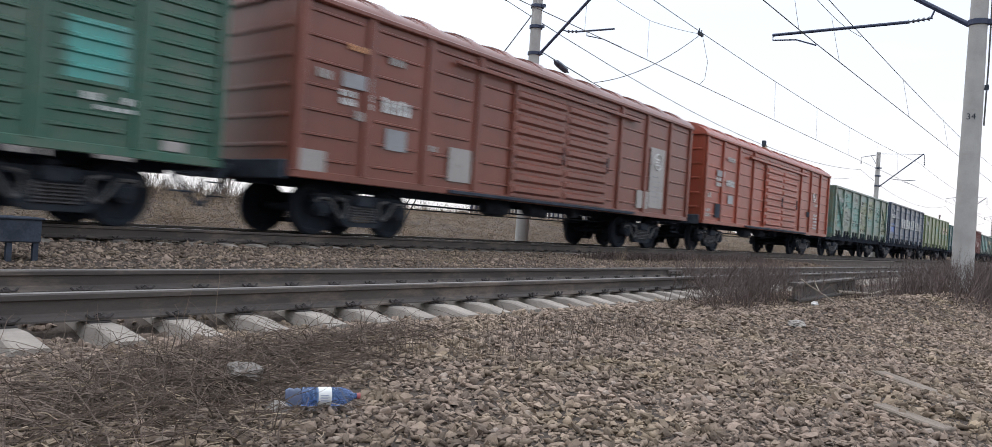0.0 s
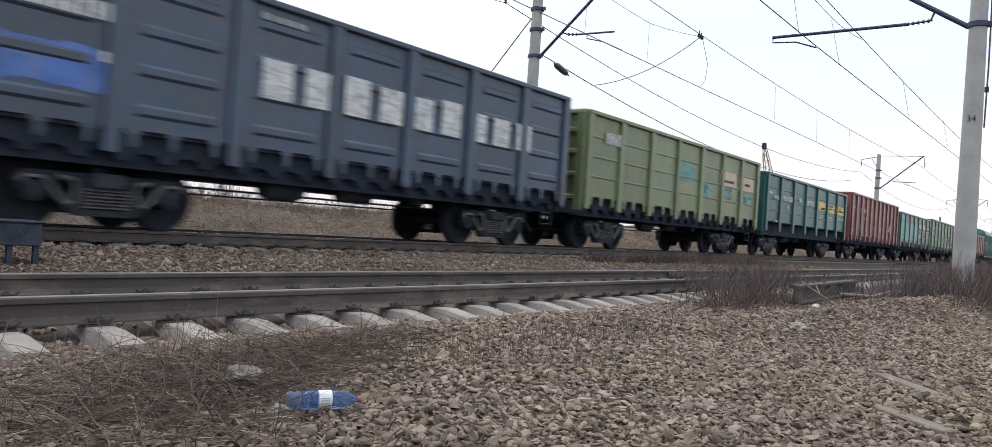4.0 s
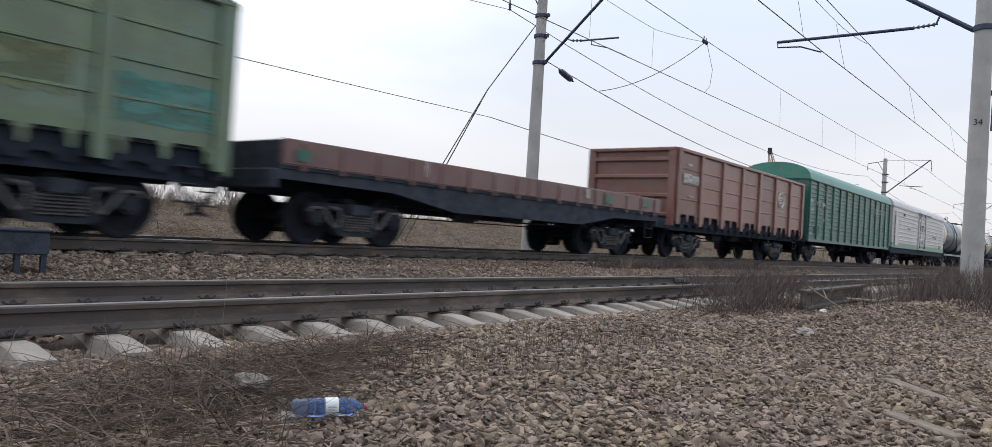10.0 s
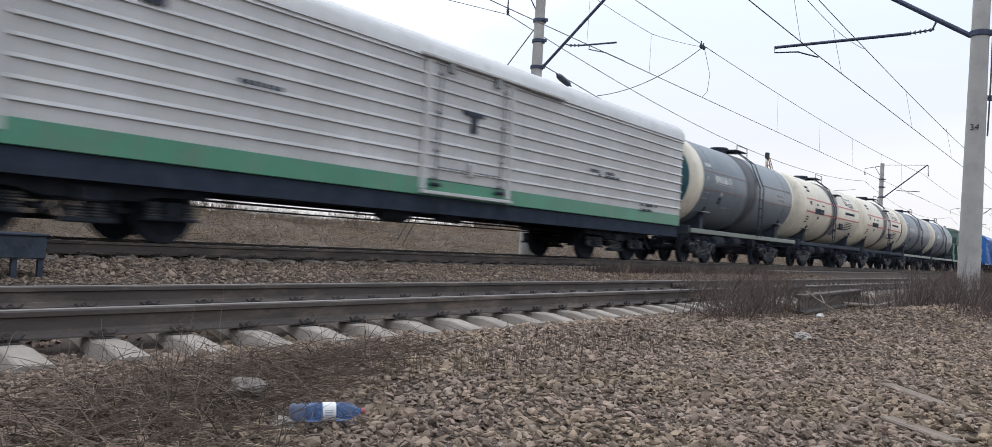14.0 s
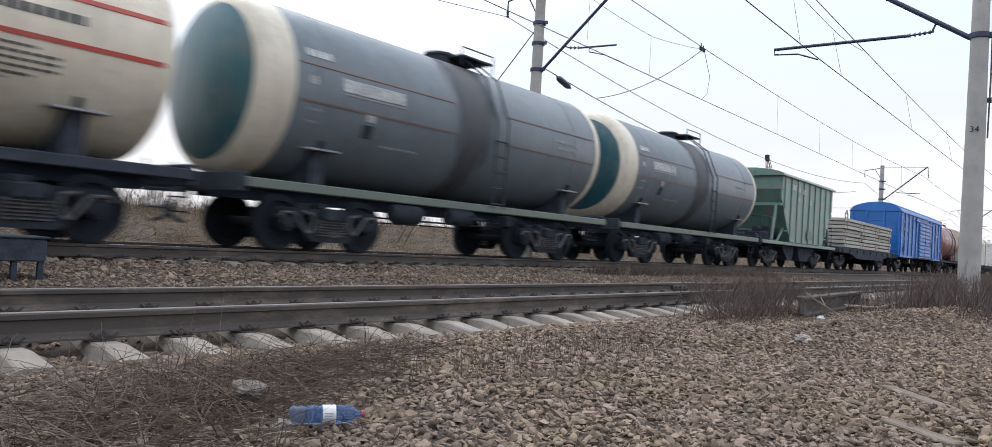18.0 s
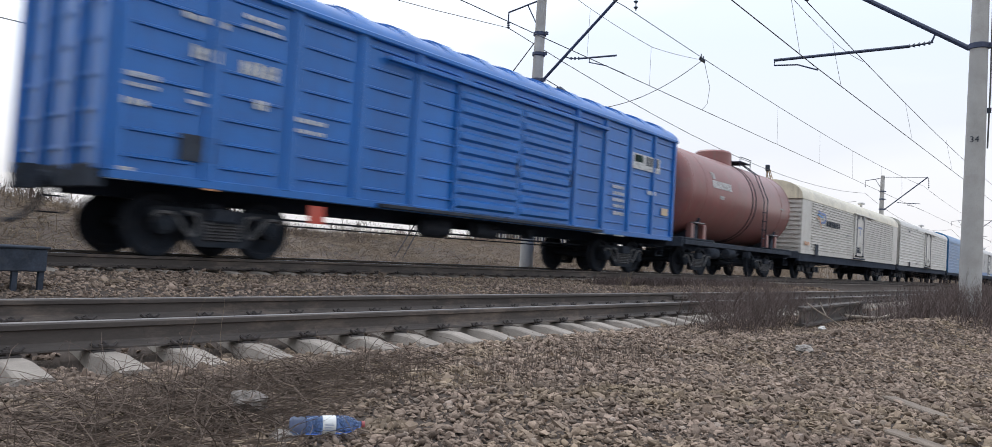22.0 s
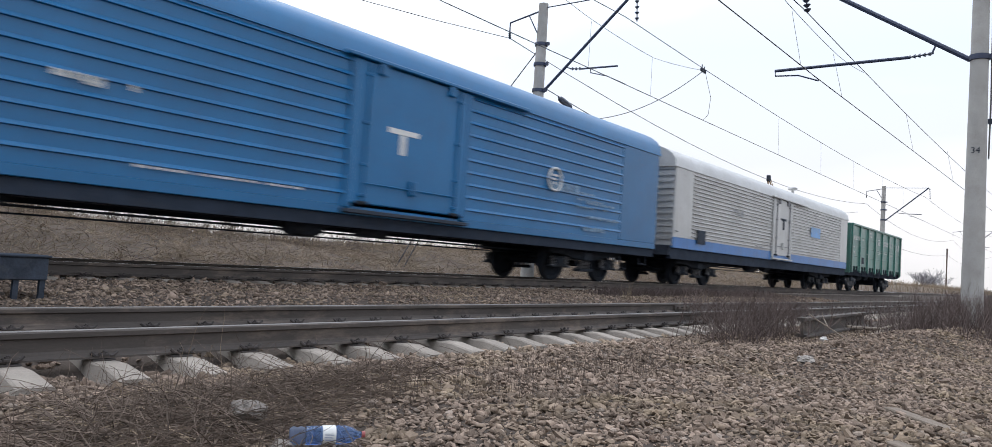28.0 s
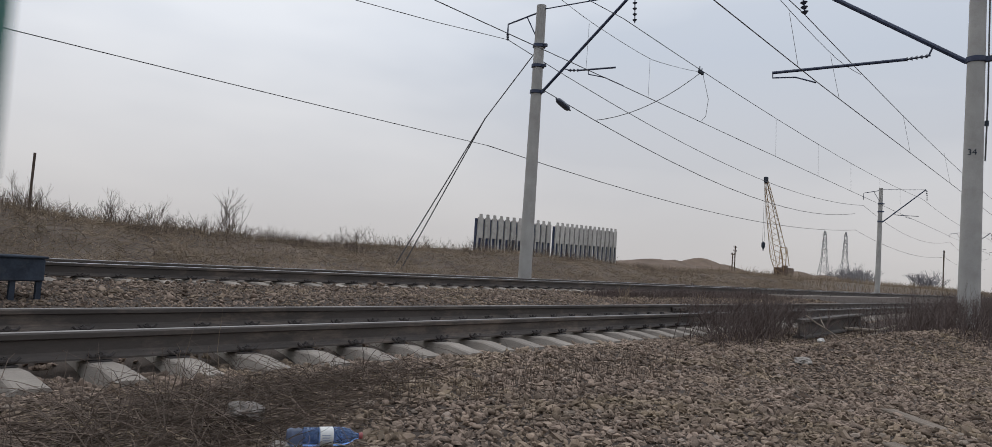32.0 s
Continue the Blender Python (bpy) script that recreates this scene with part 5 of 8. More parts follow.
# the mast beside the near track
near_mast = tapered_pole("overhead_line_mast", "thick pale concrete mast beside the near track in dry weeds", 17.3, 1.9, -0.7, 9.6, 0.205, 0.12)
RN = lambda z: z + 0.7
for z in (5.04, 8.6):
    clamp(near_mast, RN(z), 0.16 if z < 6 else 0.13)
part("cantilever", tubes(((0, 0.16, RN(5.02)), (0, 3.6, RN(7.35)), 0.05), n=8), M["steel"], near_mast)
part("cantilever_tie", tubes(((0, 0.12, RN(8.6)), (0, 3.55, RN(7.4)), 0.02), n=6), M["steel"], near_mast)
part("arm_hanger", tubes(((0, 0.76, RN(5.42)), (0, 0.84, RN(5.22)), 0.02), n=5), M["steel"], near_mast)
insulator(near_mast, (0, 0.8, RN(5.23)), (0, 1.28, RN(5.2)), 5, 0.05)
part("registration_arm", tubes(((0, 1.25, RN(5.2)), (0, 4.03, RN(5.22)), 0.035), n=8), M["steel"], near_mast)
part("steady_arm", pipe(bmesh.new(), [(0, 4.02, RN(5.22)), (0, 4.02, RN(5.1)), (0.0, 3.5, RN(5.06)), (0.0, 3.05, RN(4.89))], 0.018, 5), M["steel"], near_mast)
insulator(near_mast, (0, 3.45, RN(7.2)), (0, 3.35, RN(6.5)), 6, 0.085)
cable = pipe(bmesh.new(), [(0.05, -0.17, RN(9.0)), (0.03, -0.2, RN(6)), (0.05, -0.21, RN(4.2)), (0.02, -0.2, RN(3))], 0.016, 5)
part("down_cable", cable, M["wire"], near_mast)
part("cable_clip", boxes((0.0, 0.06, -0.24, -0.17, RN(3.7), RN(3.8))), M["dark"], near_mast)
curve = bpy.data.curves.new("stencil", "FONT")
curve.body, curve.size, curve.extrude, curve.align_x = "34", 0.17, 0.002, "CENTER"
tmp = bpy.data.objects.new("stencil", curve)
tm = bpy.data.meshes.new_from_object(tmp)
tm.materials.append(M["dark"])
bpy.data.objects.remove(tmp)
num = place("painted_number", tm, near_mast, (-0.185, 0.0, RN(3.1)), "black stencilled number")
num.rotation_euler = (radians(90), 0, radians(-90))

def sagging(points, sag, n=14):
    out = []
    for p, q in zip(points[:-1], points[1:]):
        p, q = Vector(p), Vector(q)
        for k in range(n):
            f = k / n
            v = p.lerp(q, f)
            v.z -= sag * 4 * f * (1 - f)
            out.append(v)
    return out + [Vector(points[-1])]


def wire(points, sag, r=0.012, name="overhead_wire", label="thin dark overhead wire between the masts"):
    bm = pipe(bmesh.new(), sagging(points, sag), r, 5)
    return tagged(part(name, bm, M["wire"]), label, "overhead wire", "overhead wires")


SP = [-32.5, 20.4, 73.4, 126.0, 179.0, 232.0]
NS = [-38.0, 17.3, 70.0, 123.0, 176.0]
wire([(x, 11.64, 6.18) for x in SP], 0.02, 0.013)
wire([(x, 11.75, 8.35) for x in SP], 0.45, 0.013)
wire([(-32.5, 16.4, 8.32), (20.4, 16.4, 8.32)], 1.75, 0.011)
wire([(20.4, 16.4, 8.32), (73.4, 16.4, 7.75), (126.0, 16.4, 7.75), (179.0, 16.4, 7.75)], 1.35, 0.015)
wire([(-32.5, 17.0, 4.9), (20.4, 17.0, 4.55)], 0.3, 0.011)
wire([(20.4, 17.0, 4.55), (73.4, 17.0, 5.5), (126.0, 17.0, 5.5), (179.0, 17.0, 5.5)], 0.9, 0.015)
wire([(20.4, 14.9, 6.45), (73.4, 17.1, 7.0)], 1.45, 0.017)
strain = thing("strain_insulator", "grey strain insulator in the wire by the mast", "insulator")
part("body", lathe(bmesh.new(), [(0.03, -0.5), (0.05, -0.42), (0.1, -0.36), (0.115, -0.2), (0.115, 0.2), (0.1, 0.34), (0.05, 0.4), (0.02, 0.55)], 12, "x"), M["insul"], strain)
strain.matrix_basis = pose(22.0, 14.95, 6.2, 0, 12, 2.5)
wire([(x, 4.98, 4.95 if x < 20 else 5.5) for x in NS], 0.0, 0.011)
wire([(x, 5.3, 6.55 if x < 20 else 7.0) for x in NS], 0.3, 0.011)
# stitch wires that hang below the messengers at the masts
wire([(13.5, 11.75, 8.33), (18.0, 11.7, 7.68), (22.3, 11.7, 7.52), (26.42, 11.75, 8.1)], 0.04, 0.008)
wire([(11.5, 5.3, 6.62), (15.5, 5.22, 6.26), (19.87, 5.22, 6.15), (22.8, 5.3, 6.44)], 0.03, 0.007)
wire([(24.5, 15.07, 6.12), (26.42, 11.75, 8.09)], 0.35, 0.014, label="jumper cable between two overhead wires")
wire([(26.6, 11.75, 8.07), (27.15, 11.72, 7.2), (26.9, 11.68, 6.5), (26.4, 11.65, 6.19)], 0.0, 0.009, label="loose jumper cable between two overhead wires")
joint = thing("wire_clamp", "dark clamp that joins the overhead wires", "wire clamp")
part("body", boxes((26.2, 26.62, 11.71, 11.79, 8.03, 8.16), bevel=0.02), M["dark"], joint)
part("bolt", tubes(((26.3, 11.75, 8.0), (26.3, 11.75, 8.3), 0.02), ((26.5, 11.75, 8.0), (26.5, 11.75, 8.26), 0.02), n=5), M["dark"], joint)
for x, hi in ((18.4, 7.63), (22.3, 7.52), (35.1, 7.94), (42.0, 7.92), (49.0, 7.93), (57.0, 8.0), (64.0, 8.15)):
    wire([(x, 11.75, hi), (x - 0.2, 11.64, 6.18)], 0.0, 0.005, label="thin dark dropper wire between two overhead wires")
for x, hi in ((16.3, 6.24), (19.6, 6.15), (28.8, 6.45), (38.0, 6.55), (47.0, 6.65)):
    wire([(x, 5.28, hi), (x - 0.2, 4.98, 4.95 + 0.0104 * max(0, x - 17.3))], 0.0, 0.005, label="thin dark dropper wire between two overhead wires")
guy = thing("guy_wire", "steel guy wires from the mast to the ground", "guy wire", at=(0, 0, 0))
part("strand", pipe(bmesh.new(), [(20.4, 15.1, 7.75), (18.85, 15.9, 5.15), (16.2, 17.0, 0.0)], 0.02, 5), M["wire"], guy)
part("strand", pipe(bmesh.new(), [(18.85, 15.9, 5.15), (16.55, 17.0, 0.0)], 0.02, 5), M["wire"], guy)

# ---- stones ----
ICO_V = []
gr = (1 + 5 ** 0.5) / 2
for a in (-1, 1):
    for b in (-gr, gr):
        ICO_V += [(0, a, b), (a, b, 0), (b, 0, a)]
ICO_V = np.array(ICO_V) / np.linalg.norm(ICO_V[0])


def hull_faces():
    bm = bmesh.new()
    vs = [bm.verts.new(v) for v in ICO_V]
    bmesh.ops.convex_hull(bm, input=vs)
    bm.verts.index_update()
    f = np.array([[v.index for v in q.verts] for q in bm.faces if len(q.verts) == 3])
    bm.free()
    return f


ICO_F = hull_faces()


CUBE_V = np.array([(a, b, c) for a in (-1, 1) for b in (-1, 1) for c in (-1, 1)], float) * 0.72
CUBE_F = np.array([(0, 1, 3), (0, 3, 2), (4, 6, 7), (4, 7, 5), (0, 4, 5), (0, 5, 1), (2, 3, 7), (2, 7, 6), (0, 2, 6), (0, 6, 4), (1, 5, 7), (1, 7, 3)])


def stones(name, x, y, size, label, material=None):
    """Loose broken stones: sharp-edged blocks and rounder lumps."""
    half_ = len(x) // 5
    allv, allf, base = [], [], 0
    for V, F, sl in ((CUBE_V, CUBE_F, slice(0, half_)), (ICO_V, ICO_F, slice(half_, None))):
        xx, yy, ss = x[sl], y[sl], size[sl]
        n, m = len(xx), len(V)
        v = V[None] * rng.uniform(0.6, 1.2, (n, m, 1)) + rng.normal(0, 0.1, (n, m, 3))
        v = v * np.stack([rng.uniform(0.85, 1.6, n), rng.uniform(0.65, 1.0, n), rng.uniform(0.34, 0.6, n)], -1)[:, None]
        q = rng.normal(size=(n, 4)) * np.array([1.0, 0.24, 0.24, 1.0])
        q /= np.linalg.norm(q, axis=1)[:, None]
        w, a, b, cc = q.T
        R = np.stack([np.stack([1 - 2 * (b * b + cc * cc), 2 * (a * b - cc * w), 2 * (a * cc + b * w)], -1),
                      np.stack([2 * (a * b + cc * w), 1 - 2 * (a * a + cc * cc), 2 * (b * cc - a * w)], -1),
                      np.stack([2 * (a * cc - b * w), 2 * (b * cc + a * w), 1 - 2 * (a * a + b * b)], -1)], -2)
        v = np.einsum("nij,nkj->nki", R, v * ss[:, None, None])
        v += np.stack([xx, yy, height(xx, yy) + ss * rng.uniform(-0.15, 0.65, n)], -1)[:, None]
        allv.append(v.reshape(-1, 3))
        allf.append((F[None] + m * np.arange(n)[:, None, None]).reshape(-1, 3) + base)
        base += n * m
    me = mesh_np(name, np.concatenate(allv), np.concatenate(allf), material or M["stone"])
    soft_from = half_ * len(CUBE_F) + (len(me.polygons) - half_ * len(CUBE_F)) * 3 // 5 // 20 * 20
    me.polygons.foreach_set("use_smooth", np.arange(len(me.polygons)) >= soft_from)
    return tagged(new(name, me), label, "gravel", kind="stuff")


def scatter(n, x0, x1, y0, y1, power=1.0):
    return x0 + (x1 - x0) * rng.random(n) ** power, rng.uniform(y0, y1, n)


def clear_of_sleepers(x, y):
    """Leaves out what would lie on a sleeper or rail of the near track."""
    ph = (x - SLEEPER_START + 0.5 * SLEEPER_GAP) % SLEEPER_GAP - 0.5 * SLEEPER_GAP
    on = (abs(ph) < 0.17) & (abs(y - NEAR_Y) < 1.38)
    rail = abs(abs(y - NEAR_Y) - 0.7975) < 0.1
    return ~(on | rail)


x, y = scatter(84000, 0.6, 17, 0.0, 4.75, 1.45)
k = clear_of_sleepers(x, y)
stones("gravel", x[k], y[k], np.minimum(rng.lognormal(-4.1, 0.45, k.sum()), 0.038), "coarse brown and grey track ballast stones")
x, y = rng.uniform(-7, 12, 26000), rng.uniform(-3.5, 4.75, 26000)
k = ((x < 0.7) | (y < 0.05)) & clear_of_sleepers(x, y)
stones("gravel", x[k], y[k], np.minimum(rng.lognormal(-3.8, 0.4, k.sum()), 0.04), "coarse brown and grey track ballast stones")
x, y = scatter(15000, 0.2, 24, 4.4, 7.4, 1.2)
xx, yy = rng.uniform(0.5, 10, 9000), rng.uniform(4.35, 5.1, 9000)
x, y = np.concatenate([x, xx]), np.concatenate([y, yy])
xx, yy = rng.uniform(-8, 0.2, 2600), rng.uniform(4.4, 7.4, 2600)
x, y = np.concatenate([x, xx]), np.concatenate([y, yy])
k = clear_of_sleepers(x, y)
stones("gravel", x[k], y[k], rng.lognormal(-3.75, 0.3, k.sum()), "grey ballast stones between the sleepers")
x, y = scatter(44000, -5.0, 32, 7.0, 10.6, 1.05)
stones("gravel", x, y, rng.lognormal(-3.95, 0.35, len(x)), "grey ballast stones between the two tracks")
x, y = scatter(4000, 1.0, 32, 10.6, 14.4, 1.15)
stones("gravel", x, y, rng.lognormal(-3.45, 0.3, len(x)), "grey ballast stones under the train")
# larger loose stones on top, each one a piece of its own
SHAPES = []
for k in range(14):
    bm = bmesh.new()
    for v in ICO_V:
        bm.verts.new(Vector(v) * random.uniform(0.7, 1.15))
    bmesh.ops.convex_hull(bm, input=bm.verts)
    SHAPES.append(shared("stone", bm, M["stone_part"]))
for k in range(300):
    x, y = 1.3 + 8 * random.random() ** 1.6, random.uniform(0.5, 4.3)
    ob = place("stone", SHAPES[k % 14], ground, (x, y, float(height(x, y)) + 0.012))
    s = random.uniform(0.018, 0.034)
    ob.scale = (s * random.uniform(1, 1.5), s, s * random.uniform(0.5, 0.8))
    ob.rotation_euler = (random.uniform(-0.4, 0.4), random.uniform(-0.4, 0.4), random.uniform(0, 6.28))

# ---- dry weeds ----
def stems(name, roots, tall, lean, radius, label, material, category="dry weeds", segs=3, bend=0.5, forks=0):
    """Many thin bent stems as three-sided tubes."""
    n = len(roots)
    ang = rng.uniform(0, 2 * math.pi, n)
    d = np.stack([np.cos(ang), np.sin(ang)], -1) * rng.uniform(0, lean, n)[:, None]
    hgt = tall * rng.uniform(0.45, 1.1, n)
    P0 = [roots]
    for k in range(1, segs + 1):
        f = k / segs
        p = roots.copy()
        p[:, :2] += d * (hgt * f ** (1 + bend))[:, None] + rng.normal(0, 0.02, (n, 2)) * hgt[:, None]
        p[:, 2] += hgt * f * (1 - 0.25 * f * np.linalg.norm(d, axis=1))
        P0.append(p)
    P0 = np.stack(P0, 1)
    rad = radius * np.linspace(1, 0.35, segs + 1)
    tri = np.array([[math.cos(a), math.sin(a), 0] for a in (0, 2.09, 4.19)])
    v = P0[:, :, None, :] + tri[None, None] * rad[None, :, None, None]
    base = np.arange(segs)[:, None, None] * 3
    q = np.array([[i, (i + 1) % 3, 3 + (i + 1) % 3, 3 + i] for i in range(3)])[None] + base
    f = q.reshape(-1, 4)[None] + (segs + 1) * 3 * np.arange(n)[:, None, None]
    me = mesh_np(name, v.reshape(-1, 3), f.reshape(-1, 4), material)
    return tagged(new(name, me), label, category, kind="stuff")


def on_ground(x, y, dz=0.0):
    return np.stack([x, y, height(x, y) + dz], -1)


def strands(name, x, y, length, lift, radius, label, material, segs=6, base=0.0, category="dry weeds"):
    """Long limp stems that lie across one another at all angles."""
    n = len(x)
    az = rng.uniform(0, 2 * math.pi, n)
    el = np.abs(rng.normal(0, lift, n)) + 0.03
    L = length * rng.uniform(0.35, 1.2, n)
    turn, drop = rng.normal(0, 0.5, n), rng.uniform(0.2, 1.3, n) * el
    p = np.stack([x, y, height(x, y) + rng.uniform(0.0, base + 0.015, n)], -1)
    line = [p]
    for k in range(segs):
        a, e = az + turn * k / segs, el - drop * k / segs
        p = p + np.stack([np.cos(a) * np.cos(e), np.sin(a) * np.cos(e), np.sin(e)], -1) * (L / segs)[:, None] + rng.normal(0, 0.02, (n, 3)) * L[:, None]
        line.append(p)
    line = np.stack(line, 1)
    line[..., 2] = np.maximum(line[..., 2], height(line[..., 0], line[..., 1]) + 0.008)
    rad = radius * rng.uniform(0.5, 1.6, n)[:, None] * np.linspace(1, 0.4, segs + 1)[None]
    side = np.stack([-np.sin(az), np.cos(az), 0 * az], -1)
    tri = side[:, None, None] * np.array([1, -0.5, -0.5])[None, None, :, None] + np.array([0, 0, 1])[None, None, None] * np.array([0, 0.87, -0.87])[None, None, :, None]
    v = line[:, :, None, :] + tri * rad[..., None, None]
    q = np.array([[i, (i + 1) % 3, 3 + (i + 1) % 3, 3 + i] for i in range(3)])[None] + np.arange(segs)[:, None, None] * 3
    f = q.reshape(-1, 4)[None] + (segs + 1) * 3 * np.arange(n)[:, None, None]
    return tagged(new(name, mesh_np(name, v.reshape(-1, 3), f.reshape(-1, 4), material)), label, category, kind="stuff")


def clumps(n, spots):
    """Points round a list of spots (x, y, spread x, spread y, share)."""
    share = np.array([s[4] for s in spots], float)
    pick = rng.choice(len(spots), n, p=share / share.sum())
    sp = np.array(spots)[pick]
    return sp[:, 0] + rng.normal(0, 1, n) * sp[:, 2], sp[:, 1] + rng.normal(0, 1, n) * sp[:, 3]


PATCHES = [(1.9, 3.55, 0.45, 0.35, 5), (2.6, 3.75, 0.4, 0.25, 2.4), (3.1, 3.95, 0.45, 0.16, 1.2), (1.5, 3.0, 0.4, 0.3, 2), (3.9, 4.1, 0.5, 0.15, 0.5)]
x, y = clumps(2500, PATCHES)
strands("dry_weeds", x, y, 0.28, 0.22, 0.0033, "tangled dry brown weeds lying on the gravel", M["twig"], base=0.03)
x, y = clumps(900, PATCHES)
strands("dry_weeds", x, y, 0.16, 0.15, 0.003, "broken pale straw lying among the weeds", M["straw"], segs=3, base=0.03)
x, y = clumps(800, PATCHES)
strands("dry_weeds", x, y, 0.45, 0.55, 0.0028, "thin arching dry weed stalks on the gravel", M["twig"])
x, y = clumps(90, PATCHES)
stems("dry_weeds", on_ground(x, y), 0.34, 0.5, 0.003, "upright thin dry weed stalks on the gravel", M["twig"], segs=5)
x, y = clumps(340, [(4.3, 3.3, 0.25, 0.2, 1), (5.3, 3.5, 0.3, 0.2, 1.3), (6.2, 3.3, 0.3, 0.2, 1.3), (3.4, 3.6, 0.2, 0.2, 1), (7.3, 3.6, 0.5, 0.2, 0.6), (4.9, 2.7, 0.6, 0.3, 0.4)])
stems("dry_weeds", on_ground(x, y), 0.27, 0.6, 0.0021, "sparse thin dry weeds on the gravel", M["twig"], segs=5)
x = rng.normal(11.6, 0.8, 420)
y = rng.normal(4.1, 0.25, 420)
stems("dry_weeds", on_ground(x, y), 0.55, 1.6, 0.003, "dark dry weed bush beside the near track", M["bush"], segs=4)
x, y = np.concatenate([rng.normal(18.0, 1.7, 1000), rng.uniform(15, 40, 1500)]), np.concatenate([rng.normal(2.2, 0.75, 1000), rng.normal(2.6, 0.9, 1500)])
stems("dry_weeds", on_ground(x, y), 0.65, 1.0, 0.005, "dark dry weeds round the foot of the mast", M["bush"], segs=4)
x, y = clumps(1100, [(16.3, 1.35, 0.8, 0.3, 1), (18.0, 1.5, 1.0, 0.35, 1.4), (20.5, 1.9, 1.4, 0.5, 1.4), (23.5, 2.4, 1.6, 0.6, 1.2)])
stems("dry_weeds", on_ground(x, y), 0.75, 1.1, 0.0045, "dense tall dark weeds before the mast", M["bush"], segs=4)
x, y = clumps(3600, [(16.5, 9.3, 0.5, 0.2, 1.2), (18.2, 9.4, 0.4, 0.2, 0.8), (20.0, 9.4, 0.7, 0.2, 1.4), (22.5, 9.4, 0.6, 0.2, 1), (25.5, 9.3, 1.2, 0.25, 1.5)])
stems("dry_weeds", on_ground(x, y), 0.26, 1.1, 0.006, "dark low dry weeds between the two tracks", M["bush"], segs=3)
x, y = clumps(14, [(16.6, 7.1, 0.12, 0.06, 1)])
stems("dry_grass", on_ground(x, y), 0.55, 0.5, 0.007, "pale straw tuft by the rail joint", M["straw"], "dry grass", segs=4)
x, y = clumps(5, [(2.62, 4.5, 0.12, 0.05, 1)])
stems("dry_weeds", on_ground(x, y), 0.5, 0.9, 0.0026, "pale forked dry stalk beside the rail", M["straw"], segs=5)
cx, cy = scatter(1100, 1, 70, 14.9, 24.0, 1.3)
pick = rng.integers(0, 1100, 30000)
x, y = cx[pick] + rng.normal(0, 0.28, 30000), np.maximum(cy[pick] + rng.normal(0, 0.25, 30000), 14.6)
stems("dry_grass", on_ground(x, y), 0.26, 2.2, 0.006, "dry straw-coloured grass tussocks on the bank", M["straw"], "dry grass", segs=2)
x, y = scatter(15000, 0, 60, 14.7, 21.5, 1.3)
strands("dry_grass", x, y, 0.55, 0.45, 0.006, "flattened tangled dry grass on the bank", M["straw"], segs=3, base=0.1, category="dry grass")
x, y = scatter(2200, 0, 60, 14.7, 21.0, 1.3)
strands("dry_weeds", x, y, 0.5, 0.5, 0.006, "dark tangled dead stalks on the bank", M["bush"], segs=3, base=0.1)
x, y = scatter(12000, 60, 230, 14.6, 45.0)
stems("dry_grass", on_ground(x, y), 0.8, 0.7, 0.02, "dry grass on the far bank", M["straw"], "dry grass", segs=2)
x, y = scatter(500, 7, 28, 7.6, 9.8)
stems("dry_weeds", on_ground(x, y), 0.1, 1.0, 0.002, "short dry weeds between the two tracks", M["straw"], segs=3)

# ---- bottle ----
bottle = thing("plastic_bottle", "blue transparent plastic water bottle lying on the gravel", "plastic bottle", at=(2.36, 2.87, -0.505))
bottle.rotation_euler = (0, 0, radians(-31))
M["plate_ink"] = surface("faded_print", (0.2, 0.24, 0.36), rough=0.6, bump=0)
pet, _, _, b_ = nodes_of("blue_pet_plastic")
b_.inputs["Base Color"].default_value = (0.3, 0.48, 0.88, 1)
b_.inputs["Roughness"].default_value, b_.inputs["Transmission Weight"].default_value, b_.inputs["IOR"].default_value = 0.1, 0.88, 1.2
bm = lathe(bmesh.new(), [(0.03, -0.1), (0.042, -0.098), (0.045, -0.09), (0.045, -0.03), (0.043, -0.025),
                         (0.043, 0.045), (0.045, 0.05), (0.044, 0.09), (0.034, 0.125), (0.016, 0.15), (0.014, 0.165), (0.013, 0.17)], 24, "x")
part("body", bm, pet, bottle, smooth=True)
clear, n_, l_, b_ = nodes_of("scuffed_clear_plastic")
b_.inputs["Base Color"].default_value = (0.4, 0.5, 0.74, 1)
b_.inputs["Roughness"].default_value, b_.inputs["Transmission Weight"].default_value, b_.inputs["IOR"].default_value = 0.3, 0.88, 1.2
bm = lathe(bmesh.new(), [(0.01, -0.168), (0.033, -0.172), (0.043, -0.155), (0.041, -0.135), (0.044, -0.12), (0.036, -0.103), (0.03, -0.101)], 24, "x")
for v in bm.verts:
    v.co += Vector((0, 0, 0.008 * noise.noise(v.co * 40)))
part("base", bm, clear, bottle, "scuffed pale crumpled base", smooth=True)
bm = lathe(bmesh.new(), [(0.044, -0.022), (0.0455, -0.021), (0.0455, 0.04), (0.044, 0.041)], 24, "x")
part("paper_label", bm, M["white"], bottle, "white printed label", smooth=True)
part("label_print", boxes(*[(-0.014 + 0.003 * (k % 2), 0.03 - 0.004 * (k % 3), -0.0468, -0.0462, -0.016 + k * 0.0075, -0.0135 + k * 0.0075) for k in range(5)]), M["plate_ink"], bottle, "small faded print")
bm = lathe(bmesh.new(), [(0.005, 0.17), (0.0155, 0.168), (0.0155, 0.185), (0.005, 0.186)], 16, "x")
part("cap", bm, surface("faded_red_cap", (0.3, 0.07, 0.07), rough=0.5, vary=0.15, bump=0), bottle, "faded red screw cap", smooth=True)

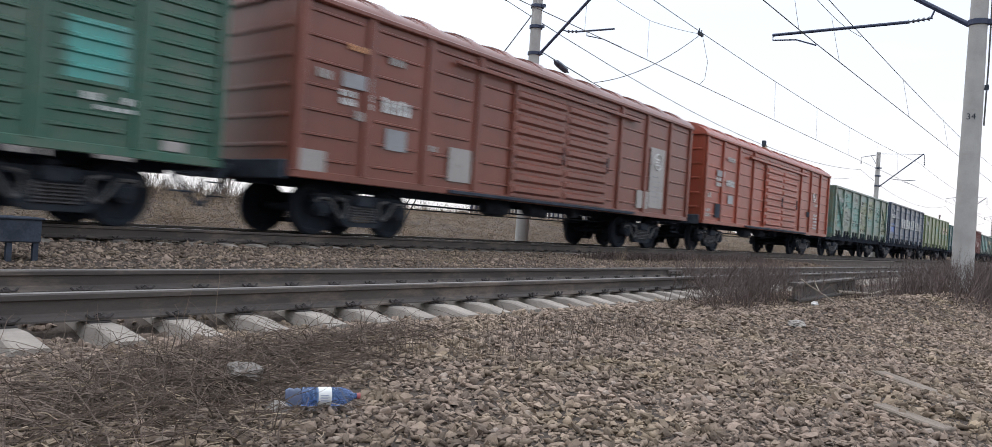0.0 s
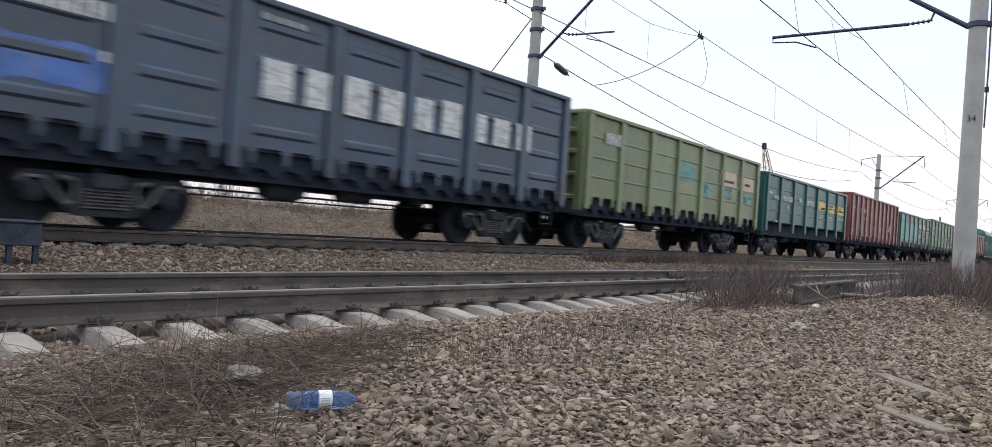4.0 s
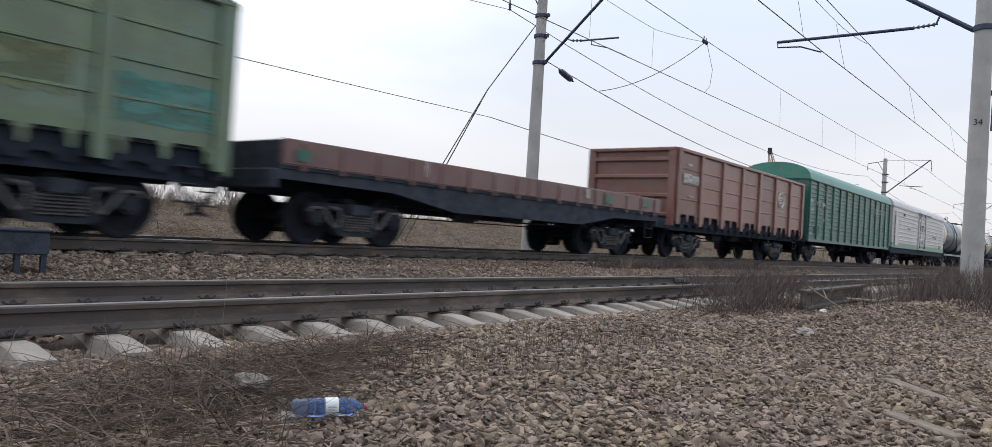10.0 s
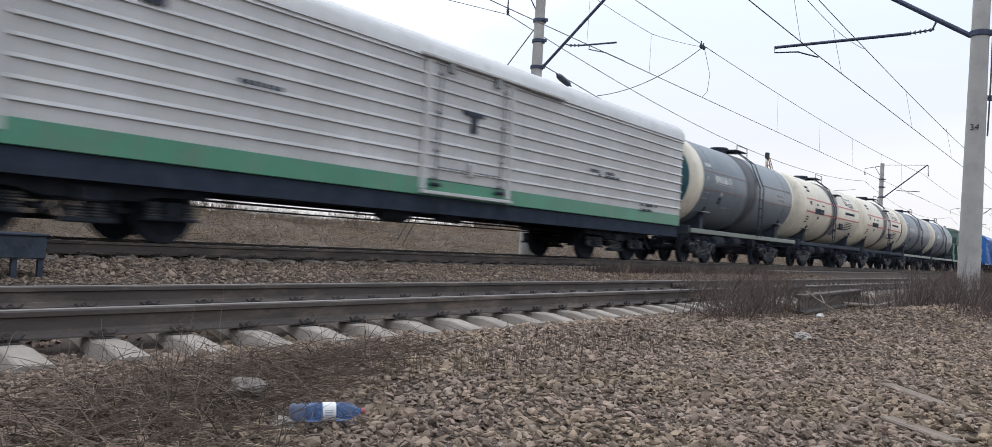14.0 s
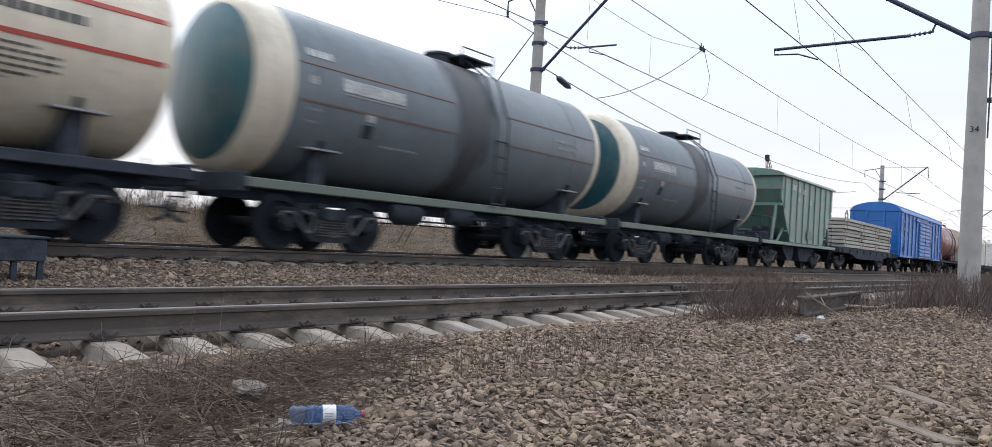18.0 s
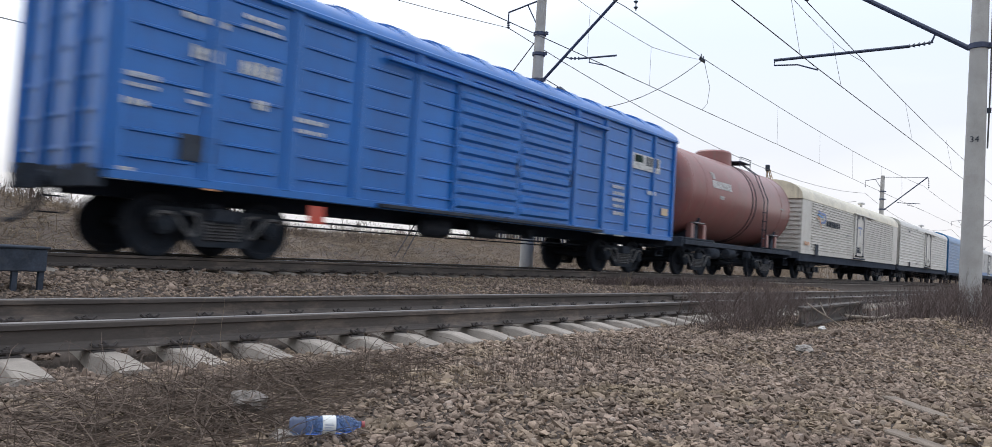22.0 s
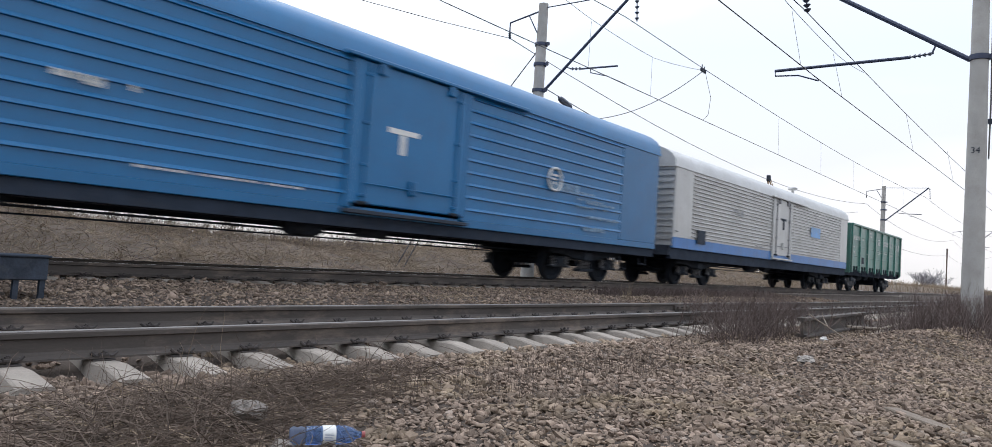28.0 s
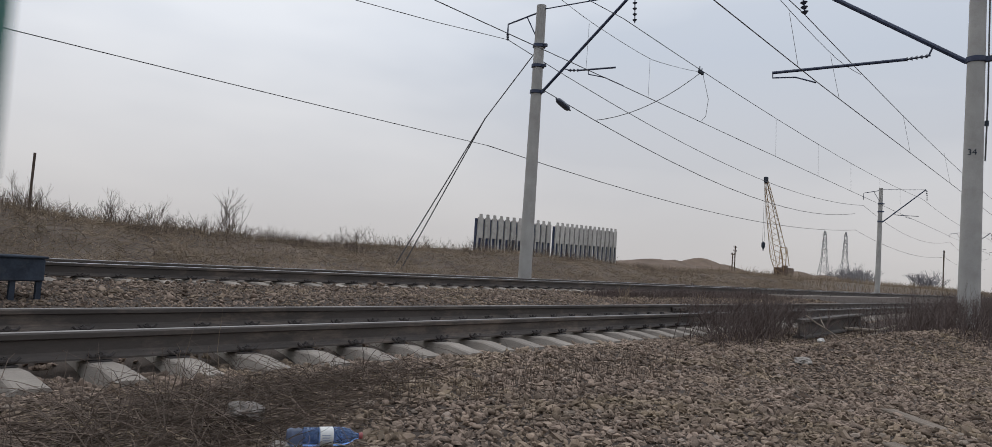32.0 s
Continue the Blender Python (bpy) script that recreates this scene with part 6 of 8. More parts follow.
# ---- writing, plates and paint patches on the wagons ----
P["plate_grey"] = paint("plate_grey", (0.3, 0.31, 0.33))
P["pale_label"] = paint("pale_label", (0.36, 0.335, 0.32))
P["patch_teal"] = paint("patch_teal", (0.07, 0.27, 0.23))
P["sage"] = paint("sage_patch", (0.26, 0.31, 0.27))
P["dull_green"] = paint("dull_green_patch", (0.13, 0.19, 0.14))
P["dull_blue"] = paint("dull_blue_patch", (0.06, 0.08, 0.11))
P["royal"] = paint("royal_blue_patch", (0.05, 0.14, 0.42))
P["faded_yellow"] = paint("faded_yellow_panel", (0.56, 0.46, 0.17))
P["moss"] = paint("moss_patch", (0.14, 0.17, 0.08))
P["red_line"] = paint("red_line", (0.5, 0.06, 0.05))
P["rust_line"] = paint("faded_rust_line", (0.19, 0.115, 0.1))
P["red_lamp"] = paint("red_tail_disc", (0.55, 0.07, 0.04))
INK = {"W": M["white"], "W2": M["white"], "G": P["plate_grey"], "L": P["pale_label"], "D": M["dark"], "T": P["turquoise"], "T2": P["patch_teal"], "S": P["sage"],
       "S2": P["dull_green"], "K": P["olive"], "K2": P["moss"], "D2": P["dull_blue"], "B": P["royal"], "O": P["orange"], "O2": P["red_lamp"], "Y": P["yellow"], "Y2": P["faded_yellow"],
       "C": P["fresh_green"], "R": P["grey_white"]}
INK["W"] = INK["W2"] = ragged(surface("faded_stencil_white", (0.6, 0.61, 0.6), rough=0.65, vary=0.2, coarse=3, bump=0.05), 7.0, 0.6)
INK["N"] = M["white"]
INK["F"] = ragged(paint("faint_blue_grey_lettering", (0.17, 0.31, 0.46)), 6.0, 0.5)
INK["O3"] = paint("tan_panel", (0.5, 0.375, 0.24), chips=0.3)
INK["T3"] = paint("turquoise_panel", (0.065, 0.32, 0.285), chips=0.12)
INK["V"] = paint("sky_blue_sign", (0.06, 0.29, 0.66))
BRUSHED = {k: ragged(INK[k], 1.5, 0.7 if k in ("T", "B") else 0.25) for k in ("T", "T2", "S", "S2", "K", "K2", "D2", "B")}


DOORS = {14: (-1.34, 1.36), 24: (-0.97, 1.15), 25: (-0.85, 1.69), 26: (-0.99, 2.09), 27: (-1.3, 0.93), 2: (-1.9, 2.35), 3: (-1.73, 2.31), 22: (-1.72, 2.59)}


def mk(car, x, z, w, h, ink, n):
    """On the camera's side of wagon number car: a patch (n = 0) or a line of n bars for writing."""
    root = TRAIN[car - 1][0]
    y = -SIDE - (0.05 if car in (14, 24, 25, 26, 27) else 0.041)
    if car in DOORS and DOORS[car][0] - 0.1 < x < DOORS[car][1]:
        y = -SIDE - (0.075 if car == 14 else 0.06)
    if ink == "T3":
        part("painted_panel", boxes((x, x + w, -SIDE - 0.01, -SIDE + 0.004, z, z + h)), INK[ink], root, "bright turquoise painted panel")
    elif n == 0:
        on_door = y < -SIDE - 0.05
        if not on_door and ink in ("T", "T2", "S", "S2", "K", "K2", "D2", "B") and w > 0.3:
            y = -SIDE - (0.05 if car in (14, 24, 25, 26, 27) else 0.006)
            patch(root, x - 0.05, x + w + 0.05, z - 0.04, z + h + 0.04, BRUSHED[ink], y=y)
        else:
            if ink in ("Y", "Y2", "O", "O3") and w > 0.5:
                y = -SIDE - 0.03
            part("plate", boxes((x, x + w, y - 0.003, y + 0.003, z, z + h)), INK[ink], root)
    else:
        marks(root, x, z, w, h, INK[ink], n, y - 0.003)


def painted_field(car, x, z, w, h, ink, low=1.1, eave=3.82, bars=13):
    """Paint that follows the pressed ridges of a boxcar's side."""
    zz = [low + 0.2 + (eave - low - 0.4) * k / (bars - 1) for k in range(bars)]
    bm = ridged(w, z, z + h, [(q, 0.038) for q in zz if z + 0.05 < q < z + h - 0.05], 0.02, 0.035, 0.004)
    for v in bm.verts:
        v.co += Vector((x, -SIDE - 0.006, 0))
    part("paint_patch", bm, INK[ink], TRAIN[car - 1][0], "turquoise painted field")


painted_field(1, 5.48, 1.85, 0.82, 0.86, "T3")
mk(1, 5.71, 1.66, 0.78, 0.11, "W", 6)
mk(1, 5.88, 1.55, 0.71, 0.06, "W", 5)
mk(1, 6.80, 1.12, 0.33, 0.14, "L", 0)
mk(1, 4.84, 0.88, 0.54, 0.09, "L", 6)
mk(1, 5.92, 0.91, 0.50, 0.10, "L", 5)
mk(2, -6.78, 2.62, 0.70, 0.26, "G", 0)
mk(2, -6.81, 2.46, 0.78, 0.12, "W", 6)
mk(2, -6.80, 2.31, 0.78, 0.12, "W", 6)
mk(2, -5.82, 2.32, 0.77, 0.28, "W", 5)
mk(2, -5.69, 1.65, 0.54, 0.39, "G", 0)
mk(2, -7.59, 1.08, 0.56, 0.37, "L", 0)
mk(2, -3.93, 1.23, 0.70, 0.69, "L", 0)
mk(2, -6.68, 3.28, 0.48, 0.11, "O", 5)
mk(2, -7.32, 2.68, 0.34, 0.16, "L", 3)
mk(2, -6.44, 2.08, 0.23, 0.17, "L", 2)
mk(2, -5.70, 3.22, 0.41, 0.14, "L", 4)
mk(2, 4.92, 1.24, 0.93, 1.79, "L", 0)
mk(2, 4.19, 1.19, 0.70, 0.51, "L", 0)
mk(2, -4.63, 1.76, 0.37, 0.12, "L", 3)
mk(3, -6.68, 2.66, 0.71, 0.21, "G", 0)
mk(3, -6.73, 2.49, 0.74, 0.14, "W", 6)
mk(3, -6.72, 2.31, 0.74, 0.14, "W", 6)
mk(3, -5.77, 2.38, 0.79, 0.24, "W", 7)
mk(3, -5.55, 1.76, 0.46, 0.30, "G", 0)
mk(3, -7.59, 1.38, 0.49, 0.11, "L", 4)
mk(3, -7.58, 1.21, 0.49, 0.13, "L", 4)
mk(3, -6.69, 1.21, 0.65, 0.48, "D", 0)
mk(3, -7.61, 1.87, 0.53, 0.17, "L", 5)
mk(3, -5.75, 3.27, 0.70, 0.17, "L", 5)
mk(3, 5.22, 2.33, 0.63, 0.11, "W", 5)
mk(3, 5.21, 1.87, 0.62, 0.10, "W", 4)
mk(3, 5.22, 1.72, 0.63, 0.09, "W", 4)
mk(3, 5.24, 1.57, 0.63, 0.09, "W", 4)
mk(3, 5.25, 1.41, 0.63, 0.09, "W", 4)
mk(3, 5.27, 1.26, 0.63, 0.09, "W", 4)
mk(3, 4.17, 0.94, 0.78, 0.12, "L", 0)
mk(3, 4.16, 1.79, 0.39, 0.23, "D", 0)
mk(4, -5.61, 2.88, 1.13, 0.25, "W", 8)
mk(4, -6.37, 2.57, 0.31, 0.11, "W", 3)
mk(4, -4.87, 2.53, 0.25, 0.13, "W", 2)
mk(4, -5.46, 1.64, 1.06, 1.06, "T2", 0)
mk(4, -4.07, 2.70, 1.19, 0.70, "T2", 0)
mk(4, -2.27, 1.62, 1.24, 1.14, "T2", 0)
mk(4, -3.98, 1.74, 1.21, 0.73, "S", 0)
mk(4, 2.68, 2.26, 1.48, 0.82, "T2", 0)
mk(4, 1.12, 1.93, 1.12, 0.34, "T2", 0)
mk(4, -6.39, 1.15, 0.58, 1.31, "K", 0)
mk(4, -0.61, 1.56, 1.31, 1.64, "K", 0)
mk(4, 1.07, 2.39, 1.29, 0.98, "K", 0)
mk(4, 4.59, 1.60, 1.75, 1.53, "K", 0)
mk(4, -2.11, 3.16, 0.71, 0.26, "S", 0)
mk(5, -5.87, 2.76, 1.28, 0.26, "W", 8)
mk(5, -5.89, 1.87, 1.32, 0.49, "B", 0)
mk(5, -4.76, 2.22, 0.27, 0.16, "W", 1)
mk(5, -5.33, 3.17, 0.48, 0.10, "W", 3)
mk(5, -2.34, 2.19, 7.47, 0.70, "W2", 9)
mk(5, -2.41, 3.41, 0.89, 0.11, "G", 4)
mk(6, 2.55, 2.46, 1.5, 0.5, "O3", 0)
mk(6, 4.38, 2.42, 1.5, 0.5, "O3", 0)
mk(6, 1.06, 2.01, 0.94, 0.33, "T2", 0)
mk(6, 2.91, 2.07, 0.79, 0.29, "T2", 0)
mk(6, 4.41, 2.02, 1.38, 0.30, "T2", 0)
mk(6, 2.62, 2.58, 1.40, 0.09, "D", 9)
mk(6, 4.42, 2.61, 1.28, 0.10, "D", 7)
mk(6, -0.23, 2.47, 0.66, 0.25, "T2", 0)
mk(6, -5.48, 2.86, 1.10, 0.34, "W", 5)
mk(6, -0.82, 2.40, 1.03, 0.48, "T", 0)
mk(7, 0.93, 2.32, 1.39, 0.41, "Y", 0)
mk(7, 2.62, 2.30, 1.43, 0.39, "Y", 0)
mk(7, 4.35, 2.29, 1.49, 0.41, "Y", 0)
mk(7, 1.57, 2.37, 0.72, 0.11, "D", 4)
mk(7, 2.79, 2.57, 1.12, 0.10, "D", 6)
mk(7, 4.46, 2.56, 0.85, 0.09, "D", 5)
mk(7, 2.85, 2.45, 1.07, 0.06, "D", 7)
mk(7, 4.56, 2.43, 1.16, 0.09, "D", 6)
mk(7, -4.23, 2.40, 1.32, 0.23, "W", 8)
mk(7, -5.98, 2.57, 0.32, 0.12, "W", 3)
mk(7, -5.40, 2.42, 0.59, 0.12, "W", 5)
mk(7, -5.26, 1.44, 0.48, 0.09, "W", 5)
mk(7, -3.57, 2.09, 0.18, 0.12, "W", 1)
mk(7, 1.29, 2.04, 0.63, 0.08, "W", 5)
mk(7, 1.41, 1.92, 0.49, 0.07, "W", 4)
mk(7, 2.97, 2.02, 0.62, 0.07, "W", 5)
mk(7, 3.06, 1.88, 0.50, 0.07, "W", 3)
mk(7, 4.66, 2.04, 1.17, 0.08, "W", 6)
mk(7, -2.04, 2.50, 0.44, 0.14, "W", 3)
mk(7, -0.72, 2.43, 1.19, 0.24, "W", 5)
mk(8, -6.16, 2.88, 0.56, 0.09, "W", 5)
mk(8, -6.15, 2.71, 0.36, 0.10, "W", 3)
mk(8, -4.27, 2.73, 0.60, 0.24, "W", 4)
mk(8, -3.47, 2.73, 0.68, 0.26, "W", 5)
mk(8, -3.29, 2.35, 0.28, 0.11, "W", 2)
mk(8, -6.24, 1.67, 0.73, 0.06, "W", 8)
mk(8, -1.56, 2.74, 0.22, 0.07, "W", 2)
mk(8, -0.88, 1.88, 0.59, 0.07, "W", 5)
mk(8, 0.94, 1.93, 0.40, 0.12, "W", 3)
mk(8, 0.95, 1.77, 0.40, 0.12, "W", 3)
mk(8, 1.76, 2.73, 0.26, 0.13, "W", 2)
mk(8, -4.24, 1.76, 0.45, 0.35, "T2", 0)
mk(8, 3.31, 1.90, 0.55, 0.09, "W", 4)
mk(8, -6.30, 1.50, 0.18, 0.06, "W", 2)
mk(9, -5.95, 1.6, 1.45, 1.7, "T3", 0)
mk(9, -4.24, 1.6, 1.5, 1.18, "T3", 0)
mk(9, -2.5, 1.6, 1.5, 1.2, "T3", 0)
mk(9, -0.75, 1.6, 1.5, 1.2, "T3", 0)
mk(9, 4.36, 1.93, 1.5, 0.4, "T3", 0)
mk(9, 5.19, 2.95, 0.6, 0.3, "T3", 0)
mk(9, 5.95, 1.3, 0.25, 0.6, "T3", 0)
mk(9, -6.1, 1.2, 0.22, 0.5, "T3", 0)
mk(9, 0.84, 2.41, 1.34, 0.43, "Y2", 0)
mk(9, 2.54, 2.40, 1.35, 0.43, "Y2", 0)
mk(9, 4.31, 2.40, 1.41, 0.34, "Y2", 0)
mk(9, 1.10, 2.45, 0.74, 0.12, "D", 4)
mk(9, 2.75, 2.44, 0.88, 0.10, "D", 4)
mk(9, 4.43, 2.47, 1.12, 0.14, "D", 5)
mk(9, 0.89, 1.58, 1.36, 0.71, "K2", 0)
mk(9, 2.58, 1.57, 1.37, 0.71, "K2", 0)
mk(9, -4.31, 2.55, 1.27, 0.08, "W", 9)
mk(9, -4.26, 2.39, 0.95, 0.06, "W", 7)
mk(9, 0.98, 1.98, 0.81, 0.07, "W", 5)
mk(9, 1.03, 1.82, 0.61, 0.06, "W", 4)
mk(9, -4.33, 1.57, 0.39, 0.38, "D2", 0)
mk(10, -5.92, 2.80, 1.17, 0.18, "W", 9)
mk(10, -5.91, 1.94, 0.34, 0.06, "W", 4)
mk(10, -5.91, 1.84, 0.34, 0.05, "W", 4)
mk(10, -5.91, 2.09, 1.31, 0.70, "S2", 0)
mk(10, -4.15, 3.02, 1.35, 0.53, "T2", 0)
mk(10, -0.69, 1.59, 1.36, 0.73, "T2", 0)
mk(10, -4.19, 1.58, 0.57, 0.30, "D2", 0)
mk(10, 4.48, 1.69, 1.66, 0.54, "T2", 0)
mk(10, -2.25, 2.90, 0.35, 0.21, "W", 2)
mk(10, 1.16, 2.07, 1.10, 0.14, "Y2", 4)
mk(10, 2.97, 1.89, 1.19, 0.49, "K", 0)
mk(11, -6.46, 1.39, 0.26, 0.19, "C", 0)
mk(11, 3.4, 1.40, 0.33, 0.26, "C", 0)
mk(11, 5.50, 1.44, 0.37, 0.23, "C", 0)
mk(11, 2.45, 1.46, 0.12, 0.24, "W", 0)
mk(12, -5.94, 2.41, 1.57, 0.30, "W", 8)
mk(12, -5.61, 2.95, 0.24, 0.09, "W", 2)
mk(12, 2.86, 2.02, 0.91, 0.09, "L", 6)
mk(12, -5.46, 1.96, 0.29, 0.08, "L", 4)
mk(13, -7.34, 2.72, 0.67, 0.15, "W", 5)
mk(13, -6.45, 2.69, 0.72, 0.16, "W", 5)
mk(13, -7.48, 1.34, 0.61, 0.37, "D", 0)
mk(13, -8.39, 2.79, 0.50, 0.12, "W", 5)
mk(13, -8.34, 2.60, 0.47, 0.06, "W", 5)
mk(13, -8.35, 2.40, 0.50, 0.05, "W", 5)
mk(13, -5.07, 1.75, 0.30, 0.10, "W", 3)
mk(13, -6.20, 1.96, 0.20, 0.15, "W", 2)
mk(13, 4.3, 3.15, 0.83, 0.12, "S", 5)
mk(13, 4.35, 2.98, 0.68, 0.1, "S", 4)
mk(13, 5.36, 3.16, 0.84, 0.12, "S", 5)
mk(13, 5.41, 2.99, 0.69, 0.1, "S", 4)
mk(13, 6.43, 3.17, 0.85, 0.12, "S", 5)
mk(13, 6.48, 3.00, 0.70, 0.1, "S", 4)
mk(13, -8.18, 1.28, 0.20, 0.14, "L", 2)
mk(13, -8.43, 1.01, 0.19, 0.09, "L", 0)
mk(14, -9.63, 1.33, 1.10, 2.12, "R", 0)
mk(14, -7.01, 3.33, 0.37, 0.19, "D", 0)
mk(14, -5.43, 2.52, 0.81, 0.08, "D", 7)
mk(14, -0.31, 2.91, 0.69, 0.09, "D", 0)
mk(14, -0.04, 2.56, 0.19, 0.36, "D", 0)
mk(14, 4.79, 2.29, 1.26, 0.08, "D", 8)
mk(14, 5.18, 2.20, 1.18, 0.07, "D", 7)
mk(14, 7.61, 1.61, 1.06, 0.08, "D", 7)
mk(14, 7.62, 1.46, 0.70, 0.08, "D", 5)
mk(22, -8.46, 3.76, 0.68, 0.14, "W", 6)
mk(22, -7.43, 2.91, 0.49, 0.21, "W", 4)
mk(22, -6.64, 2.86, 0.70, 0.23, "W", 5)
mk(22, -8.40, 2.45, 0.55, 0.08, "W", 6)
mk(22, -8.39, 2.32, 0.52, 0.06, "W", 6)
mk(22, -8.37, 2.07, 0.37, 0.10, "W", 3)
mk(22, -7.44, 2.38, 0.48, 0.06, "W", 5)
mk(22, -7.43, 2.24, 0.41, 0.06, "W", 4)
mk(22, -5.71, 2.30, 0.77, 0.08, "W", 6)
mk(22, -5.69, 2.13, 0.73, 0.07, "W", 6)
mk(22, -7.60, 3.45, 0.76, 0.10, "W", 5)
mk(22, -6.63, 3.71, 0.69, 0.08, "W", 5)
mk(22, -6.61, 3.56, 0.70, 0.07, "W", 5)
mk(22, -7.52, 1.42, 0.54, 0.38, "D", 0)
mk(22, -6.36, 2.36, 0.27, 0.16, "W", 2)
mk(22, -8.48, 1.04, 0.33, 0.18, "W", 0)
mk(22, -7.12, 1.02, 0.24, 0.13, "O", 0)
mk(22, -5.2, 0.66, 0.32, 0.3, "O2", 0)
mk(22, 5.74, 2.99, 1.70, 0.44, "W", 0)
mk(22, 6.57, 3.14, 0.81, 0.28, "D", 4)
mk(22, 5.87, 3.19, 0.50, 0.20, "C", 0)
mk(22, 4.74, 2.31, 0.63, 0.09, "W", 4)
mk(22, 4.76, 2.14, 0.63, 0.09, "W", 4)
mk(22, 4.77, 1.96, 0.63, 0.09, "W", 4)
mk(22, 4.79, 1.79, 0.63, 0.09, "W", 4)
mk(22, 4.81, 1.59, 0.63, 0.10, "W", 4)
mk(22, 7.69, 1.79, 0.42, 0.21, "O3", 0)
mk(22, 3.82, 1.02, 0.62, 0.10, "W", 4)
mk(22, 4.94, 1.01, 0.56, 0.12, "W", 3)
mk(22, 6.73, 2.32, 0.60, 0.13, "W", 3)
mk(24, -6.56, 2.61, 2.60, 0.28, "D", 8)
mk(24, -9.91, 1.55, 0.73, 0.17, "O", 5)
mk(24, -8.25, 1.11, 0.49, 0.55, "D", 0)
mk(24, -0.33, 2.88, 0.86, 0.11, "B", 0)
mk(24, 0.03, 2.5, 0.13, 0.31, "B", 0)
mk(24, -0.39, 1.54, 0.83, 0.31, "D", 0)
mk(24, -2.59, 2.35, 1.06, 0.06, "G", 6)
mk(25, -7.01, 1.15, 0.42, 0.33, "D", 0)
mk(25, -7.59, 3.55, 0.58, 0.11, "D", 4)
mk(25, -4.22, 1.33, 0.78, 0.19, "L", 0)
mk(25, -4.92, 3.87, 0.89, 0.09, "G", 5)
mk(26, -5.82, 2.36, 1.10, 0.10, "W", 10)
mk(26, -5.44, 2.32, 0.27, 0.07, "W", 4)
mk(26, -0.13, 2.63, 0.79, 0.10, "N", 0)
mk(26, 0.17, 2.25, 0.15, 0.376, "N", 0)
mk(26, 5.16, 2.19, 1.32, 0.23, "F", 6)
mk(26, -4.70, 1.35, 2.79, 0.04, "W", 24)
mk(26, 6.74, 1.31, 1.10, 0.11, "F", 6)
mk(26, 6.87, 1.63, 1.62, 0.08, "F", 8)
mk(26, 6.83, 2.00, 1.44, 0.06, "F", 7)
mk(26, 6.37, 2.22, 0.81, 0.06, "F", 7)
mk(26, 6.39, 2.06, 1.24, 0.05, "F", 9)
mk(26, 6.33, 1.88, 1.50, 0.05, "F", 10)
mk(27, -8.60, 1.38, 0.66, 0.45, "D", 0)
mk(27, -5.66, 2.71, 1.11, 0.11, "G", 7)
mk(27, -5.29, 2.60, 0.75, 0.10, "G", 5)
mk(27, -0.44, 2.83, 0.71, 0.09, "D", 0)
mk(27, -0.16, 2.45, 0.20, 0.38, "D", 0)
mk(27, 3.8, 2.42, 1.45, 0.46, "V", 0)
mk(27, -10.28, 1.67, 0.22, 0.03, "D", 0)
mk(27, -3.26, 1.56, 1.04, 0.08, "G", 7)
mk(28, -6.00, 2.81, 1.45, 0.23, "W", 8)
mk(28, -6.00, 2.39, 0.31, 0.05, "W", 4)
mk(28, -5.98, 2.15, 0.29, 0.05, "W", 4)
mk(28, -5.97, 2.07, 0.35, 0.04, "W", 5)
mk(28, -4.72, 2.50, 0.24, 0.11, "W", 2)
mk(28, -4.18, 1.56, 0.50, 0.35, "D", 0)
mk(28, -0.34, 3.07, 0.48, 0.07, "W", 2)
mk(28, -0.32, 2.80, 0.49, 0.22, "W", 2)
mk(28, 0.96, 2.82, 1.40, 0.30, "W", 7)
mk(28, 2.62, 2.80, 1.07, 0.34, "W", 5)
mk(28, 4.37, 2.71, 1.37, 0.40, "W", 7)
mk(28, -2.40, 3.32, 0.32, 0.09, "W", 2)
mk(28, -2.44, 3.16, 0.52, 0.06, "W", 5)
mk(28, -4.12, 2.85, 0.26, 0.08, "W", 2)
mk(28, -0.61, 2.45, 1.16, 0.05, "W", 10)
mk(28, -0.60, 2.34, 1.16, 0.05, "W", 10)
mk(28, -0.59, 2.24, 0.73, 0.05, "W", 7)
mk(28, 1.02, 2.46, 1.18, 0.05, "W", 9)
mk(28, 1.03, 2.35, 1.07, 0.05, "W", 9)
mk(28, 2.88, 2.29, 0.93, 0.07, "W", 5)
mk(28, -3.13, 2.11, 0.35, 0.06, "W", 4)


for k in range(6):
    mk(2, 5.05, 1.4 + k * 0.15, 0.66, 0.05, "G", 6)
# round emblems
for car, x, z, r in ((2, 5.38, 2.62, 0.28), (3, 5.2, 2.75, 0.22), (26, 5.35, 2.45, 0.32), (8, 3.83, 2.05, 0.2), (12, 3.37, 2.52, 0.34)):
    bm = bmesh.new()
    pipe(bm, [(x + r * 0.85 * math.cos(a), -SIDE - 0.05, z + r * 0.85 * math.sin(a)) for a in [2 * math.pi * k / 20 for k in range(21)]], r * 0.09, 5)
    for dz in (-0.3, 0.0, 0.3):
        box(bm, x - r * 0.45, x + r * (0.45 if dz else 0.2), -SIDE - 0.054, -SIDE - 0.047, z + r * dz - r * 0.08, z + r * dz + r * 0.08)
    part("emblem", bm, M["white"], TRAIN[car - 1][0], "round white emblem")


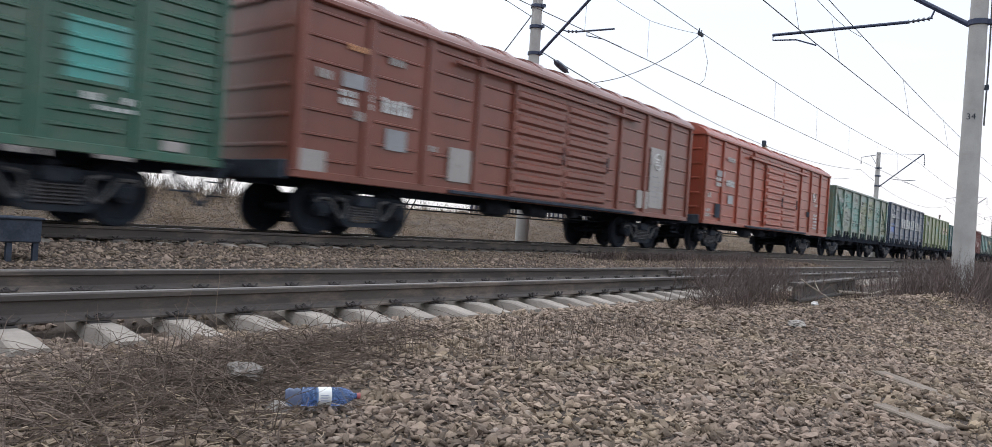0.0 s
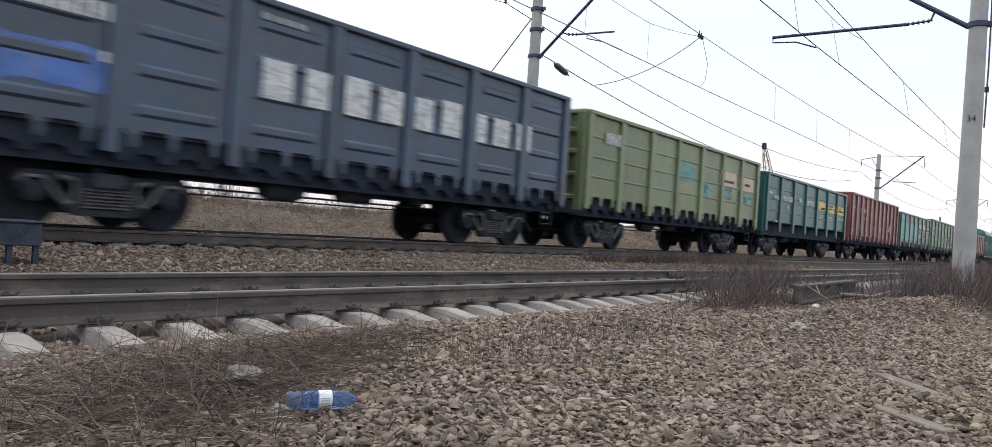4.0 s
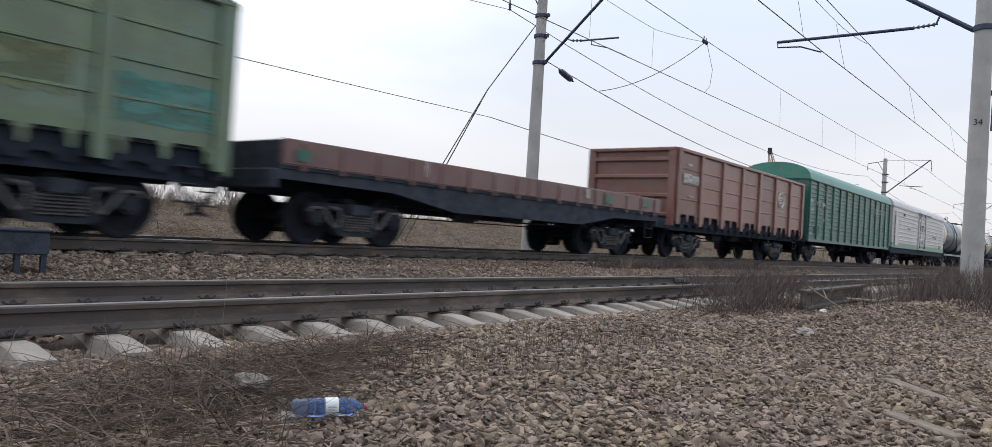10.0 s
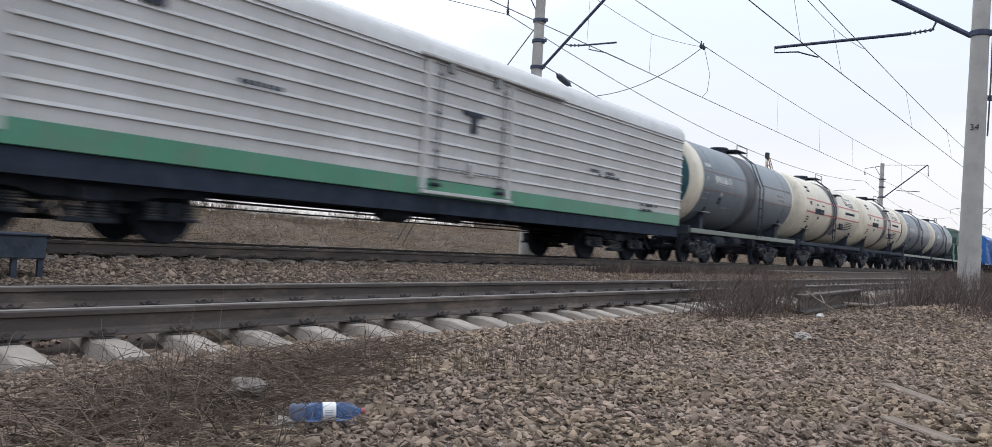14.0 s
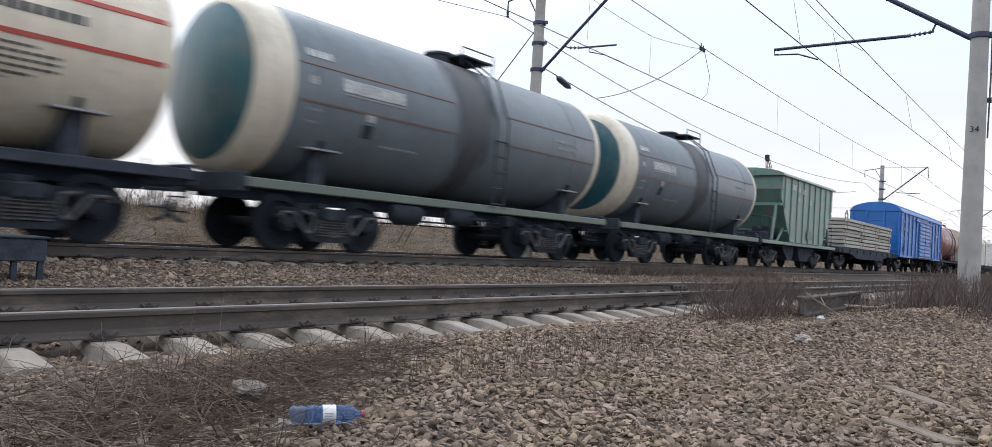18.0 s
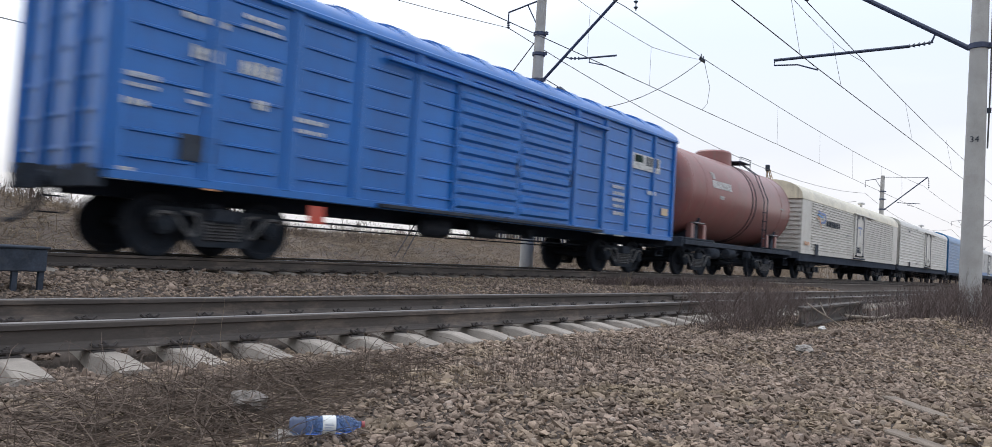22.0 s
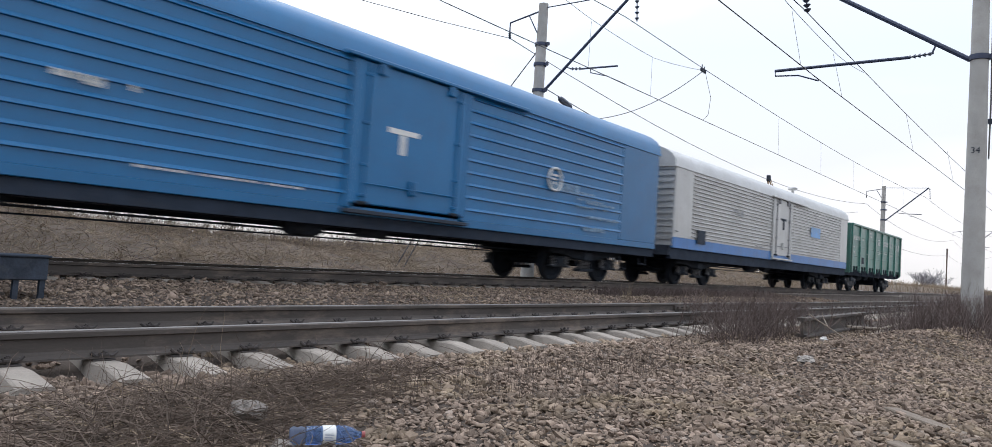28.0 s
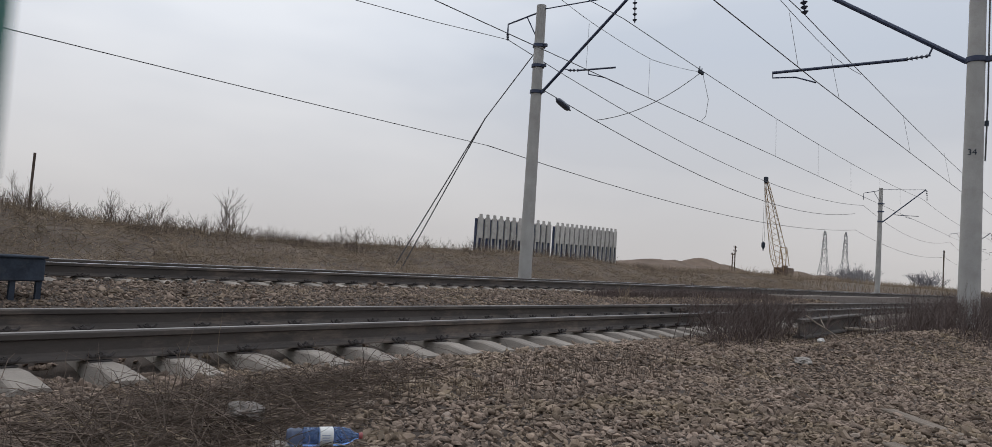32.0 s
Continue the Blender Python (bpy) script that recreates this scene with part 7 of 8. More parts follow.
def ribbon(car, pts, w, ink, y=-SIDE - 0.052):
    """A painted band along a bent line on a wagon's side."""
    bm = bmesh.new()
    rows = []
    for k, (x, z) in enumerate(pts):
        a, b = pts[max(k - 1, 0)], pts[min(k + 1, len(pts) - 1)]
        d = Vector((b[0] - a[0], b[1] - a[1])).normalized()
        rows.append([bm.verts.new((x - d.y * u * w / 2, v, z + d.x * u * w / 2)) for u, v in ((-1, y), (1, y), (1, y + 0.006), (-1, y + 0.006))])
    for A, B in zip(rows[:-1], rows[1:]):
        for q in range(4):
            bm.faces.new((A[q], A[(q + 1) % 4], B[(q + 1) % 4], B[q]))
    bm.faces.new(rows[0])
    bm.faces.new(rows[-1][::-1])
    bmesh.ops.recalc_face_normals(bm, faces=bm.faces)
    part("emblem_band", bm, INK[ink], TRAIN[car - 1][0], "painted band of an emblem")


loop = [(-7.0 + 0.32 * math.cos(a), 2.95 + 0.2 * math.sin(a)) for a in [radians(90 - 18 * k) for k in range(11)]]
ribbon(24, [(-8.0, 3.22), (-7.5, 3.16)] + loop + [(-7.45, 2.72)], 0.1, "B")
ribbon(24, [(-8.05, 3.08), (-7.55, 3.02), (-7.15, 2.98)], 0.08, "V")
ribbon(24, [(-8.1, 2.92), (-7.7, 2.86), (-7.45, 2.6), (-7.4, 2.42)], 0.1, "O")


def on_barrel(car, x, z, w, h, ink, n, R=1.555, zc=2.81):
    """Writing or a plate laid on the curved side of a tank."""
    root = TRAIN[car - 1][0]
    a = math.asin((z + h / 2 - zc) / R)
    bm = bmesh.new()
    step = w / max(n, 1)
    for i in range(max(n, 1)):
        box(bm, x + i * step, x + i * step + (step * 0.7 if n else w), -R - 0.012, -R + 0.006, -h / 2, h / 2)
    bmesh.ops.rotate(bm, verts=bm.verts, matrix=Matrix.Rotation(-a, 3, "X"))
    bmesh.ops.translate(bm, verts=bm.verts, vec=(0, 0, zc))
    part("marking" if n else "plate", bm, INK[ink] if ink in INK else P[ink], root)


def on_head(car, y0, y1, z0, z1, ink, n, R=1.555, zc=2.81, L=5.455):
    """Paint that follows the domed head of a tank: a patch (n = 0) or n bars."""
    bm = bmesh.new()
    step = (y1 - y0) / max(n, 1)
    for i in range(max(n, 1)):
        a, b = y0 + i * step, y0 + i * step + (step * 0.7 if n else step)
        grid = []
        for v in range(5):
            for u in range(5):
                y, z = a + (b - a) * u / 4, z0 + (z1 - z0) * v / 4
                r = min(math.hypot(y, z - zc) / R, 0.99)
                grid.append(bm.verts.new((-0.1 - (L - 0.42 + 0.42 * math.sqrt(1 - r * r)) - 0.008, y, z)))
        for v in range(4):
            for u in range(4):
                k = v * 5 + u
                bm.faces.new((grid[k], grid[k + 5], grid[k + 6], grid[k + 1]))
    part("marking" if n else "paint_patch", bm, INK[ink], TRAIN[car - 1][0])


def arc_on_barrel(car, x, z, r, a0, a1, width, ink, R=1.555, zc=2.81):
    """A curved stroke painted on the side of a tank."""
    bm = bmesh.new()
    rows = []
    for k in range(15):
        a = radians(a0 + (a1 - a0) * k / 14)
        pair = []
        for q in (r - width / 2, r + width / 2):
            up = math.asin(max(-0.98, min(0.98, (z - zc) / R))) + q * math.sin(a) / R
            pair.append(bm.verts.new((x + q * math.cos(a), -(R + 0.008) * math.cos(up), zc + (R + 0.008) * math.sin(up))))
        rows.append(pair)
    for p, q in zip(rows[:-1], rows[1:]):
        bm.faces.new((p[0], p[1], q[1], q[0]))
    bmesh.ops.recalc_face_normals(bm, faces=bm.faces)
    part("emblem_stroke", bm, INK[ink], TRAIN[car - 1][0])


def digits_on_barrel(car, x, z, body, size, R=1.555, zc=2.81):
    curve = bpy.data.curves.new("stencil", "FONT")
    curve.body, curve.size, curve.extrude = body, size, 0.004
    tmp = bpy.data.objects.new("stencil", curve)
    tm = bpy.data.meshes.new_from_object(tmp)
    tm.materials.append(INK["D"])
    bpy.data.objects.remove(tmp)
    a = math.asin((z + size * 0.35 - zc) / R)
    num = place("painted_number", tm, TRAIN[car - 1][0], (x, -(R + 0.012) * math.cos(a) - 0.01, z))
    num.rotation_euler = (radians(90) - a, 0, 0)


for car in (15, 18, 19):
    on_barrel(car, -3.7, 2.83, 1.5, 0.23, "W", 8, R=1.562)
    on_barrel(car, -3.72, 2.78, 1.54, 0.03, "G", 0)
    on_barrel(car, -3.1, 2.4, 0.2, 0.13, "W", 2)
    on_barrel(car, -3.14, 2.1, 0.22, 0.25, "D", 0)
    on_barrel(car, -4.45, 3.3, 0.55, 0.14, "W", 4)
    on_barrel(car, -4.42, 2.84, 0.16, 0.13, "W", 2)
    on_barrel(car, -4.4, 2.4, 0.3, 0.04, "G", 4)
    on_barrel(car, -4.4, 2.2, 0.25, 0.04, "G", 3)
    on_barrel(car, 2.8, 2.88, 1.0, 0.08, "G", 8)
    on_barrel(car, 3.0, 2.72, 0.7, 0.07, "G", 5)
    on_barrel(car, -2.6, 2.0, 1.0, 0.04, "G", 8)
    for z in (2.53, 3.16):
        on_barrel(car, -4.6, z, 3.85, 0.035, "rust_line", 0)
        on_barrel(car, 0.95, z, 3.7, 0.035, "rust_line", 0)
for car in (16, 17):
    on_barrel(car, -4.7, 3.14, 9.6, 0.065, "red_line", 0)
    on_barrel(car, -4.75, 2.55, 1.2, 0.065, "red_line", 0)
    on_barrel(car, -1.95, 2.54, 6.85, 0.065, "red_line", 0)
    on_barrel(car, -3.48, 2.53, 1.5, 0.26, "D", 8)
    on_barrel(car, -3.25, 2.92, 0.25, 0.08, "D", 2)
    on_barrel(car, -2.4, 2.93, 0.4, 0.07, "D", 3)
    on_barrel(car, -2.92, 2.3, 0.2, 0.13, "D", 2)
    on_barrel(car, -4.47, 3.66, 0.48, 0.11, "D", 4)
    on_barrel(car, -4.4, 3.5, 0.38, 0.1, "D", 4)
    digits_on_barrel(car, -4.38, 2.88, "90", 0.3)
    for k in range(3):
        on_barrel(car, -4.62 + 0.05 * (k % 2), 2.3 - 0.11 * k, 0.36, 0.06, "D", 4)
    on_barrel(car, 1.95, 2.84, 1.9, 0.12, "D", 13)
    for k in range(5):
        on_barrel(car, 2.1 + 0.3 * (k in (0, 4)), 2.42 - 0.085 * k, 1.5 - 0.6 * (k in (0, 4)), 0.035, "D", 11)
    on_barrel(car, 1.2, 2.02, 1.8, 0.03, "G", 0)
    on_head(car, -0.55, 0.3, 3.38, 3.5, "O3", 6)
    on_head(car, -0.08, 0.42, 2.8, 2.92, "D", 4)
    on_head(car, 0.05, 0.35, 3.14, 3.22, "D", 3)
    on_head(car, -0.55, 0.05, 2.26, 2.6, "G", 0)
    # ring and strokes of the maker's emblem with a row of rounded shapes after it
    arc_on_barrel(car, 2.42, 3.62, 0.3, 60, 330, 0.07, "D")
    arc_on_barrel(car, 2.42, 3.62, 0.14, -120, 150, 0.05, "D")
    for k in range(3):
        arc_on_barrel(car, 3.0 + 0.33 * k, 3.38, 0.11, 30 if k == 0 else 0, 330 if k == 0 else 360, 0.05, "D")
    on_barrel(car, 2.75, 3.66, 0.95, 0.07, "S", 8)
on_barrel(16, 0.35, 1.66, 0.75, 0.38, "D2", 0)
on_barrel(23, -3.4, 3.05, 1.7, 0.26, "W", 8, 1.575, 2.87)
on_barrel(23, -2.8, 2.7, 0.4, 0.12, "W", 3, 1.575, 2.87)
on_barrel(23, -3.4, 3.35, 0.35, 0.25, "L", 2, 1.575, 2.87)
on_barrel(23, 3.6, 2.85, 0.4, 0.06, "W", 4, 1.575, 2.87)
tb = TRAIN[22][0]
for s in (-1, 1):
    part("end_step_plate", boxes((*sorted((s * 5.3, s * 2.9)), -1.5, 1.5, 1.16, 1.24), bevel=0.02), M["cast"], tb)
    for x in (3.2, 4.2):
        part("stay_plate", boxes((s * x - 0.12, s * x + 0.12, -1.25, -1.05, 1.24, 1.75), bevel=0.02), P["tank_brown"], tb)
# hopper writing
for x, z, w, h, n in ((-2.15, 3.42, 0.55, 0.24, 3), (-1.3, 3.38, 0.3, 0.26, 2), (-0.75, 3.34, 0.55, 0.22, 3), (-1.2, 3.0, 0.2, 0.16, 1), (3.3, 2.0, 0.25, 0.2, 2), (0.5, 2.95, 0.15, 0.2, 1)):
    mk(20, x, z, w, h, "W", n)
# roof ventilators on the refrigerator wagons, tail lamp bracket on the last wagon
for car, x in ((24, 4.6), (25, 3.4), (27, 4.2)):
    bm = lathe(bmesh.new(), [(0.05, 4.3), (0.07, 4.62), (0.19, 4.63), (0.21, 4.7), (0.17, 4.76), (0.02, 4.78)], 14, "z", (x, -0.6, 0))
    part("roof_ventilator", bm, P["grey_white"], TRAIN[car - 1][0], smooth=True)
part("roof_walkway", boxes((2.4, 7.6, -0.42, -0.36, 4.62, 4.66), (2.4, 7.6, 0.2, 0.26, 4.62, 4.66)), P["fresh_green"], TRAIN[12][0])

# ---- beyond the tracks ----
def shrub_mesh(name, tall, seed, n=9, wide=0.6, r0=0.012, mat="twig"):
    rnd = random.Random(seed)
    segs = []

    def grow(p, d, ln, r, depth):
        q = p + d * ln
        segs.append((p, q, r))
        if depth == 0:
            return
        for _ in range(rnd.choice((2, 3, 3))):
            e = (d + Vector((rnd.uniform(-1, 1), rnd.uniform(-1, 1), rnd.uniform(-0.2, 0.9))) * 0.6).normalized()
            grow(p.lerp(q, rnd.uniform(0.5, 1.0)), e, ln * rnd.uniform(0.5, 0.8), r * 0.62, depth - 1)
    for k in range(n):
        a = rnd.uniform(0, 6.28)
        d = Vector((math.cos(a) * wide * rnd.random(), math.sin(a) * wide * rnd.random(), 1)).normalized()
        grow(Vector((rnd.uniform(-0.2, 0.2) * wide, rnd.uniform(-0.2, 0.2) * wide, 0)), d, tall * rnd.uniform(0.3, 0.5), r0, 3)
    bm = bmesh.new()
    for p, q, r in segs:
        tube(bm, p, q, r, 3, r * 0.6)
    return shared(name, bm, M[mat])


M["far_bark"] = surface("grey_bark", (0.24, 0.23, 0.24), rough=0.9, vary=0.2, bump=0)
SHRUBS = [shrub_mesh("shrub", 1.15, k, n=6, wide=0.9, r0=0.009) for k in range(5)]
spots = [(x, 20.3 + 1.8 * random.random(), random.uniform(0.35, 0.75)) for x in np.concatenate([np.linspace(4.2, 13, 34), np.linspace(13.5, 36, 40)])]
spots += [(12.4, 20.6, 1.5), (12.7, 20.9, 1.1), (5.6, 20.3, 1.3), (9.6, 20.6, 1.1), (10.0, 20.3, 0.9), (9.2, 20.4, 0.9), (6.6, 20.2, 0.95), (7.4, 20.9, 0.8), (17.3, 20.8, 0.9), (19.0, 21.0, 0.75)]
for k, (x, y, s) in enumerate(spots):
    x += random.uniform(-0.3, 0.3)
    ob = tagged(place("shrub", SHRUBS[k % 5], None, (x, y, float(height(x, y)) - 0.03), rz=random.uniform(0, 6.28)),
                "bare leafless shrub on the grassy bank", "shrub", "shrubs on the bank")
    ob.scale = (s, s, s)
TREES = [shrub_mesh("bare_tree", 1.0, 60 + k, n=14, wide=1.1, r0=0.012, mat="far_bark") for k in range(3)]
for k, (x, y, s) in enumerate(((255, 58, 7.5), (262, 60, 6.5), (247, 57, 6), (270, 60, 5.5), (268, 41, 7), (282, 42, 6.5), (240, 58, 4.5), (296, 44, 5), (251, 61, 6.8), (266, 63, 6.2), (259, 56, 6.0), (275, 44, 6.2), (290, 45, 5.6))):
    ob = tagged(place("bare_tree", TREES[k % 3], None, (x, y, float(height(x, y)) - 0.2), rz=k * 1.3), "distant bare grey tree by the horizon", "tree", "distant bare trees")
    ob.scale = (s * 1.6, s * 1.6, s)

BRUSH = [shrub_mesh("brush", 0.75, 40 + k, n=7, wide=1.2, r0=0.0045, mat="bush") for k in range(4)]
for k in range(28):
    x, y = 9.7 + 3.6 * (k + 0.5) / 28 + random.uniform(-0.15, 0.15), random.uniform(3.75, 4.35)
    ob = tagged(place("brush", BRUSH[k % 4], None, (x, y, float(height(x, y)) - 0.02), rz=k * 2.1), "dark leafless brush beside the near track", "bush", "brush by the near track")
    s = random.uniform(0.8, 1.45)
    ob.scale = (s, s, s)
for k in range(52):
    x, y = 14.4 + 0.22 * k + random.uniform(-0.2, 0.2), random.uniform(1.1, 3.1)
    ob = tagged(place("brush", BRUSH[k % 4], None, (x, y, float(height(x, y)) - 0.02), rz=k * 1.7), "dark leafless brush round the mast", "bush", "brush round the mast")
    s = random.uniform(0.8, 1.5)
    ob.scale = (s, s, s * 1.1)
x, y = clumps(3000, [(rng.uniform(4.0, 17) if k < 45 else rng.uniform(14, 45), rng.normal(20.3, 0.7), 0.45, 0.3, rng.uniform(0.3, 1.5)) for k in range(75)])
stems("dry_weeds", on_ground(x, y), 0.5, 0.9, 0.006, "tall thin dry weed stalks on top of the bank", M["twig"], segs=4)

# precast concrete units leaning upright in two rows
M["unit"] = surface("pale_precast", (0.5, 0.48, 0.45), rough=0.85, vary=0.15, coarse=1.5, fine=12, stain=(0.25, 0.23, 0.21), stain_amount=0.5, obj=0.15)
M["sheet"] = surface("dark_blue_backing", (0.03, 0.045, 0.1), rough=0.7, vary=0.3, coarse=1.0, stain=(0.2, 0.19, 0.18), stain_amount=0.5, obj=0.3)
bm = bmesh.new()
prism(bm, [(-0.42, 0), (-0.2, 0), (-0.24, 2.1), (0.26, 2.1), (0.3, 0), (0.38, 0), (0.32, 4.0), (0.17, 4.05), (0.15, 4.35), (-0.15, 4.35), (-0.17, 4.05), (-0.36, 4.0)], -0.07, 0.07)
UNIT = shared("concrete_unit", bm, M["unit"])
# backing added behind each unit so gaps and leg openings come out dark
bm = boxes((-0.5, 0.5, 0.09, 0.3, 0, 3.9))
BACKING = shared("blue_backing", bm, M["sheet"])
for row, (x0, x1, n) in enumerate(((53.7, 65.0, 12), (66.6, 79.0, 14))):
    for i in range(n):
        x = x0 + (x1 - x0) * i / (n - 1)
        ob = tagged(place("concrete_unit", UNIT, None, (x, 45.0, 0.52 + 0.02 * (x - 53))), "upright precast concrete unit stacked in a row", "concrete unit", "stacked concrete units")
        place("blue_backing", BACKING, ob, (0, 0, 0), "dark bluish backing added behind the unit")

# sand heaps
def heap(x, y, rx, ry, hh, seed):
    n = 28
    g = np.linspace(-1, 1, n)
    A, B = np.meshgrid(g, g)
    d = np.clip(1 - np.sqrt(A * A + B * B), 0, 1)
    z = hh * (1 - (1 - d) ** 1.4) * (1 + 0.16 * np.sin(A * 6 + seed) + 0.12 * np.sin(B * 7 + A * 3 + seed)) - 0.1
    v = np.stack([A * rx, B * ry, z], -1).reshape(-1, 3)
    idx = np.arange(n * n).reshape(n, n)
    f = np.stack([idx[:-1, :-1], idx[:-1, 1:], idx[1:, 1:], idx[1:, :-1]], -1).reshape(-1, 4)
    me = mesh_np("sand_mound", v, f, M["sand"], smooth=True)
    ob = tagged(new("sand_mound", me), "brown heap of sand beyond the bank", "sand heap", "sand heaps")
    ob.location = (x, y, 0.6)


M["sand"] = surface("dry_sand", (0.17, 0.125, 0.095), rough=0.95, vary=0.2, coarse=0.3, fine=3, bump=0.6, world_space=True)
heap(162, 70, 24, 12, 3.3, 1)
heap(136, 64, 18, 10, 2.2, 2)
heap(182, 72, 24, 10, 2.8, 3)
heap(215, 64, 22, 10, 3.0, 4)
heap(250, 66, 26, 12, 3.2, 5)
heap(98, 50, 22, 8, 1.9, 6)

# crawler crane with a lattice jib
M["crane"] = surface("rusty_crane_paint", (0.46, 0.33, 0.19), rough=0.6, vary=0.2, stain=(0.3, 0.17, 0.09), stain_amount=0.4)
M["rusty"] = surface("rust_brown_plate", (0.16, 0.11, 0.08), rough=0.8, vary=0.3, coarse=0.8)
crane = thing("crawler_crane", "rusty tan lattice-boom crawler crane standing far off", "crane", at=(190, 61, 0.9))
foot, tip = Vector((1.0, 0, 1.6)), Vector((-13.0, 0, 23.4))
bm = bmesh.new()
axis = (tip - foot)
side_a, side_b = Vector((0, 1, 0)), axis.normalized().cross(Vector((0, 1, 0)))
N = 16


def corner(k, a, b):
    f = k / N
    wdt = 0.3 + 1.15 * math.sin(math.pi * min(f * 1.6 + 0.12, 0.5 + 0.5 * f))
    wdt = min(wdt, 0.25 + 3.2 * (1 - f))
    return foot + axis * f + (side_a * a + side_b * b) * wdt


for a, b in ((-1, -1), (-1, 1), (1, 1), (1, -1)):
    for k in range(N):
        tube(bm, corner(k, a, b), corner(k + 1, a, b), 0.09, 4)
for k in range(N):
    for (a, b), (c_, d_) in (((-1, -1), (-1, 1)), ((-1, 1), (1, 1)), ((1, 1), (1, -1)), ((1, -1), (-1, -1))):
        tube(bm, corner(k, a, b), corner(k + 1, c_, d_), 0.055, 3)
part("jib", bm, M["crane"], crane)
part("jib_head", boxes((-13.5, -12.5, -0.4, 0.4, 22.6, 24.0), bevel=0.1), M["dark"], crane)
part("machine_house", boxes((0.2, 5.5, -1.7, 1.7, 0.9, 3.0), bevel=0.12), M["rusty"], crane)
part("cab", boxes((-0.6, 0.6, -1.7, -0.5, 1.3, 3.5), bevel=0.1), M["rusty"], crane)
for s in (-1, 1):
    part("crawler", boxes((-1.0, 4.5, s * 1.5 - 0.4, s * 1.5 + 0.4, -0.4, 0.8), bevel=0.25), M["dark"], crane)
bm = bmesh.new()
tube(bm, (4.5, -0.8, 3.5), (2.0, -0.8, 8.0), 0.1, 4)
tube(bm, (4.5, 0.8, 3.5), (2.0, 0.8, 8.0), 0.1, 4)
tube(bm, (1.5, -0.8, 3.3), (2.0, -0.8, 8.0), 0.1, 4)
tube(bm, (1.5, 0.8, 3.3), (2.0, 0.8, 8.0), 0.1, 4)
tube(bm, (2.0, -0.8, 8.0), (2.0, 0.8, 8.0), 0.14, 4)
part("gantry", bm, M["crane"], crane)
part("pendant_rope", tubes(((2.0, -0.5, 8.0), tuple(tip), 0.05), ((2.0, 0.5, 8.0), tuple(tip), 0.05), n=3), M["wire"], crane)
part("hoist_rope", tubes(((-13.2, -0.2, 23.2), (-12.9, -0.2, 8.3), 0.04), ((-13.2, 0.2, 23.2), (-12.9, 0.2, 8.3), 0.04), n=3), M["wire"], crane)
part("hook_block", lathe(bmesh.new(), [(0.1, 8.6), (0.45, 8.3), (0.45, 7.4), (0.15, 6.9), (0.1, 6.4)], 8, "z", (-12.9, 0, 0)), M["dark"], crane)


def pylon(x, y, z, tall):
    root = thing("lattice_pylon", "distant steel lattice power pylon", "power pylon", "power pylons", at=(x, y, z))
    bm = bmesh.new()
    levels = [0, 0.2, 0.38, 0.53, 0.66, 0.78, 0.89, 1.0]
    wid = [3.9, 2.7, 1.9, 1.35, 1.05, 0.9, 0.75, 0.3]
    P4 = [[Vector((a * w, b * w, f * tall)) for a, b in ((-1, -1), (-1, 1), (1, 1), (1, -1))] for f, w in zip(levels, wid)]
    for A, B in zip(P4[:-1], P4[1:]):
        for k in range(4):
            tube(bm, A[k], B[k], 0.14, 3)
            tube(bm, A[k], B[(k + 1) % 4], 0.085, 3)
            tube(bm, A[(k + 1) % 4], B[k], 0.085, 3)
    part("tower", bm, M["pylon"], root)
    for f, w in ((0.64, 6.6), (0.78, 5.4), (0.92, 4.4)):
        bm = bmesh.new()
        for s in (-1, 1):
            tube(bm, (s * 0.8, -0.6, f * tall), (s * w, 0, f * tall + 0.3), 0.2, 3)
            tube(bm, (s * 0.8, 0.6, f * tall + 1.4), (s * w, 0, f * tall + 0.3), 0.13, 3)
            tube(bm, (s * w, 0, f * tall + 0.3), (s * w, 0, f * tall - 1.3), 0.1, 3)
        part("cross_arm", bm, M["pylon"], root)


M["pylon"] = surface("galvanised_steel", (0.2, 0.2, 0.21), rough=0.6, vary=0.15, bump=0)
pylon(472, 126, 0.5, 32.0)
pylon(520, 126, 0.5, 34.5)


def line_pole(x, y, tall, arms, z=0.3):
    root = thing("line_pole", "thin wooden line pole with crossarms", "utility pole", "utility poles", at=(x, y, z))
    part("shaft", tubes(((0, 0, 0), (0, 0, tall), 0.13), n=8), M["twig"], root)
    for k in range(arms):
        zz = tall - 0.4 - k * 0.8
        part("cross_arm", boxes((-0.9, 0.9, -0.06, 0.06, zz, zz + 0.12)), M["twig"], root)
        for dx in (-0.8, 0.8):
            part("pin_insulator", tubes(((dx, 0, zz + 0.12), (dx, 0, zz + 0.36), 0.06), n=6), M["insul"], root)


line_pole(157, 60, 7.1, 2)
line_pole(152, 58.6, 5.4, 1)
line_pole(177, 24, 8.6, 2)
post = tagged(place("marker_post", shared("marker_post", tubes(((0, 0, 0), (0.02, 0, 1.5), 0.03), n=6), M["twig"])), "thin dark post on the bank", "post")
post.location = (6.95, 20.0, float(height(6.95, 20.0)))

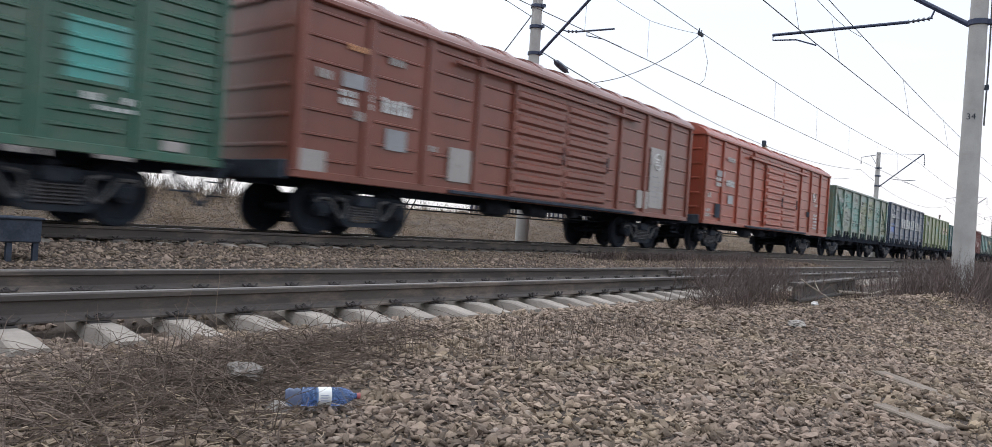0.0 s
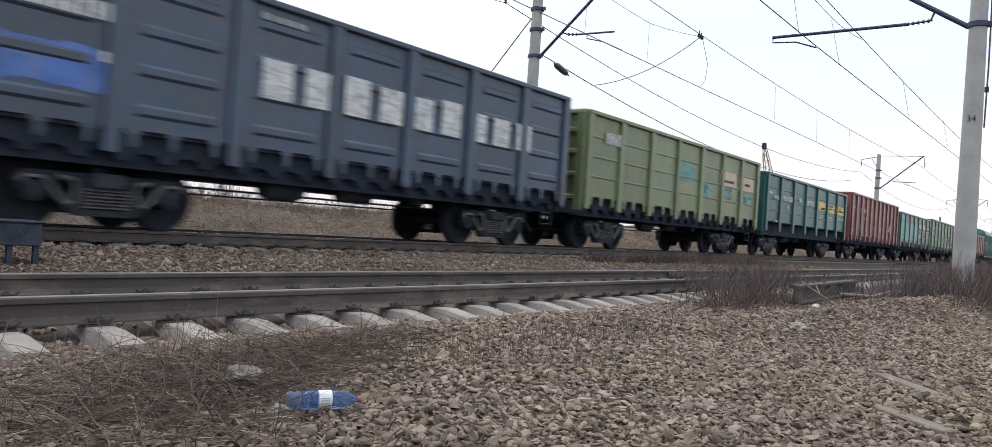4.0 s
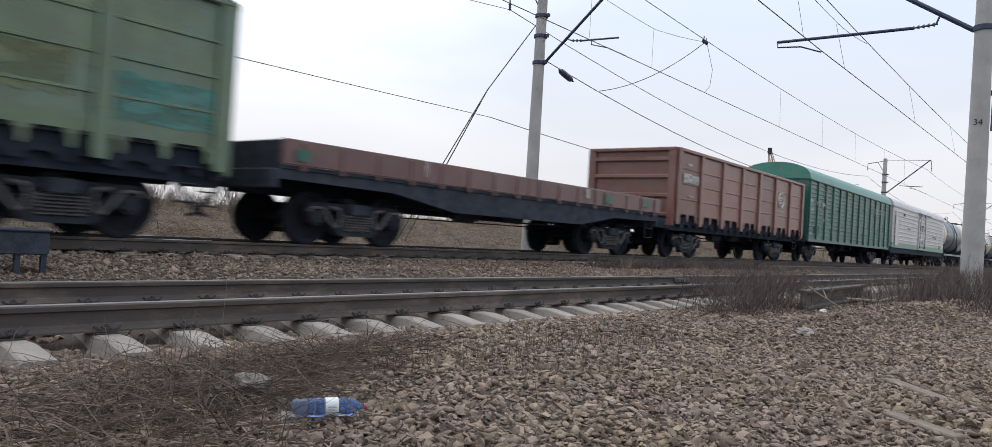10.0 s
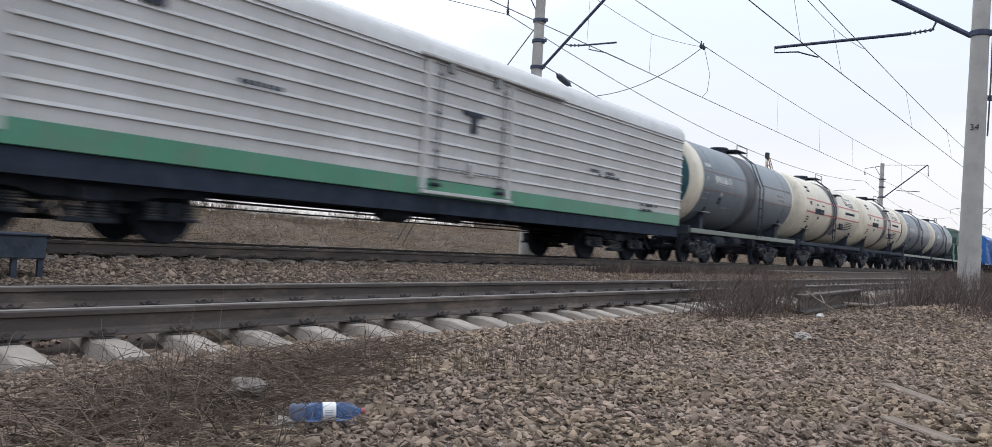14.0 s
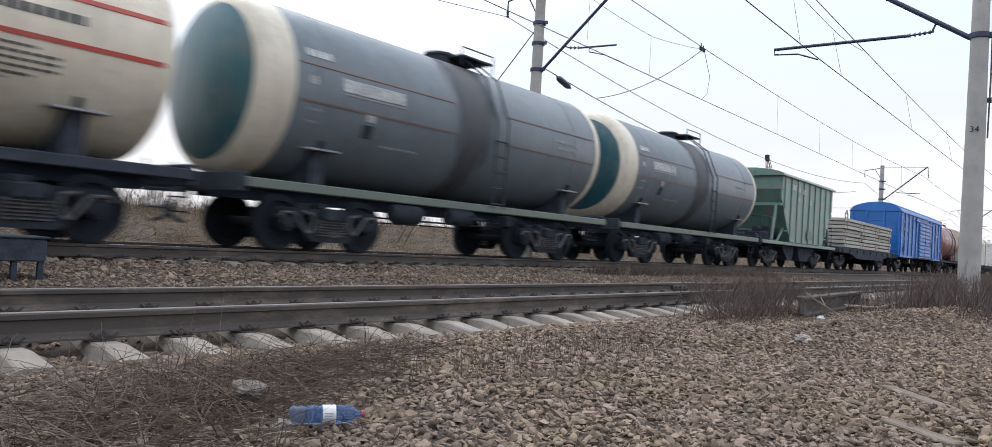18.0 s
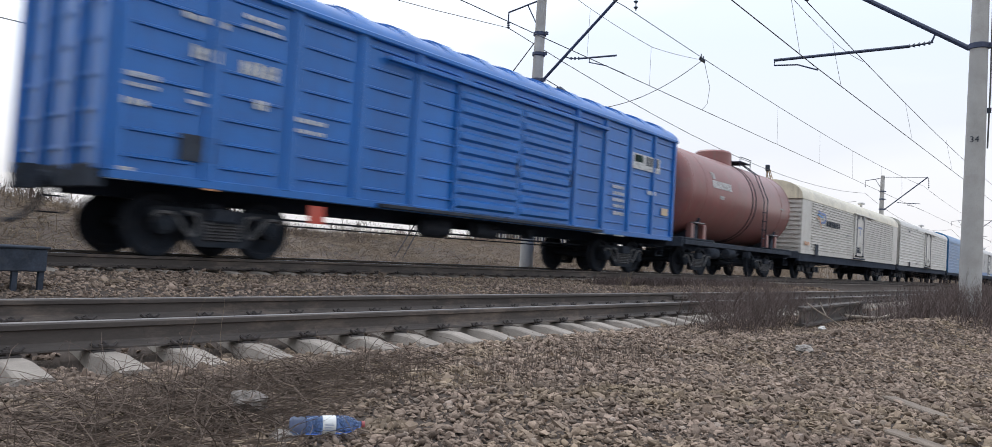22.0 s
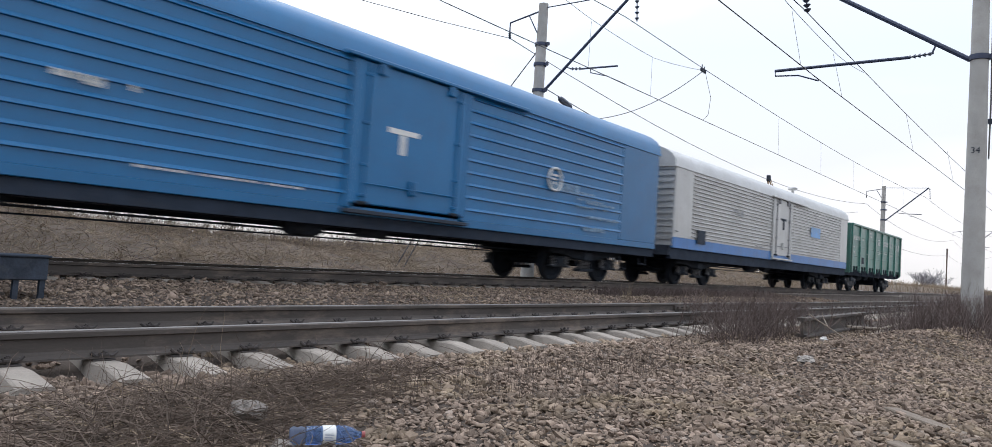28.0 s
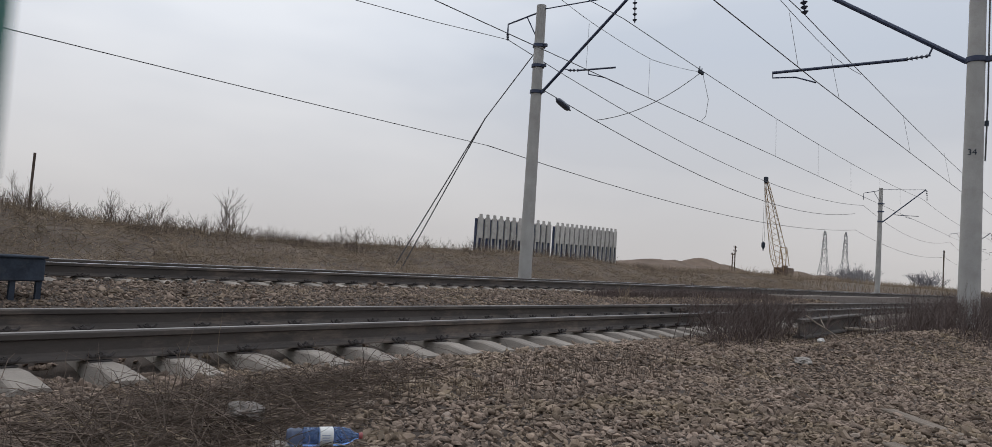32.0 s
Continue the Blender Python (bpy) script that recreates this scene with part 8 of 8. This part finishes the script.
# ---- small things by the tracks ----
relay = thing("track_box", "low black steel cable box on short legs", "cable box", at=(2.55, 8.35, -0.32))
part("casing", boxes((-0.6, 0.56, 0, 0.42, 0.21, 0.44), bevel=0.012), M["dark"], relay)
part("lid", boxes((-0.62, 0.58, -0.02, 0.44, 0.442, 0.465), bevel=0.006), M["dark"], relay)
for x in (-0.5, -0.02, 0.26, 0.5):
    part("leg", boxes((x, x + 0.05, 0.03, 0.08, -0.06, 0.208)), M["dark"], relay)
bm = boxes((14.2, 15.0, NEAR_Y + 0.7975 - 0.06, NEAR_Y + 0.7975 - 0.022, NEAR_RAIL - 0.13, NEAR_RAIL - 0.045), bevel=0.01)
fp = tagged(part("fishplate", bm, M["rail"]), "rusty bolted fishplate at a rail joint", "fishplate")
for k in range(4):
    part("bolt", tubes(((14.3 + k * 0.2, NEAR_Y + 0.7975 - 0.09, NEAR_RAIL - 0.085), (14.3 + k * 0.2, NEAR_Y + 0.7975 - 0.06, NEAR_RAIL - 0.085), 0.018), n=6), M["rail"], fp)


def rock(name, x, y, s, sx, sz, label, mat, seed, dz=0.0):
    rnd = random.Random(seed)
    bm = bmesh.new()
    bmesh.ops.create_icosphere(bm, subdivisions=3, radius=1)
    for v in bm.verts:
        k = 1 + 0.4 * noise.noise(v.co * 1.6 + Vector((seed, 0, 0))) + 0.22 * noise.noise(v.co * 5 + Vector((0, seed, 0)))
        v.co = Vector((v.co.x * k * s * sx, v.co.y * k * s, v.co.z * k * s * sz))
    ob = tagged(part(name, bm, mat), label, "rock")
    ob.location = (x, y, float(height(x, y)) + s * sz * 0.5 + dz)
    ob.rotation_euler[2] = rnd.uniform(0, 6)
    return ob


M["pale"] = surface("pale_limestone", (0.34, 0.31, 0.28), rough=0.9, vary=0.3, coarse=9, fine=50, bump=0.8, stain=(0.2, 0.17, 0.15))
M["foam"] = surface("dirty_white_plastic", (0.66, 0.63, 0.6), rough=0.6, vary=0.2, coarse=6)
rock("broken_concrete_lump", 2.31, 3.45, 0.09, 1.3, 0.65, "crusted pale lump of broken concrete on the gravel", M["rock"], 3, 0.03)
rock("pale_stone", 8.9, 2.55, 0.09, 1.6, 0.5, "pale flat stone on the gravel", M["pale"], 5)
rock("white_bag", 12.2, 3.25, 0.055, 1.1, 0.9, "crumpled white plastic bag by the weeds", M["foam"], 8)
rock("gravel_lump", 2.18, 2.96, 0.05, 1.2, 0.7, "small pale stone beside the bottle", M["pale"], 11)
M["plank"] = surface("weathered_timber", (0.23, 0.19, 0.155), rough=0.9, vary=0.25, coarse=2, fine=30, bump=0.5, grain=(0.3, 4, 4))
for x, y, ln, rz, tip_ in ((6.26, 0.92, 0.95, 43, 1), (5.04, 0.76, 0.5, 57, 2), (15.6, 3.3, 2.4, 3, 1), (18.6, 3.4, 2.2, 4, 1)):
    ob = tagged(part("timber_plank", boxes((-ln / 2, ln / 2, -0.06, 0.06, -0.02, 0.02), bevel=0.008), M["plank"]), "weathered grey timber plank half buried in gravel", "plank", "loose planks")
    ob.matrix_basis = pose(x, y, float(height(x, y)) - 0.002 + ln / 2 * math.sin(radians(tip_)), 0, -tip_, rz)
x, y = rng.uniform(16.5, 30, 900), rng.normal(8.9, 0.35, 900)
stems("dry_weeds", on_ground(x, y), 0.16, 0.9, 0.004, "low dark weeds between the two tracks", M["twig"], segs=3)
x, y = rng.normal(15.2, 0.12, 26), rng.normal(8.3, 0.06, 26)
stems("dry_weeds", on_ground(x, y), 0.45, 0.7, 0.005, "pale dry stalks between the tracks", M["straw"], segs=3)

branch = thing("fallen_branch", "pale bare branch lying across the old beam", "branch", at=(0, 0, 0))
M["bark"] = surface("bleached_bark", (0.33, 0.28, 0.23), rough=0.9, vary=0.3)
part("limb", pipe(bmesh.new(), [(13.2, 3.22, -0.5), (13.0, 3.3, -0.4), (12.75, 3.5, -0.24), (12.6, 3.6, -0.14)], 0.012, 6), M["bark"], branch)
part("twig", pipe(bmesh.new(), [(12.9, 3.38, -0.33), (13.1, 3.5, -0.22), (13.15, 3.55, -0.12)], 0.007, 5), M["bark"], branch)
hose = thing("old_pipe", "pale thin pipe lying on the ground by the weeds", "pipe")
part("tube", pipe(bmesh.new(), [(15.6, 3.75, -0.44), (16.3, 3.3, -0.46), (17.4, 3.3, -0.43), (18.4, 3.3, -0.4), (18.9, 2.9, -0.42), (17.2, 2.2, -0.46)], 0.03, 6), M["bark"], hose)
# old beam lying beside the near track behind the brush
beam = thing("old_beam", "dark old steel beam lying beside the near track", "steel beam", at=(14.9, 3.75, -0.5))
beam.rotation_euler[2] = radians(3)
bm = bmesh.new()
prism(bm, [(-0.1, 0), (0.1, 0), (0.1, 0.03), (0.02, 0.05), (0.02, 0.24), (0.08, 0.26), (0.08, 0.3), (-0.08, 0.3), (-0.08, 0.26), (-0.02, 0.24), (-0.02, 0.05), (-0.1, 0.03)], -2.6, 2.6, axis="x")
part("flanged_bar", bm, M["rail"], beam)


# ---- everything that moves ----
# the ballast thins out behind and beside the viewer
loose = np.random.default_rng(77)
x = np.concatenate([0.62 - loose.exponential(0.75, 7000), 0.6 + 6.5 * loose.random(7000) ** 1.45])
y = np.concatenate([loose.uniform(-0.6, 4.75, 7000), 0.02 - loose.exponential(0.6, 7000)])
k = (x > -5) & (y > -4)
stones("gravel", x[k], y[k], np.minimum(loose.lognormal(-4.1, 0.45, k.sum()), 0.038), "coarse brown and grey track ballast stones")

TRAVEL = [(0, 0.00), (4, 51.87), (8, 103.94), (12, 155.82), (16, 207.61), (20, 259.56), (24, 311.92), (28, 364.65), (32, 417.32)]


def motions():
    for root, u in TRAIN:
        walk(root, [(t, pose(u - d, TRAIN_Y, 0)) for t, d in TRAVEL])
    for ob, p in CARGO:
        walk(ob, [(t, pose(p.x - d, p.y, p.z)) for t, d in TRAVEL])
    # wheels turn with the distance travelled; alike wheelsets share their keys
    first = {}
    for w, e in WHEELSETS:
        if e not in first:
            rows, steps = [], 960
            for k in range(steps + 1):
                t = round(32.0 * k / steps * FPS) / FPS
                d = float(np.interp(t, [a for a, _ in TRAVEL], [b for _, b in TRAVEL]))
                rows.append((t, pose(e, 0, -0.06) @ Matrix.Rotation(-d / WHEEL_R, 4, "Y")))
            walk(w, rows)
            first[e] = w
        else:
            src = first[e].animation_data
            w.rotation_mode = "QUATERNION"
            ad = w.animation_data_create()
            ad.action = src.action
            ad.action_slot = src.action_slot


motions()
